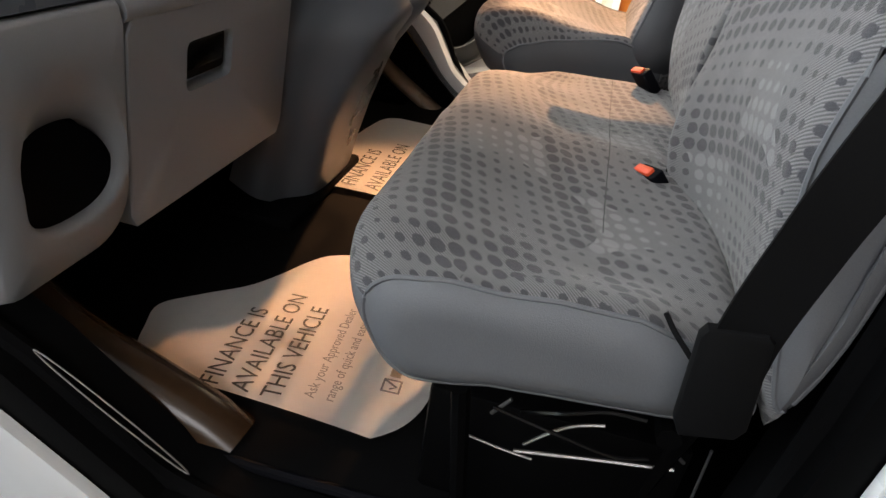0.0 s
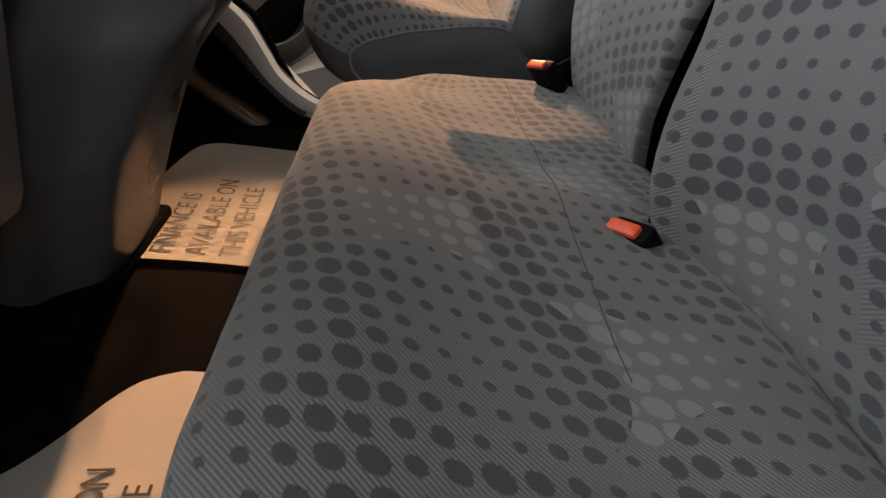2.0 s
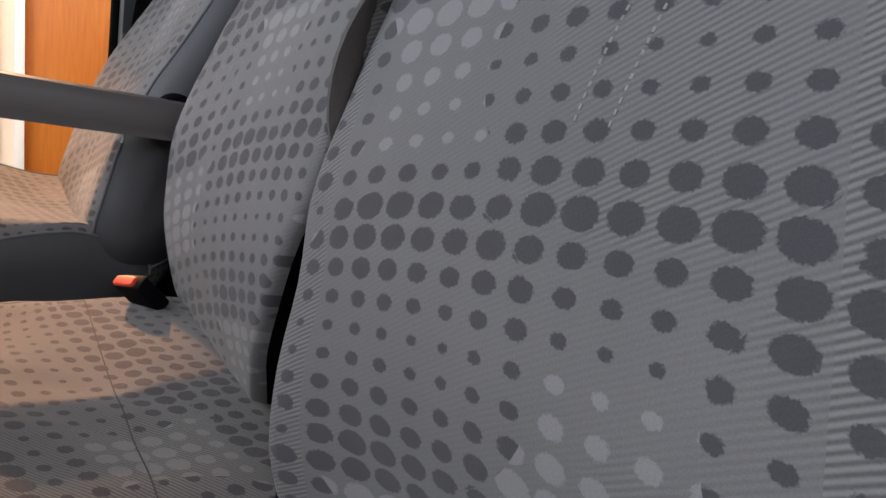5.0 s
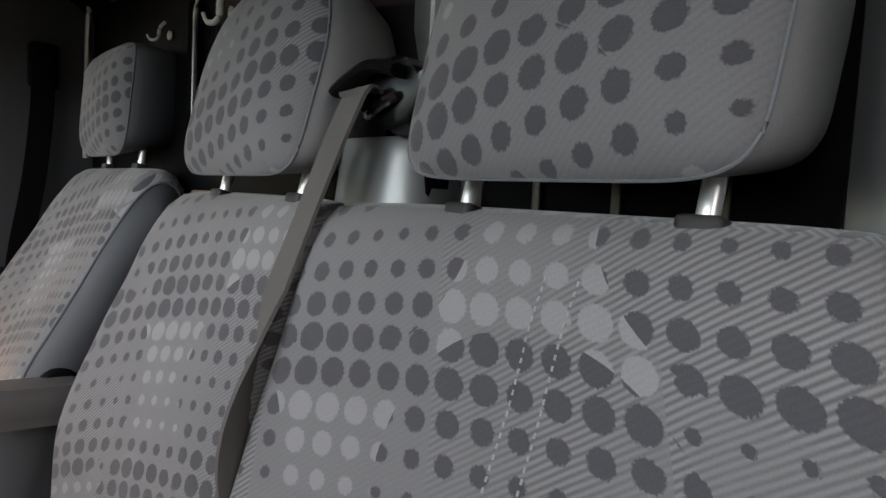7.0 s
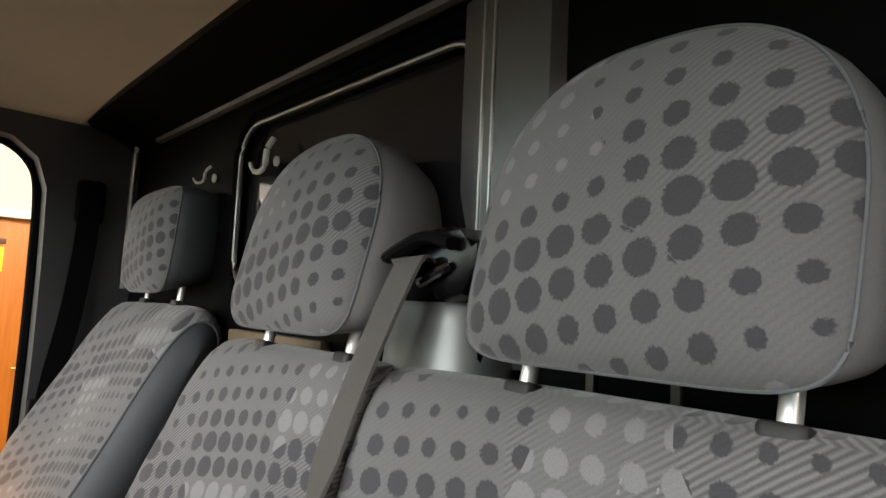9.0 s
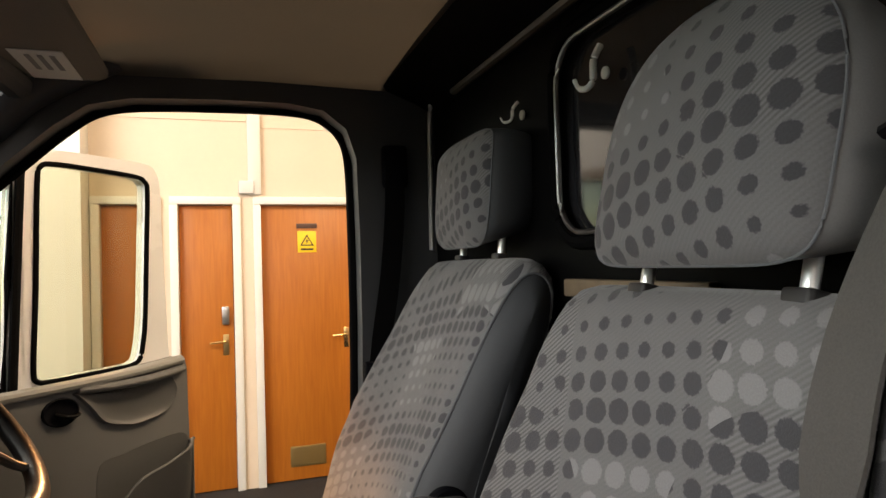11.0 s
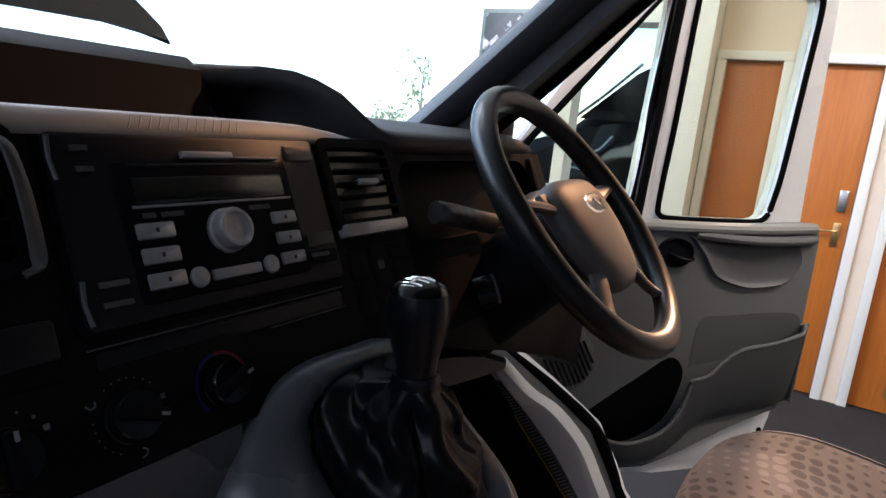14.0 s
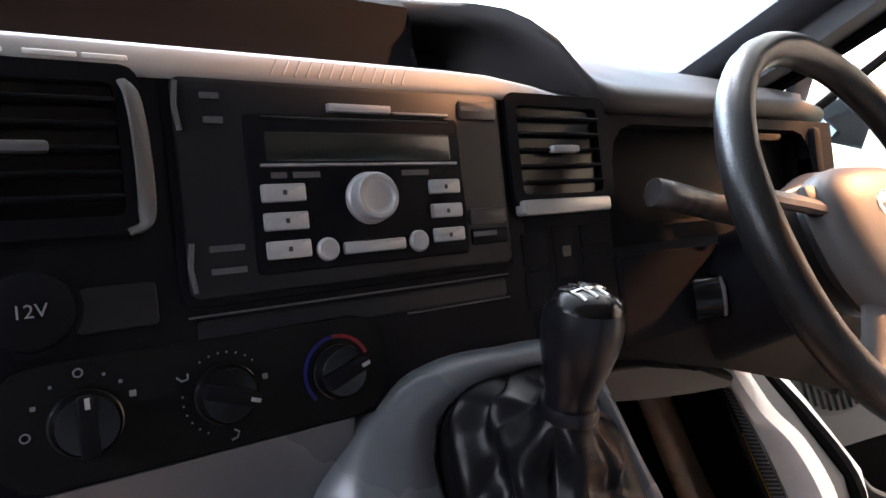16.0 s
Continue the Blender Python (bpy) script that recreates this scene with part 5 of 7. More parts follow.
    # instrument hood
    h = thing("instrument_binnacle", "black hooded instrument binnacle", "instrument panel", at=(-0.1, 0.44, 1.5))
    bm = bmesh.new()
    prism(bm, rect(0.262, 0.685, -0.045, 0.062, 0.03), -0.055, -0.045, "z", DM, 0.003)
    part("instrument_face", bm, HEATER_BLACK, h, "unlit black instrument cluster")
    bm = bmesh.new()
    hole = rect(0.268, 0.64, -0.040, 0.058, 0.035)
    holed_plate(bm, match_outline(hole, 0.2450, 0.70, -0.07, 0.070), hole, -0.030, -0.012, "z", DM)
    part("hood_surround", bm, DARK_PLASTIC, h, "black rounded surround of the instruments")
    # added wall that keeps the warm spot off the instrument recess
    bm = bmesh.new()
    prism(bm, rect(0.640, 0.658, -0.075, 0.062, 0.006), -0.09, -0.004, "z", DM, 0.004)
    part("hood_side_screen", bm, DARK_PLASTIC, h, "added black wall screening the instruments from side light")
    # vent by the door
    v = thing("air_vent", "round black air vent at the end of the dash", "air vent", "dashboard air vents", at=(-0.05, 0.74, 1.44))
    bm = bmesh.new()
    VM = DM @ Matrix.Translation((0, 0, -0.062))
    prism(bm, rect(0.655, 0.775, -0.035, 0.050, 0.012), -0.03, 0.004, "z", VM, 0.002)
    part("vent_frame", bm, DARK_PLASTIC, v)
    for k in range(6):
        bm = bmesh.new()
        box(bm, (0.662, -0.027 + k * 0.0135, 0.003), (0.768, -0.0245 + k * 0.0135, 0.010), 0.0006, 1, VM)
        part("slat", bm, HUB, v)


UNDER = material("under_trim", (0.05, 0.044, 0.04), 0.6, grain=0.2, scale=300)
STALK = material("stalk_plastic", (0.045, 0.042, 0.042), 0.35, grain=0.1)
WHEEL_BLACK = material("wheel_leather", (0.008, 0.0078, 0.0078), 0.32, grain=0.2, scale=500, bump=0.3, spec=0.3)
steering()


# ---- cab shell ----
DOORWAY = [(-0.345, 1.42), (-0.25, 1.497), (-0.146, 1.586), (0.0, 1.728), (0.129, 1.852), (0.20, 1.918), (0.26, 1.962), (0.34, 1.980), (0.50, 1.986), (0.64, 1.986), (0.715, 1.974), (0.765, 1.935), (0.786, 1.87), (0.790, 1.70), (0.790, 1.50), (0.786, 1.30), (0.776, 1.05), (0.755, 0.84), (0.70, 0.725), (0.58, 0.685), (0.36, 0.680), (0.20, 0.710), (0.12, 0.780), (0.03, 0.860), (-0.12, 0.955), (-0.32, 1.15)]
PANEL = [(-0.44, 1.47), (-0.33, 1.545), (-0.215, 1.655), (-0.075, 1.795), (0.050, 1.915), (0.11, 1.985), (0.16, 2.05), (0.30, 2.10), (0.50, 2.10), (0.66, 2.10), (0.85, 2.10), (0.99, 2.10), (0.99, 1.95), (0.99, 1.70), (0.99, 1.50), (0.99, 1.30), (0.99, 1.05), (0.99, 0.80), (0.90, 0.56), (0.70, 0.54), (0.36, 0.54), (0.15, 0.54), (-0.05, 0.54), (-0.30, 0.60), (-0.50, 0.85), (-0.60, 1.20)]


def cab_side(sign, label):
    y0, y1 = (0.80, 0.90) if sign > 0 else (-0.90, -0.80)
    far = 0.065 if sign < 0 else 0.0
    OPENING = [(x + (far if x > 0.58 else 0.0), z) for x, z in DOORWAY]
    if sign > 0:
        OPENING[-6:] = [(0.25, 0.740), (0.150, 0.840), (0.124, 0.891), (0.078, 0.964), (-0.03, 1.026), (-0.30, 1.16)]
    OUTSIDE = [(x + (far if x > 0.86 else 0.0), z) for x, z in PANEL]
    ob = thing("cab_side_frame", label, "cab frame", "", "structure", at=(0.2, (y0 + y1) / 2, 0.56))
    bm = bmesh.new()
    outer_y, inner_y = (0.90, 0.86) if sign > 0 else (-0.90, -0.86)
    holed_plate(bm, OUTSIDE, OPENING, min(outer_y, inner_y), max(outer_y, inner_y), "y")
    part("body_panel", bm, BODY_WHITE if sign > 0 else BLACK_STEEL, ob, "white painted body side" if sign > 0 else "dark door jamb", False)
    # trim on the inside
    bm = bmesh.new()
    hole = [(x + (0.004 if x > 0.5 else -0.004), z) for x, z in OPENING]
    lo, hi = (0.795, 0.858) if sign > 0 else (-0.858, -0.795)
    holed_plate(bm, OUTSIDE, hole, lo, hi, "y")
    part("pillar_trim", bm, PILLAR if sign > 0 else RUBBER, ob, "grey plastic pillar trim" if sign > 0 else "black rubbered door jamb", True)
    # padded front pillar
    bm = bmesh.new()
    yy = 0.792 * sign
    tube(bm, smooth_path([V(-0.40, yy, 1.455), V(-0.235, yy, 1.600), V(-0.03, yy, 1.790), V(0.085, yy * 0.99, 1.905), V(0.17, yy * 0.98, 1.985), V(0.34, yy * 0.98, 2.075), V(0.5, yy * 0.98, 2.12)], 6), 0.048, 12, 0.036)
    part("front_pillar_cover", bm, PILLAR_DARK, ob, "dark moulded front pillar cover")
    # rubber seal all round the opening
    bm = bmesh.new()
    tube(bm, smooth_path([V(x, 0.862 * sign, z) for x, z in [*OPENING, OPENING[0]]], 4), 0.013, 8)
    part("door_seal", bm, RUBBER, ob, "black rubber door seal")
    if sign < 0:
        for outl in ([(-0.60, 0.40), (0.42, 0.40), (0.24, 0.62), (0.12, 0.718), (0.024, 0.796), (-0.20, 0.96), (-0.60, 1.20)], [(0.876, 0.40), (1.30, 0.40), (1.30, 1.30), (0.94, 1.30), (0.872, 1.08), (0.872, 1.02)]):
            bm = bmesh.new()
            prism(bm, outl, -0.917, -0.902, "y", None, 0.005)
            part("outer_skin", bm, BODY_WHITE, ob, "white outer body skin")
    if sign > 0:
        # white painted lower corner with a ribbed grey strip and a yellow edge
        inner = [(-0.150, 1.075), (-0.081, 1.016), (-0.030, 0.963), (0.026, 0.907), (0.068, 0.862), (0.13, 0.795), (0.22, 0.730), (0.36, 0.700)]
        outer = [(-0.110, 1.075), (-0.042, 1.030), (0.015, 1.010), (0.078, 0.960), (0.124, 0.888), (0.17, 0.820), (0.26, 0.762), (0.38, 0.735)]
        a = resample(smooth_path([V(x, 0, z) for x, z in inner], 6), 50)[0]
        b = resample(smooth_path([V(x, 0, z) for x, z in outer], 6), 50)[0]
        bm = bmesh.new()
        ring_loft(bm, [[V(p.x, 0.80, p.z), V(p.x, 0.770, p.z), V(*p.lerp(q, 0.5)) + V(0, 0.764, 0), V(q.x, 0.772, q.z), V(q.x + 0.006, 0.80, q.z + 0.004)] for p, q in zip(a, b)])
        part("sill_paint", bm, BODY_WHITE, ob, "white painted lower door corner")
        bm = bmesh.new()
        ring_loft(bm, [[V(p.x, 0.768, p.z), V(p.x, 0.7605, p.z), V(*p.lerp(q, 0.34)) + V(0, 0.7605, 0), V(*p.lerp(q, 0.34)) + V(0, 0.768, 0)] for p, q in zip(a[4:40], b[4:40])])
        grip = part("sill_grip", bm, PILLAR_DARK, ob, "ribbed grey scuff strip")
        for k in range(4, 40):
            for f in (0.0, 0.5):
                p, q = a[k].lerp(a[k + 1], f), b[k].lerp(b[k + 1], f)
                bm = bmesh.new()
                tube(bm, [p.lerp(q, 0.03) + V(0, 0.760, 0), p.lerp(q, 0.31) + V(0, 0.760, 0)], 0.0012, 4)
                part("rib", bm, GREY_PLASTIC, grip)
        bm = bmesh.new()
        tube(bm, [p.lerp(q, -0.03) + V(0, 0.768, 0) for p, q in zip(a[10:40], b[10:40])], 0.0046, 8)
        part("sill_edge", bm, YELLOW, ob, "thin yellow edge")
        bm = bmesh.new()
        tube(bm, [p.lerp(q, -0.05) + V(0, 0.748, 0.003) for p, q in zip(a[1:40], b[1:40])], 0.0052, 8)
        part("rubber_bead", bm, RUBBER, ob, "black rubber bead along the sill")
        bm = bmesh.new()
        prism(bm, [(-0.50, 0.60), (0.36, 0.60), (0.36, 0.698), (0.22, 0.728), (0.13, 0.793), (0.068, 0.860), (0.026, 0.905), (-0.030, 0.961), (-0.081, 1.014), (-0.150, 1.073), (-0.50, 1.25)], 0.778, 0.794, "y", None, 0.003)
        part("kick_panel", bm, RUBBER, ob, "black footwell side panel")
        # added roll; its brown is the reflection on the glossy footwell side
        bm = bmesh.new()
        tube(bm, smooth_path([V(-0.245, 0.766, 0.975), V(-0.195, 0.766, 0.925), V(-0.11, 0.766, 0.843), V(-0.03, 0.766, 0.782), V(0.085, 0.766, 0.708), V(0.14, 0.766, 0.672)], 6), 0.042, 18, 0.024)
        part("sill_roll", bm, SILL_REFLECTION, ob, "brown roll standing in for a reflection beside the sill")
    return ob


PILLAR = material("pillar_trim_grey", (0.05, 0.053, 0.059), 0.5, grain=0.1, scale=900, bump=0.2, stain=0.1)
PILLAR_DARK = material("pillar_dark", (0.034, 0.037, 0.044), 0.42, grain=0.1, scale=900, bump=0.2)
cab_side(1, "white cab side with grey-trimmed door opening")
cab_side(-1, "white cab side with open passenger doorway and black seals")


def sills():
    for sign in (1, -1):
        t = thing("door_sill", "black step tread with bright scuff edge in the doorway", "door sill", "door sills", "structure", at=(0.2, 0.8 * sign, 0.66))
        bm = bmesh.new()
        for (x0, z0), (x1, z1) in (((-0.34, 0.705), (0.74, 0.690)),):
            prism(bm, [(x0, 0.60), (x1, 0.60), (x1, z1), (x0, z0)], min(0.70 * sign, 0.80 * sign), max(0.70 * sign, 0.80 * sign), "y", None, 0.01)
        part("tread", bm, BLACK_GLOSS, t)
        bm = bmesh.new()
        tube(bm, smooth_path([V(-0.33, 0.80 * sign, 0.80), V(-0.22, 0.80 * sign, 0.716), V(0.0, 0.80 * sign, 0.700), V(0.3, 0.80 * sign, 0.695), V(0.62, 0.80 * sign, 0.705)], 6), 0.008, 8)
        part("scuff_edge", bm, STEEL if sign > 0 else DARK_PLASTIC, t)
        if sign < 0:
            bm = bmesh.new()
            tube(bm, smooth_path([V(-0.10, -0.755, 0.845), V(-0.02, -0.755, 0.785), V(0.09, -0.755, 0.735), V(0.17, -0.757, 0.703), V(0.225, -0.760, 0.672)], 6), 0.046, 18)
            part("sill_roll", bm, SILL_BLACK, t, "black rolled sill, its brown reflection put into the colour")
            # steel loop laid along the sill in place of its highlight
            bm = bmesh.new()
            a, b = V(0.045, -0.868, 0.877), V(0.230, -0.868, 0.740)
            d = (b - a).normalized()
            w = V(-d.z, 0, d.x) * 0.0085
            loop = []
            for k in range(25):
                q = 2 * math.pi * k / 24
                loop.append(a.lerp(b, 0.5 - 0.5 * math.cos(q)) + w * math.sin(q))
            tube(bm, loop, 0.0011, 6)
            part("highlight_loop", bm, STEEL, t, "thin bright loop for the highlight on the sill")


sills()


def roof():
    bm = bmesh.new()
    rows, inner = [], []
    for k in range(21):
        y = -0.86 + 1.72 * k / 20
        up = 2.062 - 0.05 * (abs(y) / 0.86) ** 4
        rows.append([V(0.10 + 0.06 * (y / 0.86) ** 2, y, up - 0.055), V(0.16, y, up - 0.022), V(0.30, y, up), V(0.60, y, up + 0.005), V(0.86, y, up), V(0.99, y, up - 0.002)])
    skin(bm, rows)
    bmesh.ops.solidify(bm, geom=bm.faces[:], thickness=-0.04)
    structure("ceiling", bm, HEADLINER, "beige-grey cloth cab headliner", "ceiling")
    bm = bmesh.new()
    ys = [-0.80 + 1.6 * k / 16 for k in range(17)]
    tube(bm, [V(0.105 + 0.055 * (y / 0.8) ** 2, y, 2.005 - 0.03 * (y / 0.8) ** 4) for y in ys], 0.03, 10)
    structure("windscreen_header", bm, PILLAR_DARK, "dark trim along the top of the windscreen", "trim")
    bm = bmesh.new()
    rows = []
    for k in range(13):
        y = -0.80 + 1.6 * k / 12
        b = 0.05 * (1 - (y / 0.8) ** 2)
        rows.append([V(-0.48 - b * 2.5, y, 1.47), V(0.08 - b, y, 1.985)])
    skin(bm, rows)
    bmesh.ops.solidify(bm, geom=bm.faces[:], thickness=0.005)
    w = structure("windscreen", bm, GLASS, "clear laminated windscreen glass", "window")
    w.visible_shadow = False
    # bulkhead behind the seats
    b = thing("bulkhead", "black steel bulkhead with a rubber-framed window behind the seats", "bulkhead", "", "structure", at=(0.98, 0, 0.7))
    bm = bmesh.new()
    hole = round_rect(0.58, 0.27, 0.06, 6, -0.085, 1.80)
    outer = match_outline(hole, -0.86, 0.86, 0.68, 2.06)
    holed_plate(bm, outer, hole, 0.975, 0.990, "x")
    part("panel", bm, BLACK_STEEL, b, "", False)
    bm = bmesh.new()
    tube(bm, [V(0.968, y, z) for y, z in [*hole, hole[0]]], 0.0042, 8)
    part("window_seal", bm, SEAL_TRIM, b, "dull metal window trim")
    bm = bmesh.new()
    tube(bm, [V(0.972, -0.085 + (y + 0.085) * 1.05, 1.80 + (z - 1.80) * 1.10) for y, z in [*hole, hole[0]]], 0.010, 8)
    part("window_rubber", bm, RUBBER, b)
    bm = bmesh.new()
    prism(bm, hole, 0.984, 0.988, "x")
    part("window_pane", bm, SMOKED, b, "dark tinted pane")
    bm = bmesh.new()
    tube(bm, smooth_path([V(0.955, 0.66, 2.03), V(0.955, 0.735, 2.01), V(0.955, 0.765, 1.95), V(0.955, 0.772, 1.80), V(0.955, 0.775, 1.66)], 8), 0.006, 8)
    part("edge_bead", bm, STEEL, b)
    bm = bmesh.new()
    ring_loft(bm, [[V(0.974, -0.335 - e, z), V(0.962, -0.342 - e, z), V(0.956, -0.37, z), V(0.956, -0.40, z), V(0.962, -0.455 + e, z), V(0.974, -0.465 + e, z)] for z, e in ((1.60, 0.03), (1.70, 0.024), (1.735, 0.012), (1.77, 0.002), (1.85, 0.0), (1.97, 0.0))])
    col = part("stiffening_column", bm, COLUMN, b, "grey painted pressed column", True)
    for y in (-0.377, -0.391):
        bm = bmesh.new()
        tube(bm, [V(0.956, y, 1.70), V(0.956, y, 1.96)], 0.0022, 6)
        part("column_bead", bm, STEEL, col)
    for z, x in ((1.985, 0.962), (2.02, 0.95)):
        bm = bmesh.new()
        tube(bm, [V(x, -0.75, z), V(x, 0.62, z)], 0.009, 8)
        part("stiffening_rib", bm, RIB_STEEL, b)
    # second pressed column by the door, low tan strip, panel joints
    bm = bmesh.new()
    ring_loft(bm, [[V(0.974, -0.722, z), V(0.962, -0.727, z), V(0.956, -0.742, z), V(0.956, -0.800, z), V(0.962, -0.815, z), V(0.974, -0.82, z)] for z in (1.30, 1.60, 1.80, 1.97)])
    part("stiffening_column", bm, COLUMN, b, "grey painted pressed column", True)
    bm = bmesh.new()
    box(bm, (0.958, -0.10, 1.578), (0.9745, 0.185, 1.602), 0.003)
    part("low_strip", bm, TAN_STRIP, b, "tan strip under the window")
    for y in (-0.50, -0.575, -0.655):
        bm = bmesh.new()
        box(bm, (0.970, y - 0.004, 1.45), (0.9745, y + 0.004, 1.74), 0.001)
        part("panel_joint", bm, RIB_STEEL, b)
    bm = bmesh.new()
    prism(bm, [(0.985, 2.06), (0.86, 2.055), (0.85, 2.03), (0.93, 2.00), (0.985, 1.97)], -0.85, 0.85, "y", None, 0.006)
    part("top_rail", bm, BLACK_STEEL, b)


def coat_hook(y, z, k=1.0):
    t = thing("coat_hook", "white plastic coat hook on the bulkhead", "hook", "coat hooks", at=(0.968, y, z))
    bm = bmesh.new()
    lathe(bm, [(0, 0), (0.008, 0), (0.008, 0.003), (0, 0.006)], pose(0.972, y, z, 0, -90), 16)
    part("base", bm, MATT_WHITE, t)
    bm = bmesh.new()
    tube(bm, smooth_path([V(0.962, y - 0.004 * k, z + 0.034 * k), V(0.954, y, z + 0.015 * k), V(0.952, y, z - 0.010 * k), V(0.946, y + 0.005 * k, z - 0.020 * k), V(0.940, y + 0.014 * k, z - 0.018 * k), V(0.937, y + 0.020 * k, z - 0.006 * k)], 6), [0.0048 * k] * 12 + [0.004 * k] * 12 + [0.0028 * k] * 7, 10)
    part("prong", bm, MATT_WHITE, t)


TAN_STRIP = material("tan_strip", (0.17, 0.12, 0.075), 0.7, grain=0.3, scale=80)
SEAL_TRIM = material("dull_trim", (0.22, 0.21, 0.20), 0.3, metal=0.9)
COLUMN = material("column_grey", (0.135, 0.135, 0.135), 0.34, metal=0.55, grain=0.1, scale=60)
TOWER = material("tower_grey", (0.24, 0.245, 0.245), 0.36, metal=0.35, grain=0.08, scale=700, stain=0.1)
SMOKED = material("smoked_glass", (0.015, 0.015, 0.017), 0.08, grain=0.1, scale=20)
RIB_STEEL = material("worn_black_paint", (0.085, 0.070, 0.052), 0.4, grain=0.3, scale=60)
roof()


def visor():
    t = thing("sun_visor", "grey padded sun visor folded against the headliner", "sun visor", at=(0.22, 0.5, 2.0))
    bm = bmesh.new()
    prism(bm, round_rect(0.17, 0.46, 0.03, 4, 0.225, 0.50), 1.992, 2.012, "z", pose(0, 0, 0.0), 0.006)
    part("board", bm, HEADLINER, t)
    bm = bmesh.new()
    box(bm, (0.185, 0.56, 1.9895), (0.265, 0.72, 1.9918), 0.001)
    lab = part("label", bm, MATT_WHITE, t, "pale printed label")
    for k in range(3):
        bm = bmesh.new()
        box(bm, (0.205 + 0.018 * k, 0.58, 1.9885), (0.213 + 0.018 * k, 0.66, 1.9894))
        part("print_bar", bm, GREY_INK, lab)


visor()
coat_hook(0.082, 1.864)
coat_hook(0.322, 1.866, 0.6)

# ---- driver's door, standing open ----
DD = Matrix(((0.781, -0.625, 0, -0.33), (0.625, 0.781, 0, 0.92), (0, 0, 1, 0), (0, 0, 0, 1)))


def door():
    t = thing("cab_door", "open white driver door with grey trim, window and storage bins", "door", at=(-0.33, 0.92, 0.7))

    def ppart(name, outline, lo, hi, mat, parent, label="", bevel=0.003, smooth=True):
        bm = bmesh.new()
        prism(bm, outline, lo, hi, "y", DD, bevel)
        return part(name, bm, mat, parent, label, smooth)

    # white shell with window opening
    hole = [(0.60, 1.360), (0.70, 1.364), (0.745, 1.368), (0.770, 1.382), (0.780, 1.42), (0.789, 1.50), (0.797, 1.70), (0.803, 1.86), (0.795, 1.892), (0.765, 1.905), (0.65, 1.912), (0.55, 1.915), (0.512, 1.905), (0.503, 1.85), (0.497, 1.60), (0.489, 1.40), (0.497, 1.364), (0.53, 1.358)]
    hole = [(p.x, p.z) for p in smooth_path([V(s, 0, z) for s, z in hole + hole[:1]], 4)[:-1]]
    outer = [(0.60, 1.30), (0.72, 1.30), (0.80, 1.30), (0.868, 1.30), (0.864, 1.38), (0.858, 1.50), (0.850, 1.70), (0.843, 1.88), (0.832, 1.922), (0.80, 1.945), (0.65, 1.952), (0.55, 1.952), (0.470, 1.945), (0.465, 1.85), (0.463, 1.60), (0.465, 1.40), (0.47, 1.30), (0.52, 1.30)]
    outer = [(p.x, p.z) for p in smooth_path([V(s, 0, z) for s, z in outer + outer[:1]], 4)[:-1]]
    bm = bmesh.new()
    holed_plate(bm, outer, hole, 0.005, 0.055, "y", DD)
    shell = part("window_frame", bm, BODY_WHITE, t, "white painted window frame", False)
    bm = bmesh.new()
    tube(bm, [DD @ V(s, 0.003, z) for s, z in [*hole, hole[0]]], 0.0068, 8)
    part("window_seal", bm, RUBBER, t, "black window rubber")
    bm = bmesh.new()
    prism(bm, hole, 0.026, 0.030, "y", DD)
    g = part("window_pane", bm, TINTED, t, "lightly tinted glass", False)
    g.visible_shadow = False
    bm = bmesh.new()
    tube(bm, [DD @ V(0.465, 0.0, 1.93), DD @ V(0.452, 0.0, 1.64), DD @ V(0.440, 0.0, 1.35)], 0.021, 8, 0.010)
    part("divider_bar", bm, RUBBER, t, "black divider bar")
    # quarter light
    q = [(0.075, 1.40), (0.42, 1.352), (0.445, 1.88)]
    qo = [(0.02, 1.30), (0.47, 1.30), (0.47, 1.952)]
    bm = bmesh.new()
    holed_plate(bm, [*qo[:1], (0.245, 1.30), qo[1], (0.47, 1.63), qo[2], (0.23, 1.66)], [q[0], (0.25, 1.375), q[1], (0.433, 1.62), q[2], (0.255, 1.635)], 0.005, 0.05, "y", DD)
    part("quarter_frame", bm, BODY_WHITE, t, "white quarter-light frame", False)
    bm = bmesh.new()
    tube(bm, [DD @ V(s, 0.002, z) for s, z in (q[0], (0.25, 1.375), q[1], (0.433, 1.62), q[2], (0.255, 1.635), q[0])], 0.008, 8)
    part("quarter_seal", bm, RUBBER, t)
    bm = bmesh.new()
    prism(bm, q, 0.024, 0.028, "y", DD)
    g = part("quarter_pane", bm, TINTED, t, "quarter-light glass", False)
    g.visible_shadow = False
    # outer skin and inner steel
    skin_out = [(0.0, 1.33), (0.90, 1.37), (0.905, 1.10), (0.90, 0.86), (0.88, 0.76), (0.84, 0.715), (0.60, 0.69), (0.2, 0.70), (0.02, 0.78), (-0.02, 1.0)]
    ppart("door_shell", skin_out, 0.006, 0.10, BODY_WHITE, t, "white painted steel door shell", 0.01)
    bm = bmesh.new()
    lathe(bm, [(0, 0), (0.007, 0), (0.007, 0.004), (0, 0.004)], DD @ pose(0.875, 0.006, 0.822, 90), 16)
    part("plug", bm, RUBBER, t, "small black grommet")
    # trim card
    card = [(0.02, 1.345), (0.30, 1.345), (0.60, 1.352), (0.86, 1.378), (0.898, 1.370), (0.905, 1.34), (0.905, 1.12), (0.900, 0.93), (0.885, 0.895), (0.75, 0.835), (0.64, 0.770), (0.55, 0.722), (0.40, 0.712), (0.20, 0.725), (0.08, 0.80), (0.03, 1.0)]
    c = ppart("trim_card", card, -0.028, 0.004, DOOR_TRIM, t, "grey moulded door trim", 0.010)
    bm = bmesh.new()
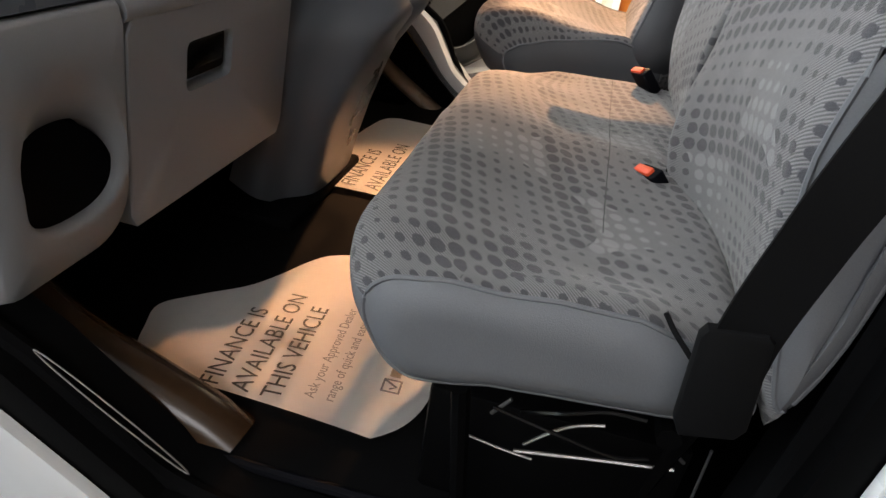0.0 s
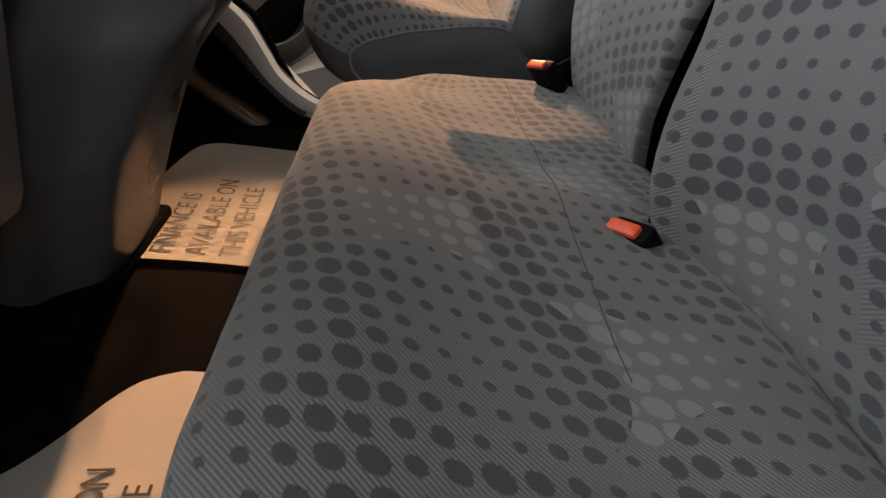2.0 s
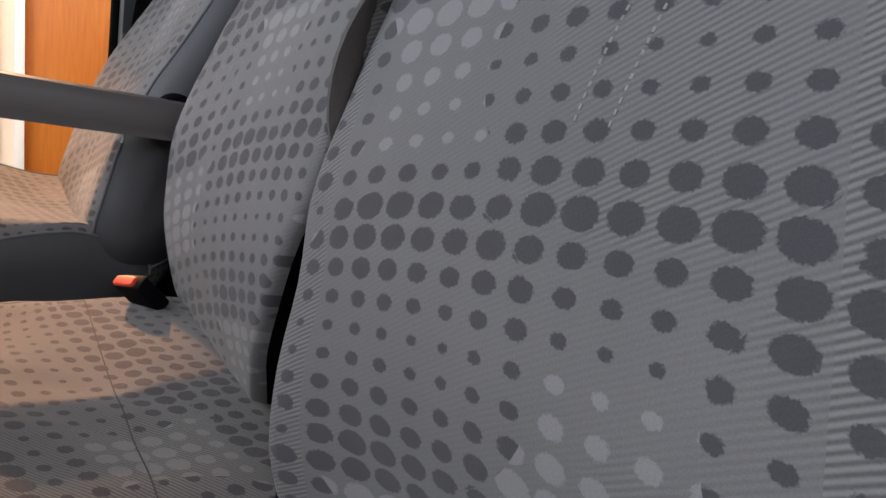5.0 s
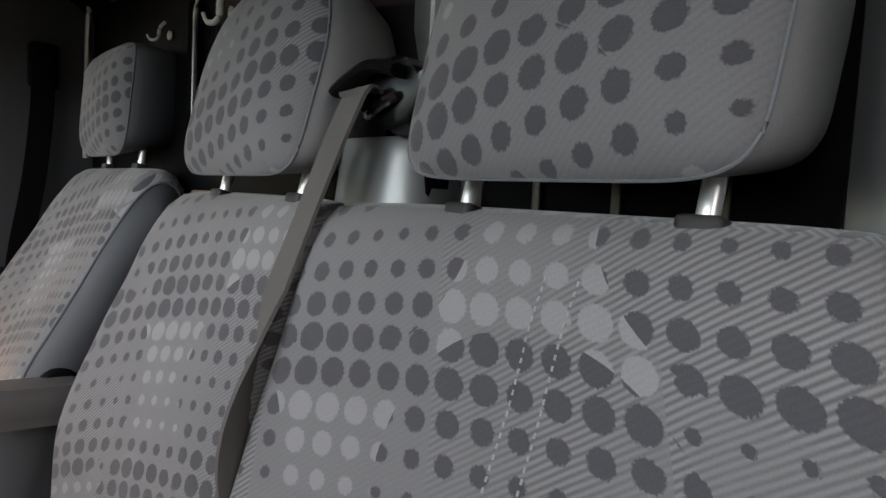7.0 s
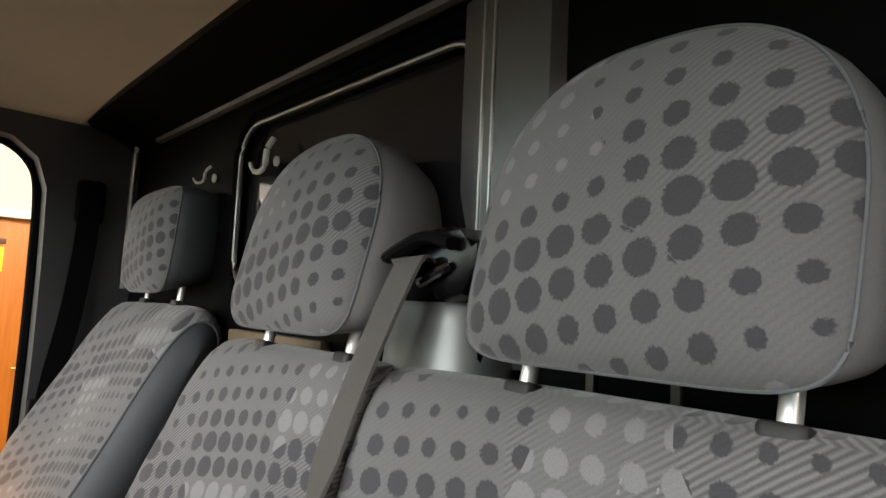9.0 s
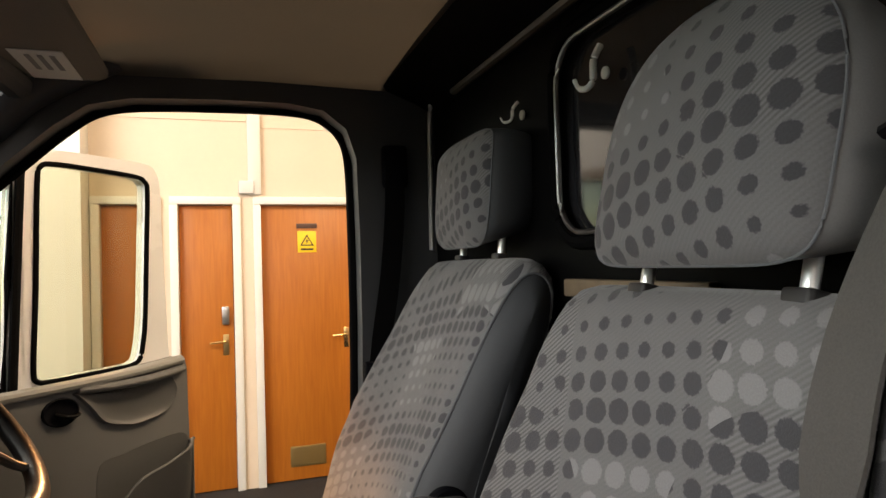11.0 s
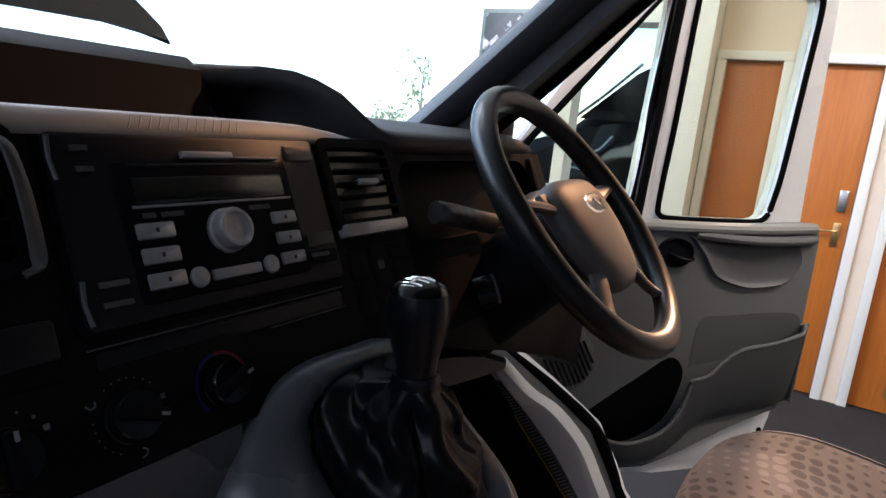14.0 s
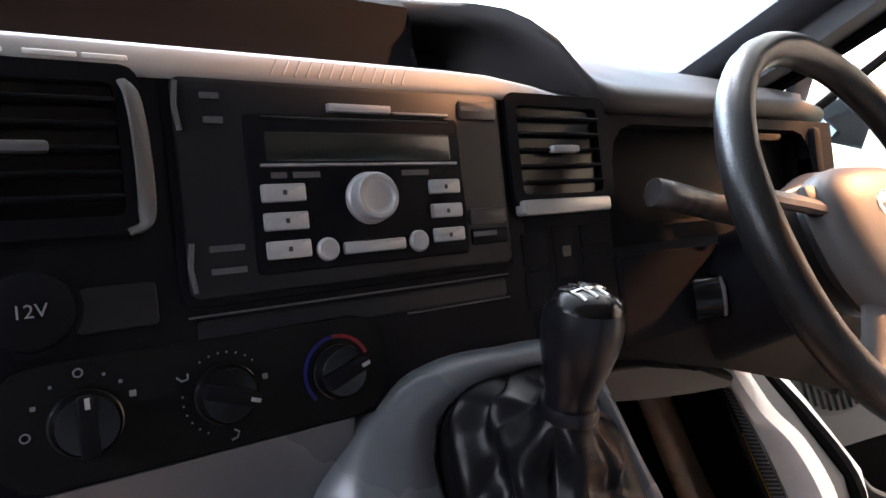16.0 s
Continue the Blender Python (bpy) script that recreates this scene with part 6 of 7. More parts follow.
    tube(bm, smooth_path([DD @ V(0.03, -0.022, 1.335), DD @ V(0.45, -0.028, 1.342), DD @ V(0.70, -0.030, 1.352), DD @ V(0.885, -0.022, 1.366)], 6), 0.017, 10, 0.014)
    part("sill_roll", bm, DOOR_TRIM_LIGHT, c, "pale grey rolled window sill")
    # almond-shaped grab with a dished recess
    def around(name, pts, rings, mat, label=""):
        """A closed outline on the door, lofted through (scale, depth) steps."""
        pts = [(p.x, p.z) for p in smooth_path([V(s, 0, z) for s, z in pts + pts[:1]], 4)[:-1]]
        cs, cz = sum(p[0] for p in pts) / len(pts), sum(p[1] for p in pts) / len(pts)
        bm = bmesh.new()
        ring_loft(bm, [[DD @ V(cs + (s - cs) * k, d, cz + (z - cz) * k) for s, z in pts] for k, d in rings])
        return part(name, bm, mat, c, label)

    almond = [(0.573, 1.321), (0.595, 1.298), (0.613, 1.277), (0.632, 1.250), (0.654, 1.231), (0.70, 1.217), (0.742, 1.213), (0.814, 1.226), (0.845, 1.255), (0.857, 1.284), (0.850, 1.310), (0.835, 1.322), (0.78, 1.318), (0.729, 1.314), (0.645, 1.312), (0.60, 1.319)]
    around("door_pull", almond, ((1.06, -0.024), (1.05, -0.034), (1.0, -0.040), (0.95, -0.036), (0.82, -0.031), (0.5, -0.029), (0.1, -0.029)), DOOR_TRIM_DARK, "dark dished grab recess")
    bm = bmesh.new()
    tube(bm, smooth_path([DD @ V(0.58, -0.030, 1.330), DD @ V(0.66, -0.044, 1.328), DD @ V(0.75, -0.050, 1.330), DD @ V(0.83, -0.044, 1.336), DD @ V(0.885, -0.028, 1.340)], 6), 0.014, 10, 0.011)
    part("grab_roll", bm, DOOR_TRIM, c, "rounded grey grab edge")
    oval = [(0.535 + 0.045 * math.cos(a), 1.283 + 0.036 * math.sin(a)) for a in (2 * math.pi * k / 14 for k in range(14))]
    hb = around("handle_bezel", oval, ((1.0, -0.026), (1.0, -0.035), (0.93, -0.037), (0.86, -0.033), (0.6, -0.029), (0.1, -0.029)), DARK_PLASTIC)
    bm = bmesh.new()
    tube(bm, smooth_path([DD @ V(0.520, -0.034, 1.282), DD @ V(0.540, -0.042, 1.274), DD @ V(0.562, -0.044, 1.270), DD @ V(0.574, -0.038, 1.272)], 5), 0.009, 10, 0.006)
    part("release_handle", bm, BLACK_GLOSS, hb, "black release lever")
    # thin dark plates that put the shade inside the two bins into colour
    around("bin_shade", [(0.363, 0.855), (0.42, 0.905), (0.49, 0.960), (0.567, 1.020), (0.605, 1.00), (0.61, 0.95), (0.58, 0.86), (0.50, 0.80), (0.43, 0.80)], ((1.0, -0.0270), (1.0, -0.0292), (0.5, -0.0292), (0.1, -0.0292)), BLACK_STEEL, "thin black plate for the shade inside the lower bin")
    around("bin_shade", [(0.622, 1.00), (0.632, 1.118), (0.70, 1.136), (0.80, 1.150), (0.885, 1.150), (0.89, 1.10), (0.80, 1.05), (0.70, 1.02)], ((1.0, -0.0270), (1.0, -0.0290), (0.5, -0.0290), (0.1, -0.0290)), DOOR_TRIM_DARK, "thin dark plate for the shade inside the upper bin")
    # one swept front for both bins
    crest = smooth_path([V(s, 0, z) for s, z in ((0.372, 0.862), (0.40, 0.835), (0.429, 0.822), (0.465, 0.818), (0.499, 0.825), (0.54, 0.845), (0.565, 0.868), (0.585, 0.905), (0.597, 0.947), (0.604, 0.985), (0.623, 0.992), (0.647, 1.004), (0.678, 1.042), (0.723, 1.073), (0.797, 1.091), (0.881, 1.124), (0.905, 1.132))], 5)
    foot = [(0.37, 0.83), (0.40, 0.778), (0.435, 0.752), (0.465, 0.736), (0.496, 0.731), (0.55, 0.742), (0.60, 0.767), (0.623, 0.790), (0.645, 0.826), (0.665, 0.848), (0.70, 0.861), (0.763, 0.876), (0.862, 0.902), (0.905, 0.925)]
    bm = bmesh.new()
    rows = []
    for p in crest:
        low = float(np.interp(p.x, [f[0] for f in foot], [f[1] for f in foot]))
        out = min(1.0, max(0.05, (p.x - 0.366) / 0.05)) * min(1.0, max(0.35, (0.915 - p.x) / 0.05))
        row = []
        for k in range(9):
            q = k / 8
            row.append(DD @ V(p.x, -0.029 - 0.058 * out * math.cos(q * math.pi / 2) ** 0.6, p.z + (low - p.z) * q))
        rows.append(row)
    skin(bm, rows)
    bmesh.ops.solidify(bm, geom=bm.faces[:], thickness=0.004)
    front = part("bin_front", bm, DOOR_TRIM, c, "grey curved bin front")
    bm = bmesh.new()
    tube(bm, [row[0] for row in rows], 0.0052, 8)
    part("bin_rim", bm, DOOR_TRIM, front)
    bm = bmesh.new()
    box(bm, (0.899, -0.050, 0.925), (0.906, -0.02, 1.128), 0.003, 1, DD)
    part("bin_end", bm, DOOR_TRIM, c)
    # speaker grille
    bm = bmesh.new()
    prism(bm, [(0.312 + 0.066 * math.cos(a), 1.000 + 0.078 * math.sin(a)) for a in (2 * math.pi * k / 32 for k in range(32))], -0.034, -0.027, "y", DD, 0.002)
    sp = part("speaker_cover", bm, DOOR_TRIM_DARK, c, "ribbed speaker grille")
    for k in range(10):
        ds = -0.052 + k * 0.0116
        hgt = 0.064 * math.sqrt(max(0.12, 1 - (ds / 0.060) ** 2))
        bm = bmesh.new()
        box(bm, (ds - 0.0032, -0.0365, -hgt), (ds + 0.0032, -0.0325, hgt), 0.001, 1, DD @ pose(0.312, 0, 1.0, 0, -30, 0))
        part("grille_slot", bm, BLACK_GLOSS, sp)
    # mirror outside the door
    mi = thing("door_mirror", "white-backed door mirror on a black arm", "mirror", at=DD @ V(0.10, 0.16, 1.45))
    bm = bmesh.new()
    mm = DD @ pose(0.07, 0.20, 1.47, 0, 0, -30)
    prism(bm, round_rect(0.17, 0.30, 0.05, 5), -0.045, 0.045, "y", mm, 0.015)
    part("mirror_shell", bm, DARK_PLASTIC, mi)
    bm = bmesh.new()
    prism(bm, round_rect(0.145, 0.27, 0.04, 5), -0.049, -0.0455, "y", mm)
    part("mirror_glass", bm, MIRROR, mi, "mirror glass")
    bm = bmesh.new()
    tube(bm, [DD @ V(0.10, 0.05, 1.40), DD @ V(0.08, 0.18, 1.42)], 0.02, 10, 0.014)
    part("mirror_arm", bm, DARK_PLASTIC, mi)


TINTED = glass_material("tinted_glass", (0.80, 0.80, 0.70))
MIRROR = material("mirror", (0.85, 0.85, 0.85), 0.02, metal=1.0)
DOOR_TRIM = material("door_trim_grey", (0.115, 0.118, 0.120), 0.55, grain=0.12, scale=900, bump=0.25, stain=0.15)
DOOR_TRIM_LIGHT = material("door_sill_grey", (0.24, 0.24, 0.23), 0.5, grain=0.1, scale=900, bump=0.2)
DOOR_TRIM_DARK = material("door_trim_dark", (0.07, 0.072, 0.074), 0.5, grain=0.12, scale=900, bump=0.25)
door()


# ---- belts ----
def ribbon(bm, pts, w, side, th=0.0016):
    """A strap along points, its width along side (one vector, or one a point)."""
    rings = []
    for i, p in enumerate(pts):
        p = Vector(p)
        d = (Vector(pts[min(i + 1, len(pts) - 1)]) - Vector(pts[max(i - 1, 0)])).normalized()
        sd = Vector(side[i] if isinstance(side, list) else side)
        sd = (sd - d * sd.dot(d)).normalized()
        nn = d.cross(sd).normalized()
        rings.append([p + sd * w / 2 + nn * th, p - sd * w / 2 + nn * th, p - sd * w / 2 - nn * th, p + sd * w / 2 - nn * th])
    ring_loft(bm, rings)


def belts():
    t = thing("seat_belt", "grey webbing seat belt on the belt tower between the seats", "seat belt", "seat belts", at=(0.93, -0.36, 1.58))
    bm = bmesh.new()
    rings = []
    for z, k in ((1.50, 1.12), (1.57, 1.10), (1.585, 1.04), (1.60, 0.98), (1.635, 0.92), (1.655, 0.90), (1.658, 0.86), (1.652, 0.80), (1.62, 0.76)):
        rings.append([V(0.935 + 0.045 * k * x, -0.362 + 0.066 * k * y, z) for x, y in [(p[0], p[1]) for p in round_rect(2, 2, 0.7, 4)]])
    ring_loft(bm, rings)
    part("belt_tower", bm, TOWER, t, "silver-grey moulded belt tower")
    bm = bmesh.new()
    # wedge-shaped guide leaning over the tower, with a bracket down into it
    prism(bm, [(-0.340, 1.690), (-0.350, 1.703), (-0.376, 1.719), (-0.412, 1.723), (-0.430, 1.712), (-0.452, 1.708), (-0.452, 1.688), (-0.436, 1.664), (-0.412, 1.658), (-0.410, 1.668), (-0.385, 1.672), (-0.378, 1.683)], 0.882, 0.945, "x", None, 0.006)
    guide = part("belt_guide", bm, BLACK_GLOSS, t, "black angular belt guide")
    bm = bmesh.new()
    tube(bm, smooth_path([V(0.876, -0.346, 1.696), V(0.872, -0.372, 1.704), V(0.872, -0.402, 1.712), V(0.876, -0.430, 1.706)], 5), 0.010, 10, 0.006)
    part("guide_lip", bm, LEATHER, guide, "rounded black lip")
    bm = bmesh.new()
    prism(bm, [(-0.385, 1.56), (-0.425, 1.56), (-0.425, 1.665), (-0.385, 1.67)], 0.915, 0.945, "x", None, 0.004)
    part("guide_bracket", bm, DARK_PLASTIC, guide)
    bm = bmesh.new()
    tube(bm, smooth_path([V(0.880, -0.386, 1.674), V(0.876, -0.400, 1.677), V(0.876, -0.414, 1.683), V(0.880, -0.424, 1.688)], 5), 0.0045, 8)
    part("guide_slot", bm, CHROME_DARK, t, "worn metal slot edge")
    bm = bmesh.new()
    pts = smooth_path([V(0.925, -0.380, 1.680), V(0.880, -0.380, 1.695), V(0.864, -0.378, 1.676), V(0.846, -0.343, 1.58), V(0.806, -0.353, 1.49), V(0.782, -0.368, 1.40), V(0.800, -0.378, 1.31), V(0.845, -0.381, 1.18), V(0.845, -0.383, 1.08)], 6)
    side = [V(0.25, 1, 0.1).lerp(V(1, 0.10, 0), min(1, max(0, (i - 22) / 10))) for i in range(len(pts))]
    ribbon(bm, pts, 0.047, side)
    part("strap", bm, BELT, t, "grey-brown webbing strap")
    bm = bmesh.new()
    ribbon(bm, smooth_path([V(0.845, -0.383, 1.46), V(0.800, -0.386, 1.36), V(0.772, -0.392, 1.25), V(0.755, -0.404, 1.17), V(0.742, -0.425, 1.10), V(0.735, -0.440, 1.06)], 6), 0.030, V(0.8, 0.5, 0))
    part("joint_ribbon", bm, BLACK_BELT, t, "black ribbon down in the joint")
    # driver's belt on the door pillar
    t = thing("seat_belt", "black seat belt with pillar guide beside the driver seat", "seat belt", "seat belts", at=(0.86, 0.79, 1.0))
    bm = bmesh.new()
    box(bm, (0.845, 0.770, 1.80), (0.905, 0.797, 1.90), 0.012)
    part("belt_guide", bm, DARK_PLASTIC, t, "black pillar guide")
    bm = bmesh.new()
    ribbon(bm, smooth_path([V(0.872, 0.772, 1.85), V(0.870, 0.775, 1.75), V(0.855, 0.775, 1.60), V(0.830, 0.772, 1.45), V(0.815, 0.765, 1.30), V(0.810, 0.76, 1.0)], 6), 0.046, V(1, 0.1, 0))
    part("strap", bm, BLACK_BELT, t)
    bm = bmesh.new()
    box(bm, (0.790, 0.757, 1.33), (0.835, 0.782, 1.42), 0.008)
    part("tongue", bm, DARK_PLASTIC, t)
    bm = bmesh.new()
    box(bm, (0.800, 0.762, 1.285), (0.825, 0.768, 1.335), 0.002)
    part("tongue_plate", bm, CHROME, t)
    # passenger's outer belt
    t = thing("seat_belt", "black seat belt running down the outside of the passenger seat", "seat belt", "seat belts", at=(0.78, -0.83, 0.95))
    bm = bmesh.new()
    ribbon(bm, smooth_path([V(0.93, -0.800, 1.72), V(0.86, -0.84, 1.52), V(0.775, -0.895, 1.30), V(0.752, -0.900, 1.20), V(0.744, -0.898, 1.14), V(0.745, -0.892, 1.10)], 6), 0.048, V(1, 0, 0.15))
    part("strap", bm, BLACK_BELT, t)
    bm = bmesh.new()
    prism(bm, [(0.710, 1.130), (0.716, 1.045), (0.724, 1.030), (0.766, 1.040), (0.772, 1.052), (0.762, 1.138), (0.756, 1.144), (0.714, 1.138)], -0.904, -0.890, "y", None, 0.004)
    part("anchor_cover", bm, BLACK_BELT, t)
    bm = bmesh.new()
    ribbon(bm, smooth_path([V(0.690, -0.866, 1.121), V(0.700, -0.872, 1.109), V(0.712, -0.878, 1.098), V(0.724, -0.886, 1.088)], 5), 0.004, V(0.5, 0, 0.6))
    part("keeper_loop", bm, BLACK_BELT, t, "thin black keeper strap")


belts()


# ---- paper floor mats ----
def mat_height(x, y, seed):
    return FLOOR + 0.006 + 0.004 * (1 + noise.noise(V(x * 5, y * 5, seed))) + 0.010 * max(0.0, 0.10 - x) * 3


def paper_mat(x0, x1, y0, y1, seed, place, turn, edge, big=1.0):
    t = thing("paper_floor_mat", "white printed paper floor mat lying in the footwell", "floor mat", "paper floor mats", at=((x0 + x1) / 2, (y0 + y1) / 2, FLOOR))
    bm = bmesh.new()
    n = 36
    rows = []
    soft = smooth_path([V(b, w, 0) for b, w in edge], 6)
    front = [(p.x, p.y) for p in soft]
    for i in range(n + 1):
        row = []
        for j in range(n + 1):
            a, b = i / n, j / n
            c = abs(2 * b - 1) ** 5 * 0.06
            lead = float(np.interp(b, [q for q, _ in front], [w for _, w in front]))
            x = lead + (x1 - c - lead) * a
            y = y0 + (y1 - y0) * b + 0.010 * math.sin(3.0 * a + 0.6) * (1 - b)
            row.append(V(x, y, mat_height(x, y, seed)))
        rows.append(row)
    skin(bm, rows)
    bmesh.ops.solidify(bm, geom=bm.faces[:], thickness=0.0012)
    part("sheet", bm, PAPER, t, "white paper sheet")
    m = pose(place[0], place[1], 0, 0, 0, turn)

    def lay(ob):
        for v in ob.data.vertices:
            v.co.z = mat_height(v.co.x, v.co.y, seed) + 0.0022 + v.co.z * 0.3
    m = m @ Matrix.Diagonal((big, big, 1, 1))
    for k, w in enumerate(("FINANCE IS", "AVAILABLE ON", "THIS VEHICLE")):
        lay(text(w, 0.044, m @ Matrix.Translation((0, -0.048 * k, 0)) @ Matrix.Diagonal((0.86, 1, 1, 1)), INK, t, "heading", "LEFT", 0.0002))
    for k, w in enumerate(("Ask your Approved Dealer", "range of quick and easy")):
        lay(text(w, 0.024, m @ Matrix.Translation((0.015, -0.150 - 0.030 * k, 0)) @ Matrix.Diagonal((0.86, 1, 1, 1)), GREY_INK, t, "small_print", "LEFT", 0.0002))
    bm = bmesh.new()
    holed_plate(bm, round_rect(0.030, 0.030, 0.001, 2, 0.075, -0.262), round_rect(0.024, 0.024, 0.001, 2, 0.075, -0.262), 0, 0.0004, "z", m)
    lay(part("tick_box", bm, TICK_INK, t))
    bm = bmesh.new()
    tube(bm, [m @ V(0.068, -0.260, 0.0004), m @ V(0.074, -0.270, 0.0004), m @ V(0.088, -0.248, 0.0004)], 0.002, 5)
    lay(part("tick", bm, TICK_INK, t))
    bm = bmesh.new()
    box(bm, (0.096, -0.271, 0), (0.150, -0.254, 0.0004), 0, 1, m)
    lay(part("brand_bar", bm, INK, t))


TICK_INK = material("navy_print", (0.012, 0.016, 0.05), 0.6)
paper_mat(-0.02, 0.47, -0.71, -0.27, 1.0, (0.150, -0.698), 94,
          [(0.0, 0.045), (0.10, 0.005), (0.20, -0.012), (0.33, -0.026), (0.45, 0.020), (0.58, 0.078), (0.72, 0.115), (0.86, 0.145), (0.95, 0.175), (1.0, 0.22)])
paper_mat(-0.02, 0.46, 0.0, 0.55, 5.0, (0.088, 0.028), 92,
          [(0.0, 0.06), (0.05, 0.01), (0.15, -0.02), (0.35, -0.03), (0.55, -0.015), (0.8, 0.0), (0.95, 0.02), (1.0, 0.06)], 1.24)


# ---- showroom ----
WOOD = bpy.data.materials.new("orange_varnished_wood")


def wood_material(m):
    m.use_nodes = True
    t = m.node_tree
    b = t.nodes["Principled BSDF"]
    b.inputs["Roughness"].default_value = 0.42
    co = t.nodes.new("ShaderNodeTexCoord")
    mp = t.nodes.new("ShaderNodeMapping")
    mp.inputs["Scale"].default_value = (26, 26, 1.6)
    n1 = t.nodes.new("ShaderNodeTexNoise")
    n1.inputs["Scale"].default_value, n1.inputs["Detail"].default_value, n1.inputs["Distortion"].default_value = 2.2, 8, 0.6
    n2 = t.nodes.new("ShaderNodeTexNoise")
    n2.inputs["Scale"].default_value, n2.inputs["Detail"].default_value = 1.4, 3
    rp = t.nodes.new("ShaderNodeValToRGB")
    rp.color_ramp.elements[0].position, rp.color_ramp.elements[0].color = 0.25, (0.40, 0.115, 0.012, 1)
    rp.color_ramp.elements[1].position, rp.color_ramp.elements[1].color = 0.75, (0.50, 0.160, 0.020, 1)
    t.links.new(co.outputs["Object"], mp.inputs[0])
    t.links.new(mp.outputs[0], n1.inputs["Vector"])
    t.links.new(co.outputs["Object"], n2.inputs["Vector"])
    mx = t.nodes.new("ShaderNodeMath")
    mx.operation = "MULTIPLY_ADD"
    mx.inputs[1].default_value, mx.inputs[2].default_value = 0.4, -0.2
    ad = t.nodes.new("ShaderNodeMath")
    t.links.new(n2.outputs[0], mx.inputs[0])
    t.links.new(mx.outputs[0], ad.inputs[0])
    t.links.new(n1.outputs[0], ad.inputs[1])
    t.links.new(ad.outputs[0], rp.inputs[0])
    t.links.new(rp.outputs[0], b.inputs["Base Color"])


wood_material(WOOD)


def room_door(name, x0, x1, label, handle_right=True, lock=False, sign=False, grille=False):
    t = thing(name, label, "door", "showroom doors", "structure", at=((x0 + x1) / 2, 4.25, GROUND))
    bm = bmesh.new()
    box(bm, (x0 + 0.004, 4.235, GROUND + 0.008), (x1 - 0.004, 4.275, 2.095), 0.003)
    leaf = part("door_leaf", bm, WOOD, t, "orange varnished wood leaf")
    for a, b, z0, z1 in ((x0 - 0.055, x0, GROUND, 2.10), (x1, x1 + 0.055, GROUND, 2.10), (x0 - 0.055, x1 + 0.055, 2.1005, 2.155)):
        bm = bmesh.new()
        box(bm, (a, 4.178, z0), (b, 4.1995, z1), 0.004)
        part("architrave", bm, WHITE_PAINT, t, "white gloss architrave")
    hx = x1 - 0.06 if handle_right else x0 + 0.06
    if name != "door_3":
        bm = bmesh.new()
        box(bm, (hx - 0.02, 4.228, 1.02), (hx + 0.02, 4.2345, 1.17), 0.004)
        plate = part("handle_plate", bm, BRASS, leaf)
        bm = bmesh.new()
        sx = -1 if handle_right else 1
        tube(bm, smooth_path([V(hx, 4.23, 1.12), V(hx, 4.195, 1.12), V(hx + sx * 0.03, 4.188, 1.12), V(hx + sx * 0.11, 4.19, 1.115)], 5), 0.008, 10)
        part("lever", bm, BRASS, plate, "brass lever handle")
    if lock:
        bm = bmesh.new()
        box(bm, (hx - 0.025, 4.205, 1.24), (hx + 0.025, 4.2345, 1.37), 0.008)
        part("key_pad", bm, STEEL, leaf, "metal code lock")
    if sign:
        bm = bmesh.new()
        box(bm, (1.012, 4.2305, 1.745), (1.150, 4.2345, 1.905), 0.001)
        s = part("warning_sign", bm, YELLOW, leaf, "yellow electrical warning sign")
        bm = bmesh.new()
        tri = [(1.081, 1.880), (1.030, 1.795), (1.132, 1.795)]
        holed_plate(bm, tri, [(1.081, 1.864), (1.044, 1.803), (1.118, 1.803)], 4.2290, 4.2304, "y")
        part("warning_triangle", bm, INK, s, "", False)
        bm = bmesh.new()
        prism(bm, [(1.085, 1.853), (1.070, 1.828), (1.080, 1.828), (1.076, 1.808), (1.094, 1.834), (1.083, 1.834)], 4.2290, 4.2304, "y")
        part("lightning_bolt", bm, INK, s, "", False)
        bm = bmesh.new()
        box(bm, (1.035, 4.2290, 1.762), (1.128, 4.2304, 1.775))
        part("print_bar", bm, INK, s)
        bm = bmesh.new()
        box(bm, (1.005, 4.2305, 1.925), (1.158, 4.2345, 1.962), 0.001)
        part("name_plate", bm, BROWN_SIGN, leaf, "small dark plate")
    if grille:
        bm = bmesh.new()
        box(bm, (0.925, 4.228, 0.165), (1.185, 4.2345, 0.315), 0.003)
        g = part("vent_grille", bm, BRASS_DULL, leaf, "dull brass ventilation grille")
        for k in range(9):
            bm = bmesh.new()
            box(bm, (0.940, 4.224, 0.180 + k * 0.0145), (1.170, 4.2285, 0.1855 + k * 0.0145))
            part("slat", bm, BRASS_DULL, g)


BROWN_SIGN = material("dark_sign", (0.10, 0.045, 0.03), 0.5)
BRASS_DULL = material("dull_brass", (0.32, 0.22, 0.09), 0.5, metal=0.7, grain=0.2)
room_door("door_1", 0.19, 0.554, "narrow orange wood door with code lock", True, True)
room_door("door_2", 0.75, 1.42, "orange wood door with yellow warning sign and vent", True, False, True, True)
room_door("door_3", -0.30, 0.03, "narrow orange wood door in white frame", True)


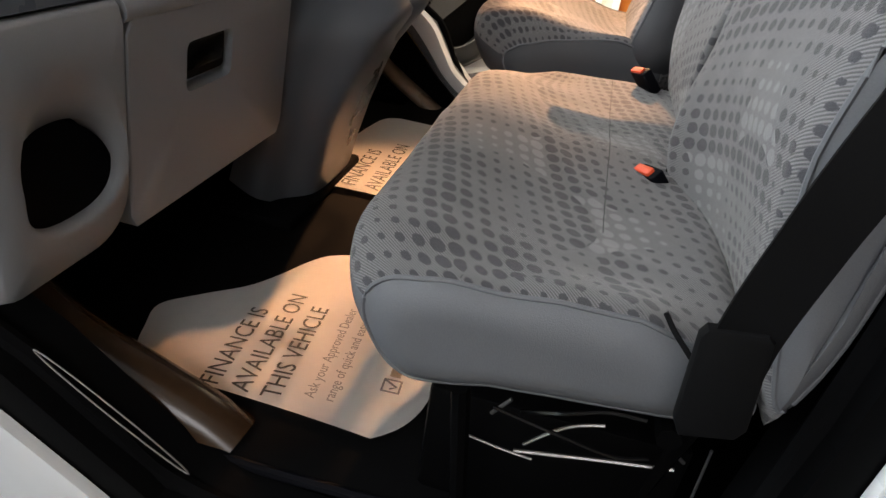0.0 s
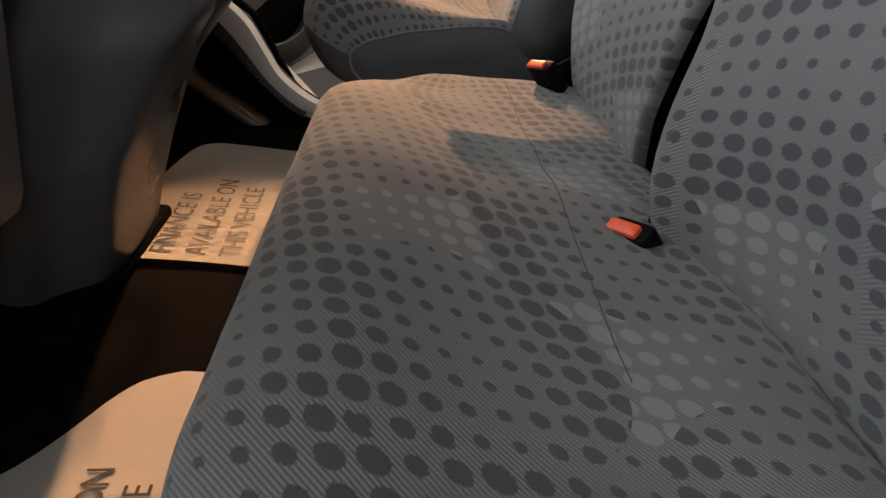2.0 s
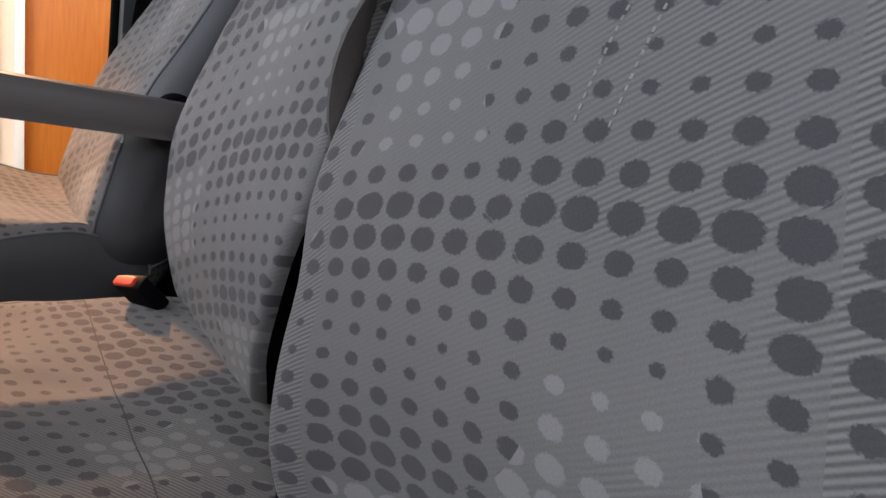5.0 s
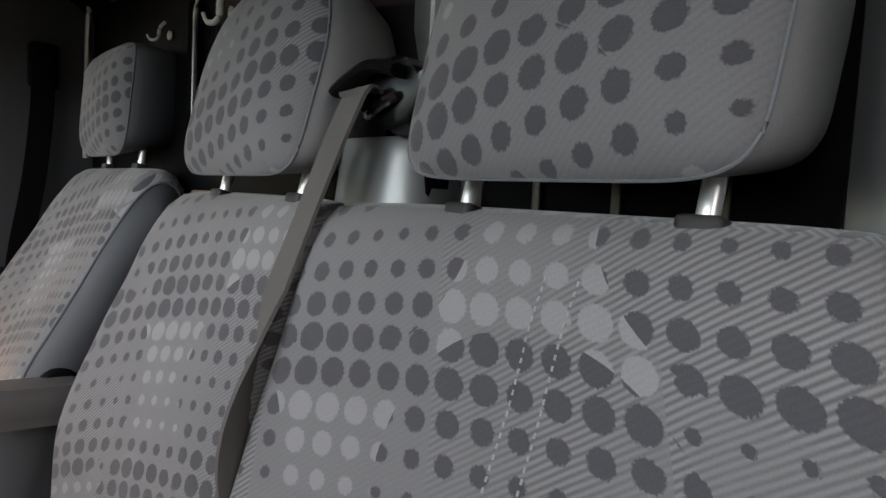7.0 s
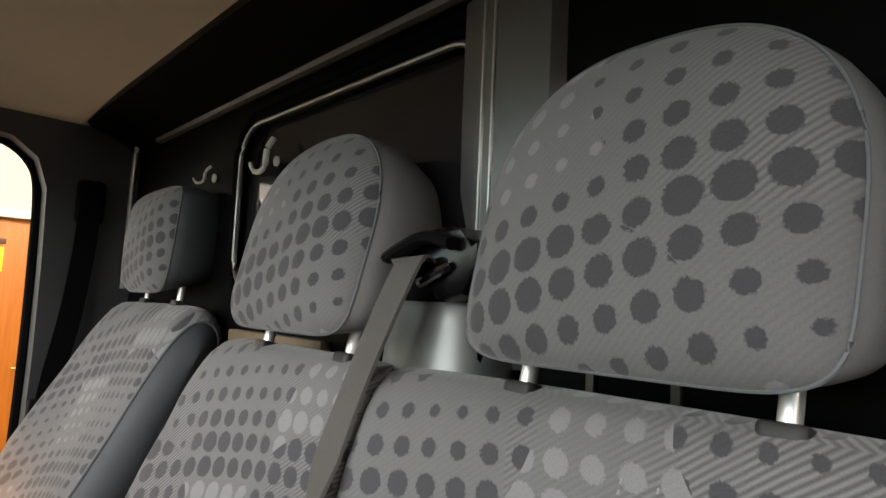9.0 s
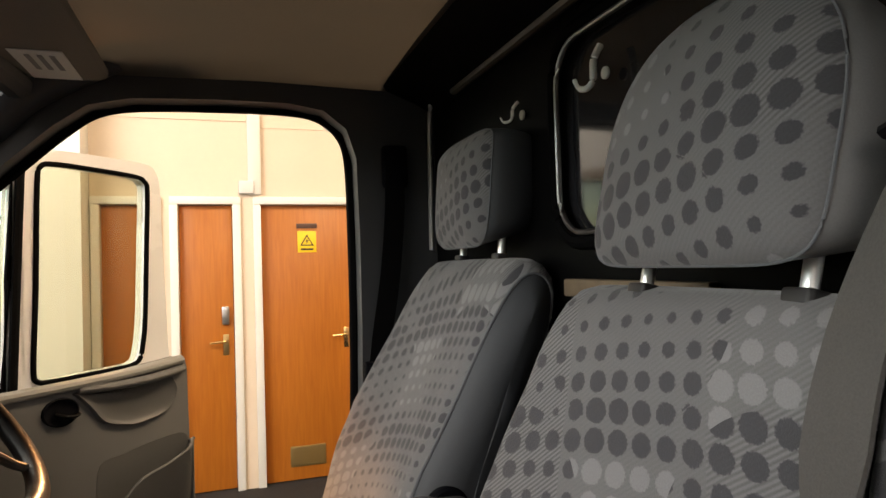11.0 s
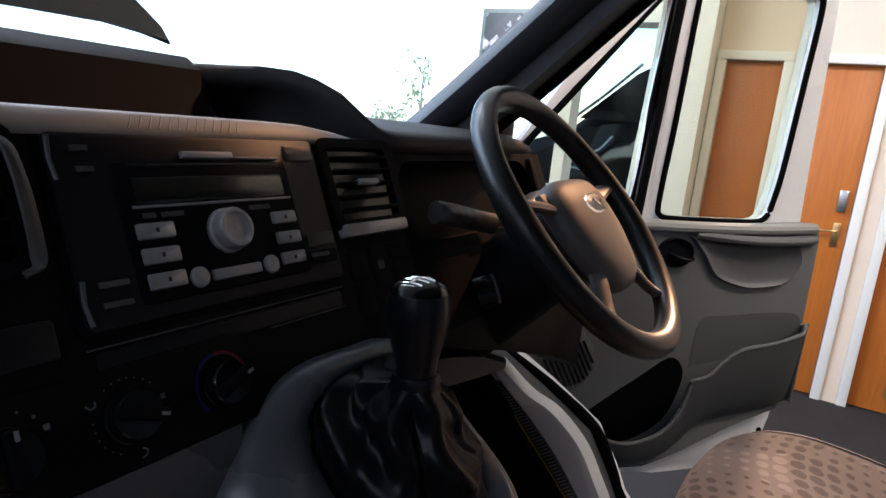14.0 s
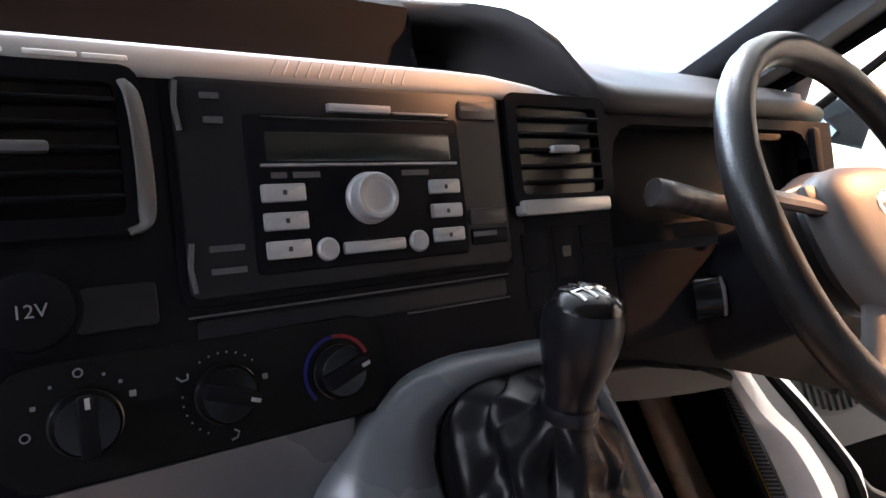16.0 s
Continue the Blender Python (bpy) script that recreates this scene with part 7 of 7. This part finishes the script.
def wall_fittings():
    t = thing("cable_trunking", "white vertical cable trunking with junction box on the wall", "trunking", at=(0.69, 4.19, 2.2))
    bm = bmesh.new()
    box(bm, (0.665, 4.165, 2.17), (0.755, 4.2, 3.88), 0.004)
    part("trunk", bm, WHITE_PAINT, t)
    bm = bmesh.new()
    box(bm, (0.60, 4.150, 2.175), (0.705, 4.2, 2.268), 0.008)
    part("junction_box", bm, MATT_WHITE, t)
    t = thing("alarm_bell", "red round fire alarm sounder on the wall", "alarm", at=(0.15, 4.15, 2.87))
    bm = bmesh.new()
    lathe(bm, [(0, 0), (0.05, 0), (0.062, 0.02), (0.066, 0.05), (0.055, 0.075), (0.03, 0.088), (0, 0.09)], pose(0.15, 4.2, 2.875, 90), 28)
    part("sounder", bm, ALARM_RED, t)
    bm = bmesh.new()
    tube(bm, smooth_path([V(0.10, 4.192, 2.87), V(-0.1, 4.192, 2.875), V(-0.30, 4.192, 2.88)], 4), 0.006, 8)
    part("cable", bm, WHITE_PAINT, t)
    t = thing("wall_box", "grey-green metal box high on the wall", "box", at=(-0.30, 4.15, 2.8))
    bm = bmesh.new()
    box(bm, (-0.358, 4.12, 2.745), (-0.25, 4.2, 2.875), 0.006)
    part("case", bm, GREEN_GREY, t)
    t = thing("loose_cable", "loose loop of dark cable on the wall", "cable", at=(1.5, 4.19, 2.6))
    bm = bmesh.new()
    tube(bm, smooth_path([V(1.62, 4.19, 2.72), V(1.52, 4.18, 2.70), V(1.49, 4.17, 2.60), V(1.55, 4.18, 2.58), V(1.60, 4.19, 2.66), V(1.66, 4.19, 2.68)], 6), 0.006, 6)
    part("loop", bm, DARK_PLASTIC, t)
    t = thing("wall_joint_strip", "thin cream cover strips on the wall", "trim", "", "structure", at=(0, 4.19, 2.6))
    for a, b, z in ((-0.24, 0.66, 2.70), (0.76, 3.5, 2.66)):
        bm = bmesh.new()
        box(bm, (a, 4.192, z), (b, 4.2, z + 0.012), 0.001)
        part("strip", bm, WALL_PAINT, t)
    # white wall with window, and the raised roller shutter beyond it
    bm = bmesh.new()
    for lo, hi in (((-0.70, 3.95, GROUND), (-0.362, 4.36, 3.9)), ((-2.45, 4.10, 2.30), (-0.70, 4.34, 3.9)), ((-2.45, 4.10, GROUND), (-1.95, 4.34, 2.30)), ((-1.95, 4.10, GROUND), (-0.70, 4.34, 1.14)), ((-1.35, 4.12, 1.14), (-1.265, 4.30, 2.30))):
        box(bm, lo, hi)
    structure("wall_north", bm, WHITE_PAINT, "white painted wall with a window opening", "wall", False)
    bm = bmesh.new()
    for k in range(13):
        box(bm, (-9.0, 4.12, 2.76 + k * 0.085), (-2.45, 4.20, 2.835 + k * 0.085), 0.02, 2)
    structure("roller_shutter", bm, SHUTTER, "grey slatted roller shutter, raised", "shutter")
    t = thing("framed_poster", "framed dark patterned poster on the white wall", "poster", at=(-2.0, 4.08, 2.1))
    bm = bmesh.new()
    box(bm, (-2.03, 4.075, 1.86), (-1.62, 4.098, 2.375), 0.004)
    part("frame", bm, GREEN_GREY, t)
    bm = bmesh.new()
    box(bm, (-2.00, 4.066, 1.89), (-1.65, 4.0748, 2.345), 0.001)
    part("print", bm, POSTER, t, "black and white print")


def poster_material(name):
    m = bpy.data.materials.new(name)
    m.use_nodes = True
    t = m.node_tree
    b = t.nodes["Principled BSDF"]
    co, n, r = t.nodes.new("ShaderNodeTexCoord"), t.nodes.new("ShaderNodeTexNoise"), t.nodes.new("ShaderNodeValToRGB")
    n.inputs["Scale"].default_value, n.inputs["Detail"].default_value = 11, 8
    r.color_ramp.elements[0].position, r.color_ramp.elements[0].color = 0.52, (0.05, 0.05, 0.055, 1)
    r.color_ramp.elements[1].position, r.color_ramp.elements[1].color = 0.62, (0.6, 0.6, 0.6, 1)
    t.links.new(co.outputs["Object"], n.inputs["Vector"])
    t.links.new(n.outputs[0], r.inputs[0])
    t.links.new(r.outputs[0], b.inputs["Base Color"])
    return m


POSTER = poster_material("poster_print")
ALARM_RED = material("alarm_red", (0.55, 0.02, 0.02), 0.35)
GREEN_GREY = material("green_grey_paint", (0.16, 0.19, 0.17), 0.5)
SHUTTER = material("shutter_grey", (0.45, 0.46, 0.48), 0.45, metal=0.3, grain=0.05)
wall_fittings()


def parked_car():
    """The dark car behind the showroom window: body, screen, lamps."""
    t = thing("parked_car", "black car standing behind the showroom window", "car", at=(-1.6, 6.2, GROUND))
    bm = bmesh.new()
    rows = []
    for x, h, w in ((-2.48, 0.8, 0.70), (-2.40, 1.15, 0.82), (-2.1, 1.42, 0.88), (-1.72, 1.55, 0.90), (-1.45, 1.80, 0.90), (-1.15, 2.12, 0.90), (-0.8, 2.30, 0.90), (0.2, 2.36, 0.90), (1.4, 2.33, 0.90), (1.85, 2.15, 0.88), (2.0, 1.2, 0.85), (2.02, 0.8, 0.82)):
        rows.append([V(x, 6.1 + w * c, GROUND + 0.25 + (h - 0.25) * s) for c, s in ((-0.98, 0), (-1.03, 0.25), (-1.0, 0.38), (-1.02, 0.55), (-0.97, 0.68), (-0.80, 0.96), (-0.5, 1), (0, 1.01), (0.5, 1), (0.80, 0.96), (0.97, 0.68), (1.02, 0.55), (1.0, 0.38), (1.03, 0.25), (0.98, 0))])
    ring_loft(bm, rows)
    part("body", bm, CAR_BLACK, t, "glossy black body")
    for x in (-1.72, 1.25):
        bm = bmesh.new()
        lathe(bm, [(0, -0.1), (0.32, -0.1), (0.34, 0), (0.32, 0.1), (0, 0.1)], pose(x, 5.25, GROUND + 0.34, 90), 28)
        w = part("wheel", bm, RUBBER, t)
        bm = bmesh.new()
        lathe(bm, [(0, 0.1), (0.20, 0.1), (0.21, 0.11), (0.05, 0.12), (0, 0.12)], pose(x, 5.25, GROUND + 0.34, 90), 20)
        part("rim", bm, SILVER, w)
    # bright strips along the windscreen edge and arch, chrome streaks for the body's reflections
    for name, pts, r in (("screen_trim", [(-1.78, 5.30, 1.58), (-1.45, 5.32, 1.86), (-1.13, 5.36, 2.18)], 0.014),
                         ("reflection_streak", [(-1.72, 5.165, 1.33), (-1.52, 5.16, 1.36), (-1.35, 5.165, 1.42), (-1.24, 5.17, 1.55)], 0.012),
                         ("reflection_streak", [(-1.72, 5.165, 1.25), (-1.48, 5.16, 1.24), (-1.30, 5.16, 1.20), (-1.22, 5.16, 1.12)], 0.014),
                         ("arch_trim", [(-2.02, 5.16, 0.62), (-1.92, 5.155, 0.86), (-1.72, 5.15, 0.96), (-1.50, 5.155, 0.86), (-1.40, 5.16, 0.62)], 0.012)):
        bm = bmesh.new()
        tube(bm, smooth_path([V(*p) for p in pts], 6), r, 8)
        part(name, bm, CHROME, t, "bright metal strip for trim and body reflections")
    bm = bmesh.new()
    prism(bm, [(-1.58, 1.62), (-1.13, 2.02), (-0.80, 2.10), (0.2, 2.12), (0.2, 1.62)], 5.24, 5.30, "y", Matrix.Translation((0, 0, GROUND)))
    part("side_window", bm, BLACK_GLOSS, t)
    bm = bmesh.new()
    prism(bm, [(-2.38, 1.00), (-2.05, 0.98), (-2.0, 1.10), (-2.2, 1.20), (-2.36, 1.16)], 5.22, 5.27, "y", Matrix.Translation((0, 0, GROUND)), 0.005)
    part("headlight", bm, CHROME, t, "bright headlight")


CAR_BLACK = material("black_car_paint", (0.006, 0.006, 0.007), 0.12, coat=0.25, grain=0.05, spec=0.3)
parked_car()


def shell():
    """Plain walls and ceiling that close the showroom."""
    bm = bmesh.new()
    box(bm, (7.0, -9, GROUND), (7.2, 4.4, 3.9))
    structure("wall_south", bm, WALL_PAINT, "plain cream showroom wall", "wall", False)
    bm = bmesh.new()
    box(bm, (-9.2, -9.2, GROUND), (7.2, -9.0, 3.9))
    structure("wall_west", bm, WALL_PAINT, "plain cream showroom wall", "wall", False)
    bm = bmesh.new()
    box(bm, (-9.2, -9.2, 3.9), (7.2, 4.4, 4.05))
    structure("showroom_ceiling", bm, WHITE_PAINT, "white showroom ceiling", "ceiling", False)


shell()


def outside():
    """Pale forecourt and far trees past the raised shutter."""
    bm = bmesh.new()
    box(bm, (-60, 4.45, GROUND - 0.02), (20, 60, GROUND + 0.01))
    structure("forecourt", bm, FORECOURT, "pale concrete forecourt in daylight", "ground", False)
    # dark shape of unknown kind; the post under it is added
    t = thing("dark_shape", "unidentified dark curved shape before the windscreen, on an added post", "display", at=(-1.2, 0.45, GROUND))
    bm = bmesh.new()
    prism(bm, [(0.822, 1.652), (0.79, 1.695), (0.72, 1.745), (0.64, 1.755), (0.45, 1.745), (0.25, 1.715), (0.05, 1.665), (0.25, 1.668), (0.45, 1.674), (0.64, 1.677), (0.74, 1.668)], -1.215, -1.190, "x", None, 0.006)
    part("panel", bm, DARK_PANEL, t)
    bm = bmesh.new()
    tube(bm, [V(-1.2, 0.30, GROUND), V(-1.2, 0.30, 1.69)], 0.014, 10)
    part("post", bm, STEEL, t)


def far_tree(x, y, height, spread, leaves, seed):
    """A small tree beyond the forecourt: tapered trunk, a few limbs, a thin crown of single leaves in clumps."""
    rnd = random.Random(seed)
    t = thing("tree", "pale green young tree beyond the forecourt", "tree", "far trees", at=(x, y, GROUND))
    bm = bmesh.new()
    tube(bm, smooth_path([V(x, y, GROUND), V(x + 0.04, y, GROUND + height * 0.3), V(x - 0.03, y, GROUND + height * 0.6), V(x, y, GROUND + height * 0.9)], 5), [0.07 - 0.0035 * k for k in range(16)], 8)
    ends = []
    for k in range(9):
        a, z = k * 2.4, GROUND + height * (0.35 + 0.055 * k)
        e = V(x + spread * math.cos(a) * rnd.uniform(0.5, 0.9), y + spread * math.sin(a) * 0.7, z + height * 0.16)
        tube(bm, [V(x, y, z), V(x, y, z).lerp(e, 0.5) + V(0, 0, 0.06), e], [0.025, 0.016, 0.006], 6)
        ends += [e, V(x, y, z).lerp(e, 0.6)]
    part("trunk", bm, BARK, t, "thin grey-brown trunk and limbs")
    bm = bmesh.new()
    for k in range(leaves):
        c = rnd.choice(ends) + V(rnd.gauss(0, 0.20), rnd.gauss(0, 0.20), rnd.gauss(0, 0.17)) * spread
        m = Matrix.Translation(c) @ Euler((rnd.uniform(0, 6.3), rnd.uniform(0, 6.3), rnd.uniform(0, 6.3))).to_matrix().to_4x4()
        q = rnd.uniform(0.07, 0.14)
        bm.faces.new([bm.verts.new(m @ V(*p)) for p in ((-q, 0, 0), (0, -q * 0.5, q * 0.1), (q, 0, 0), (0, q * 0.5, q * 0.1))])
    part("crown", bm, LEAF, t, "loose pale green leaves", False)


BARK = material("grey_bark", (0.30, 0.27, 0.23), 0.9, grain=0.3, scale=30)
LEAF = material("pale_leaf", (0.36, 0.42, 0.24), 0.6, grain=0.3, scale=6)
DARK_PANEL = material("dark_panel", (0.010, 0.010, 0.011), 0.35, grain=0.15, scale=20)
FORECOURT = material("pale_concrete", (0.5, 0.49, 0.46), 0.85, grain=0.1, scale=8, stain=0.2)
outside()
far_tree(-11.6, 18.0, 3.9, 1.0, 190, 3)
far_tree(-10.7, 19.2, 3.3, 0.9, 140, 4)
far_tree(-13.2, 18.5, 1.9, 0.8, 130, 5)
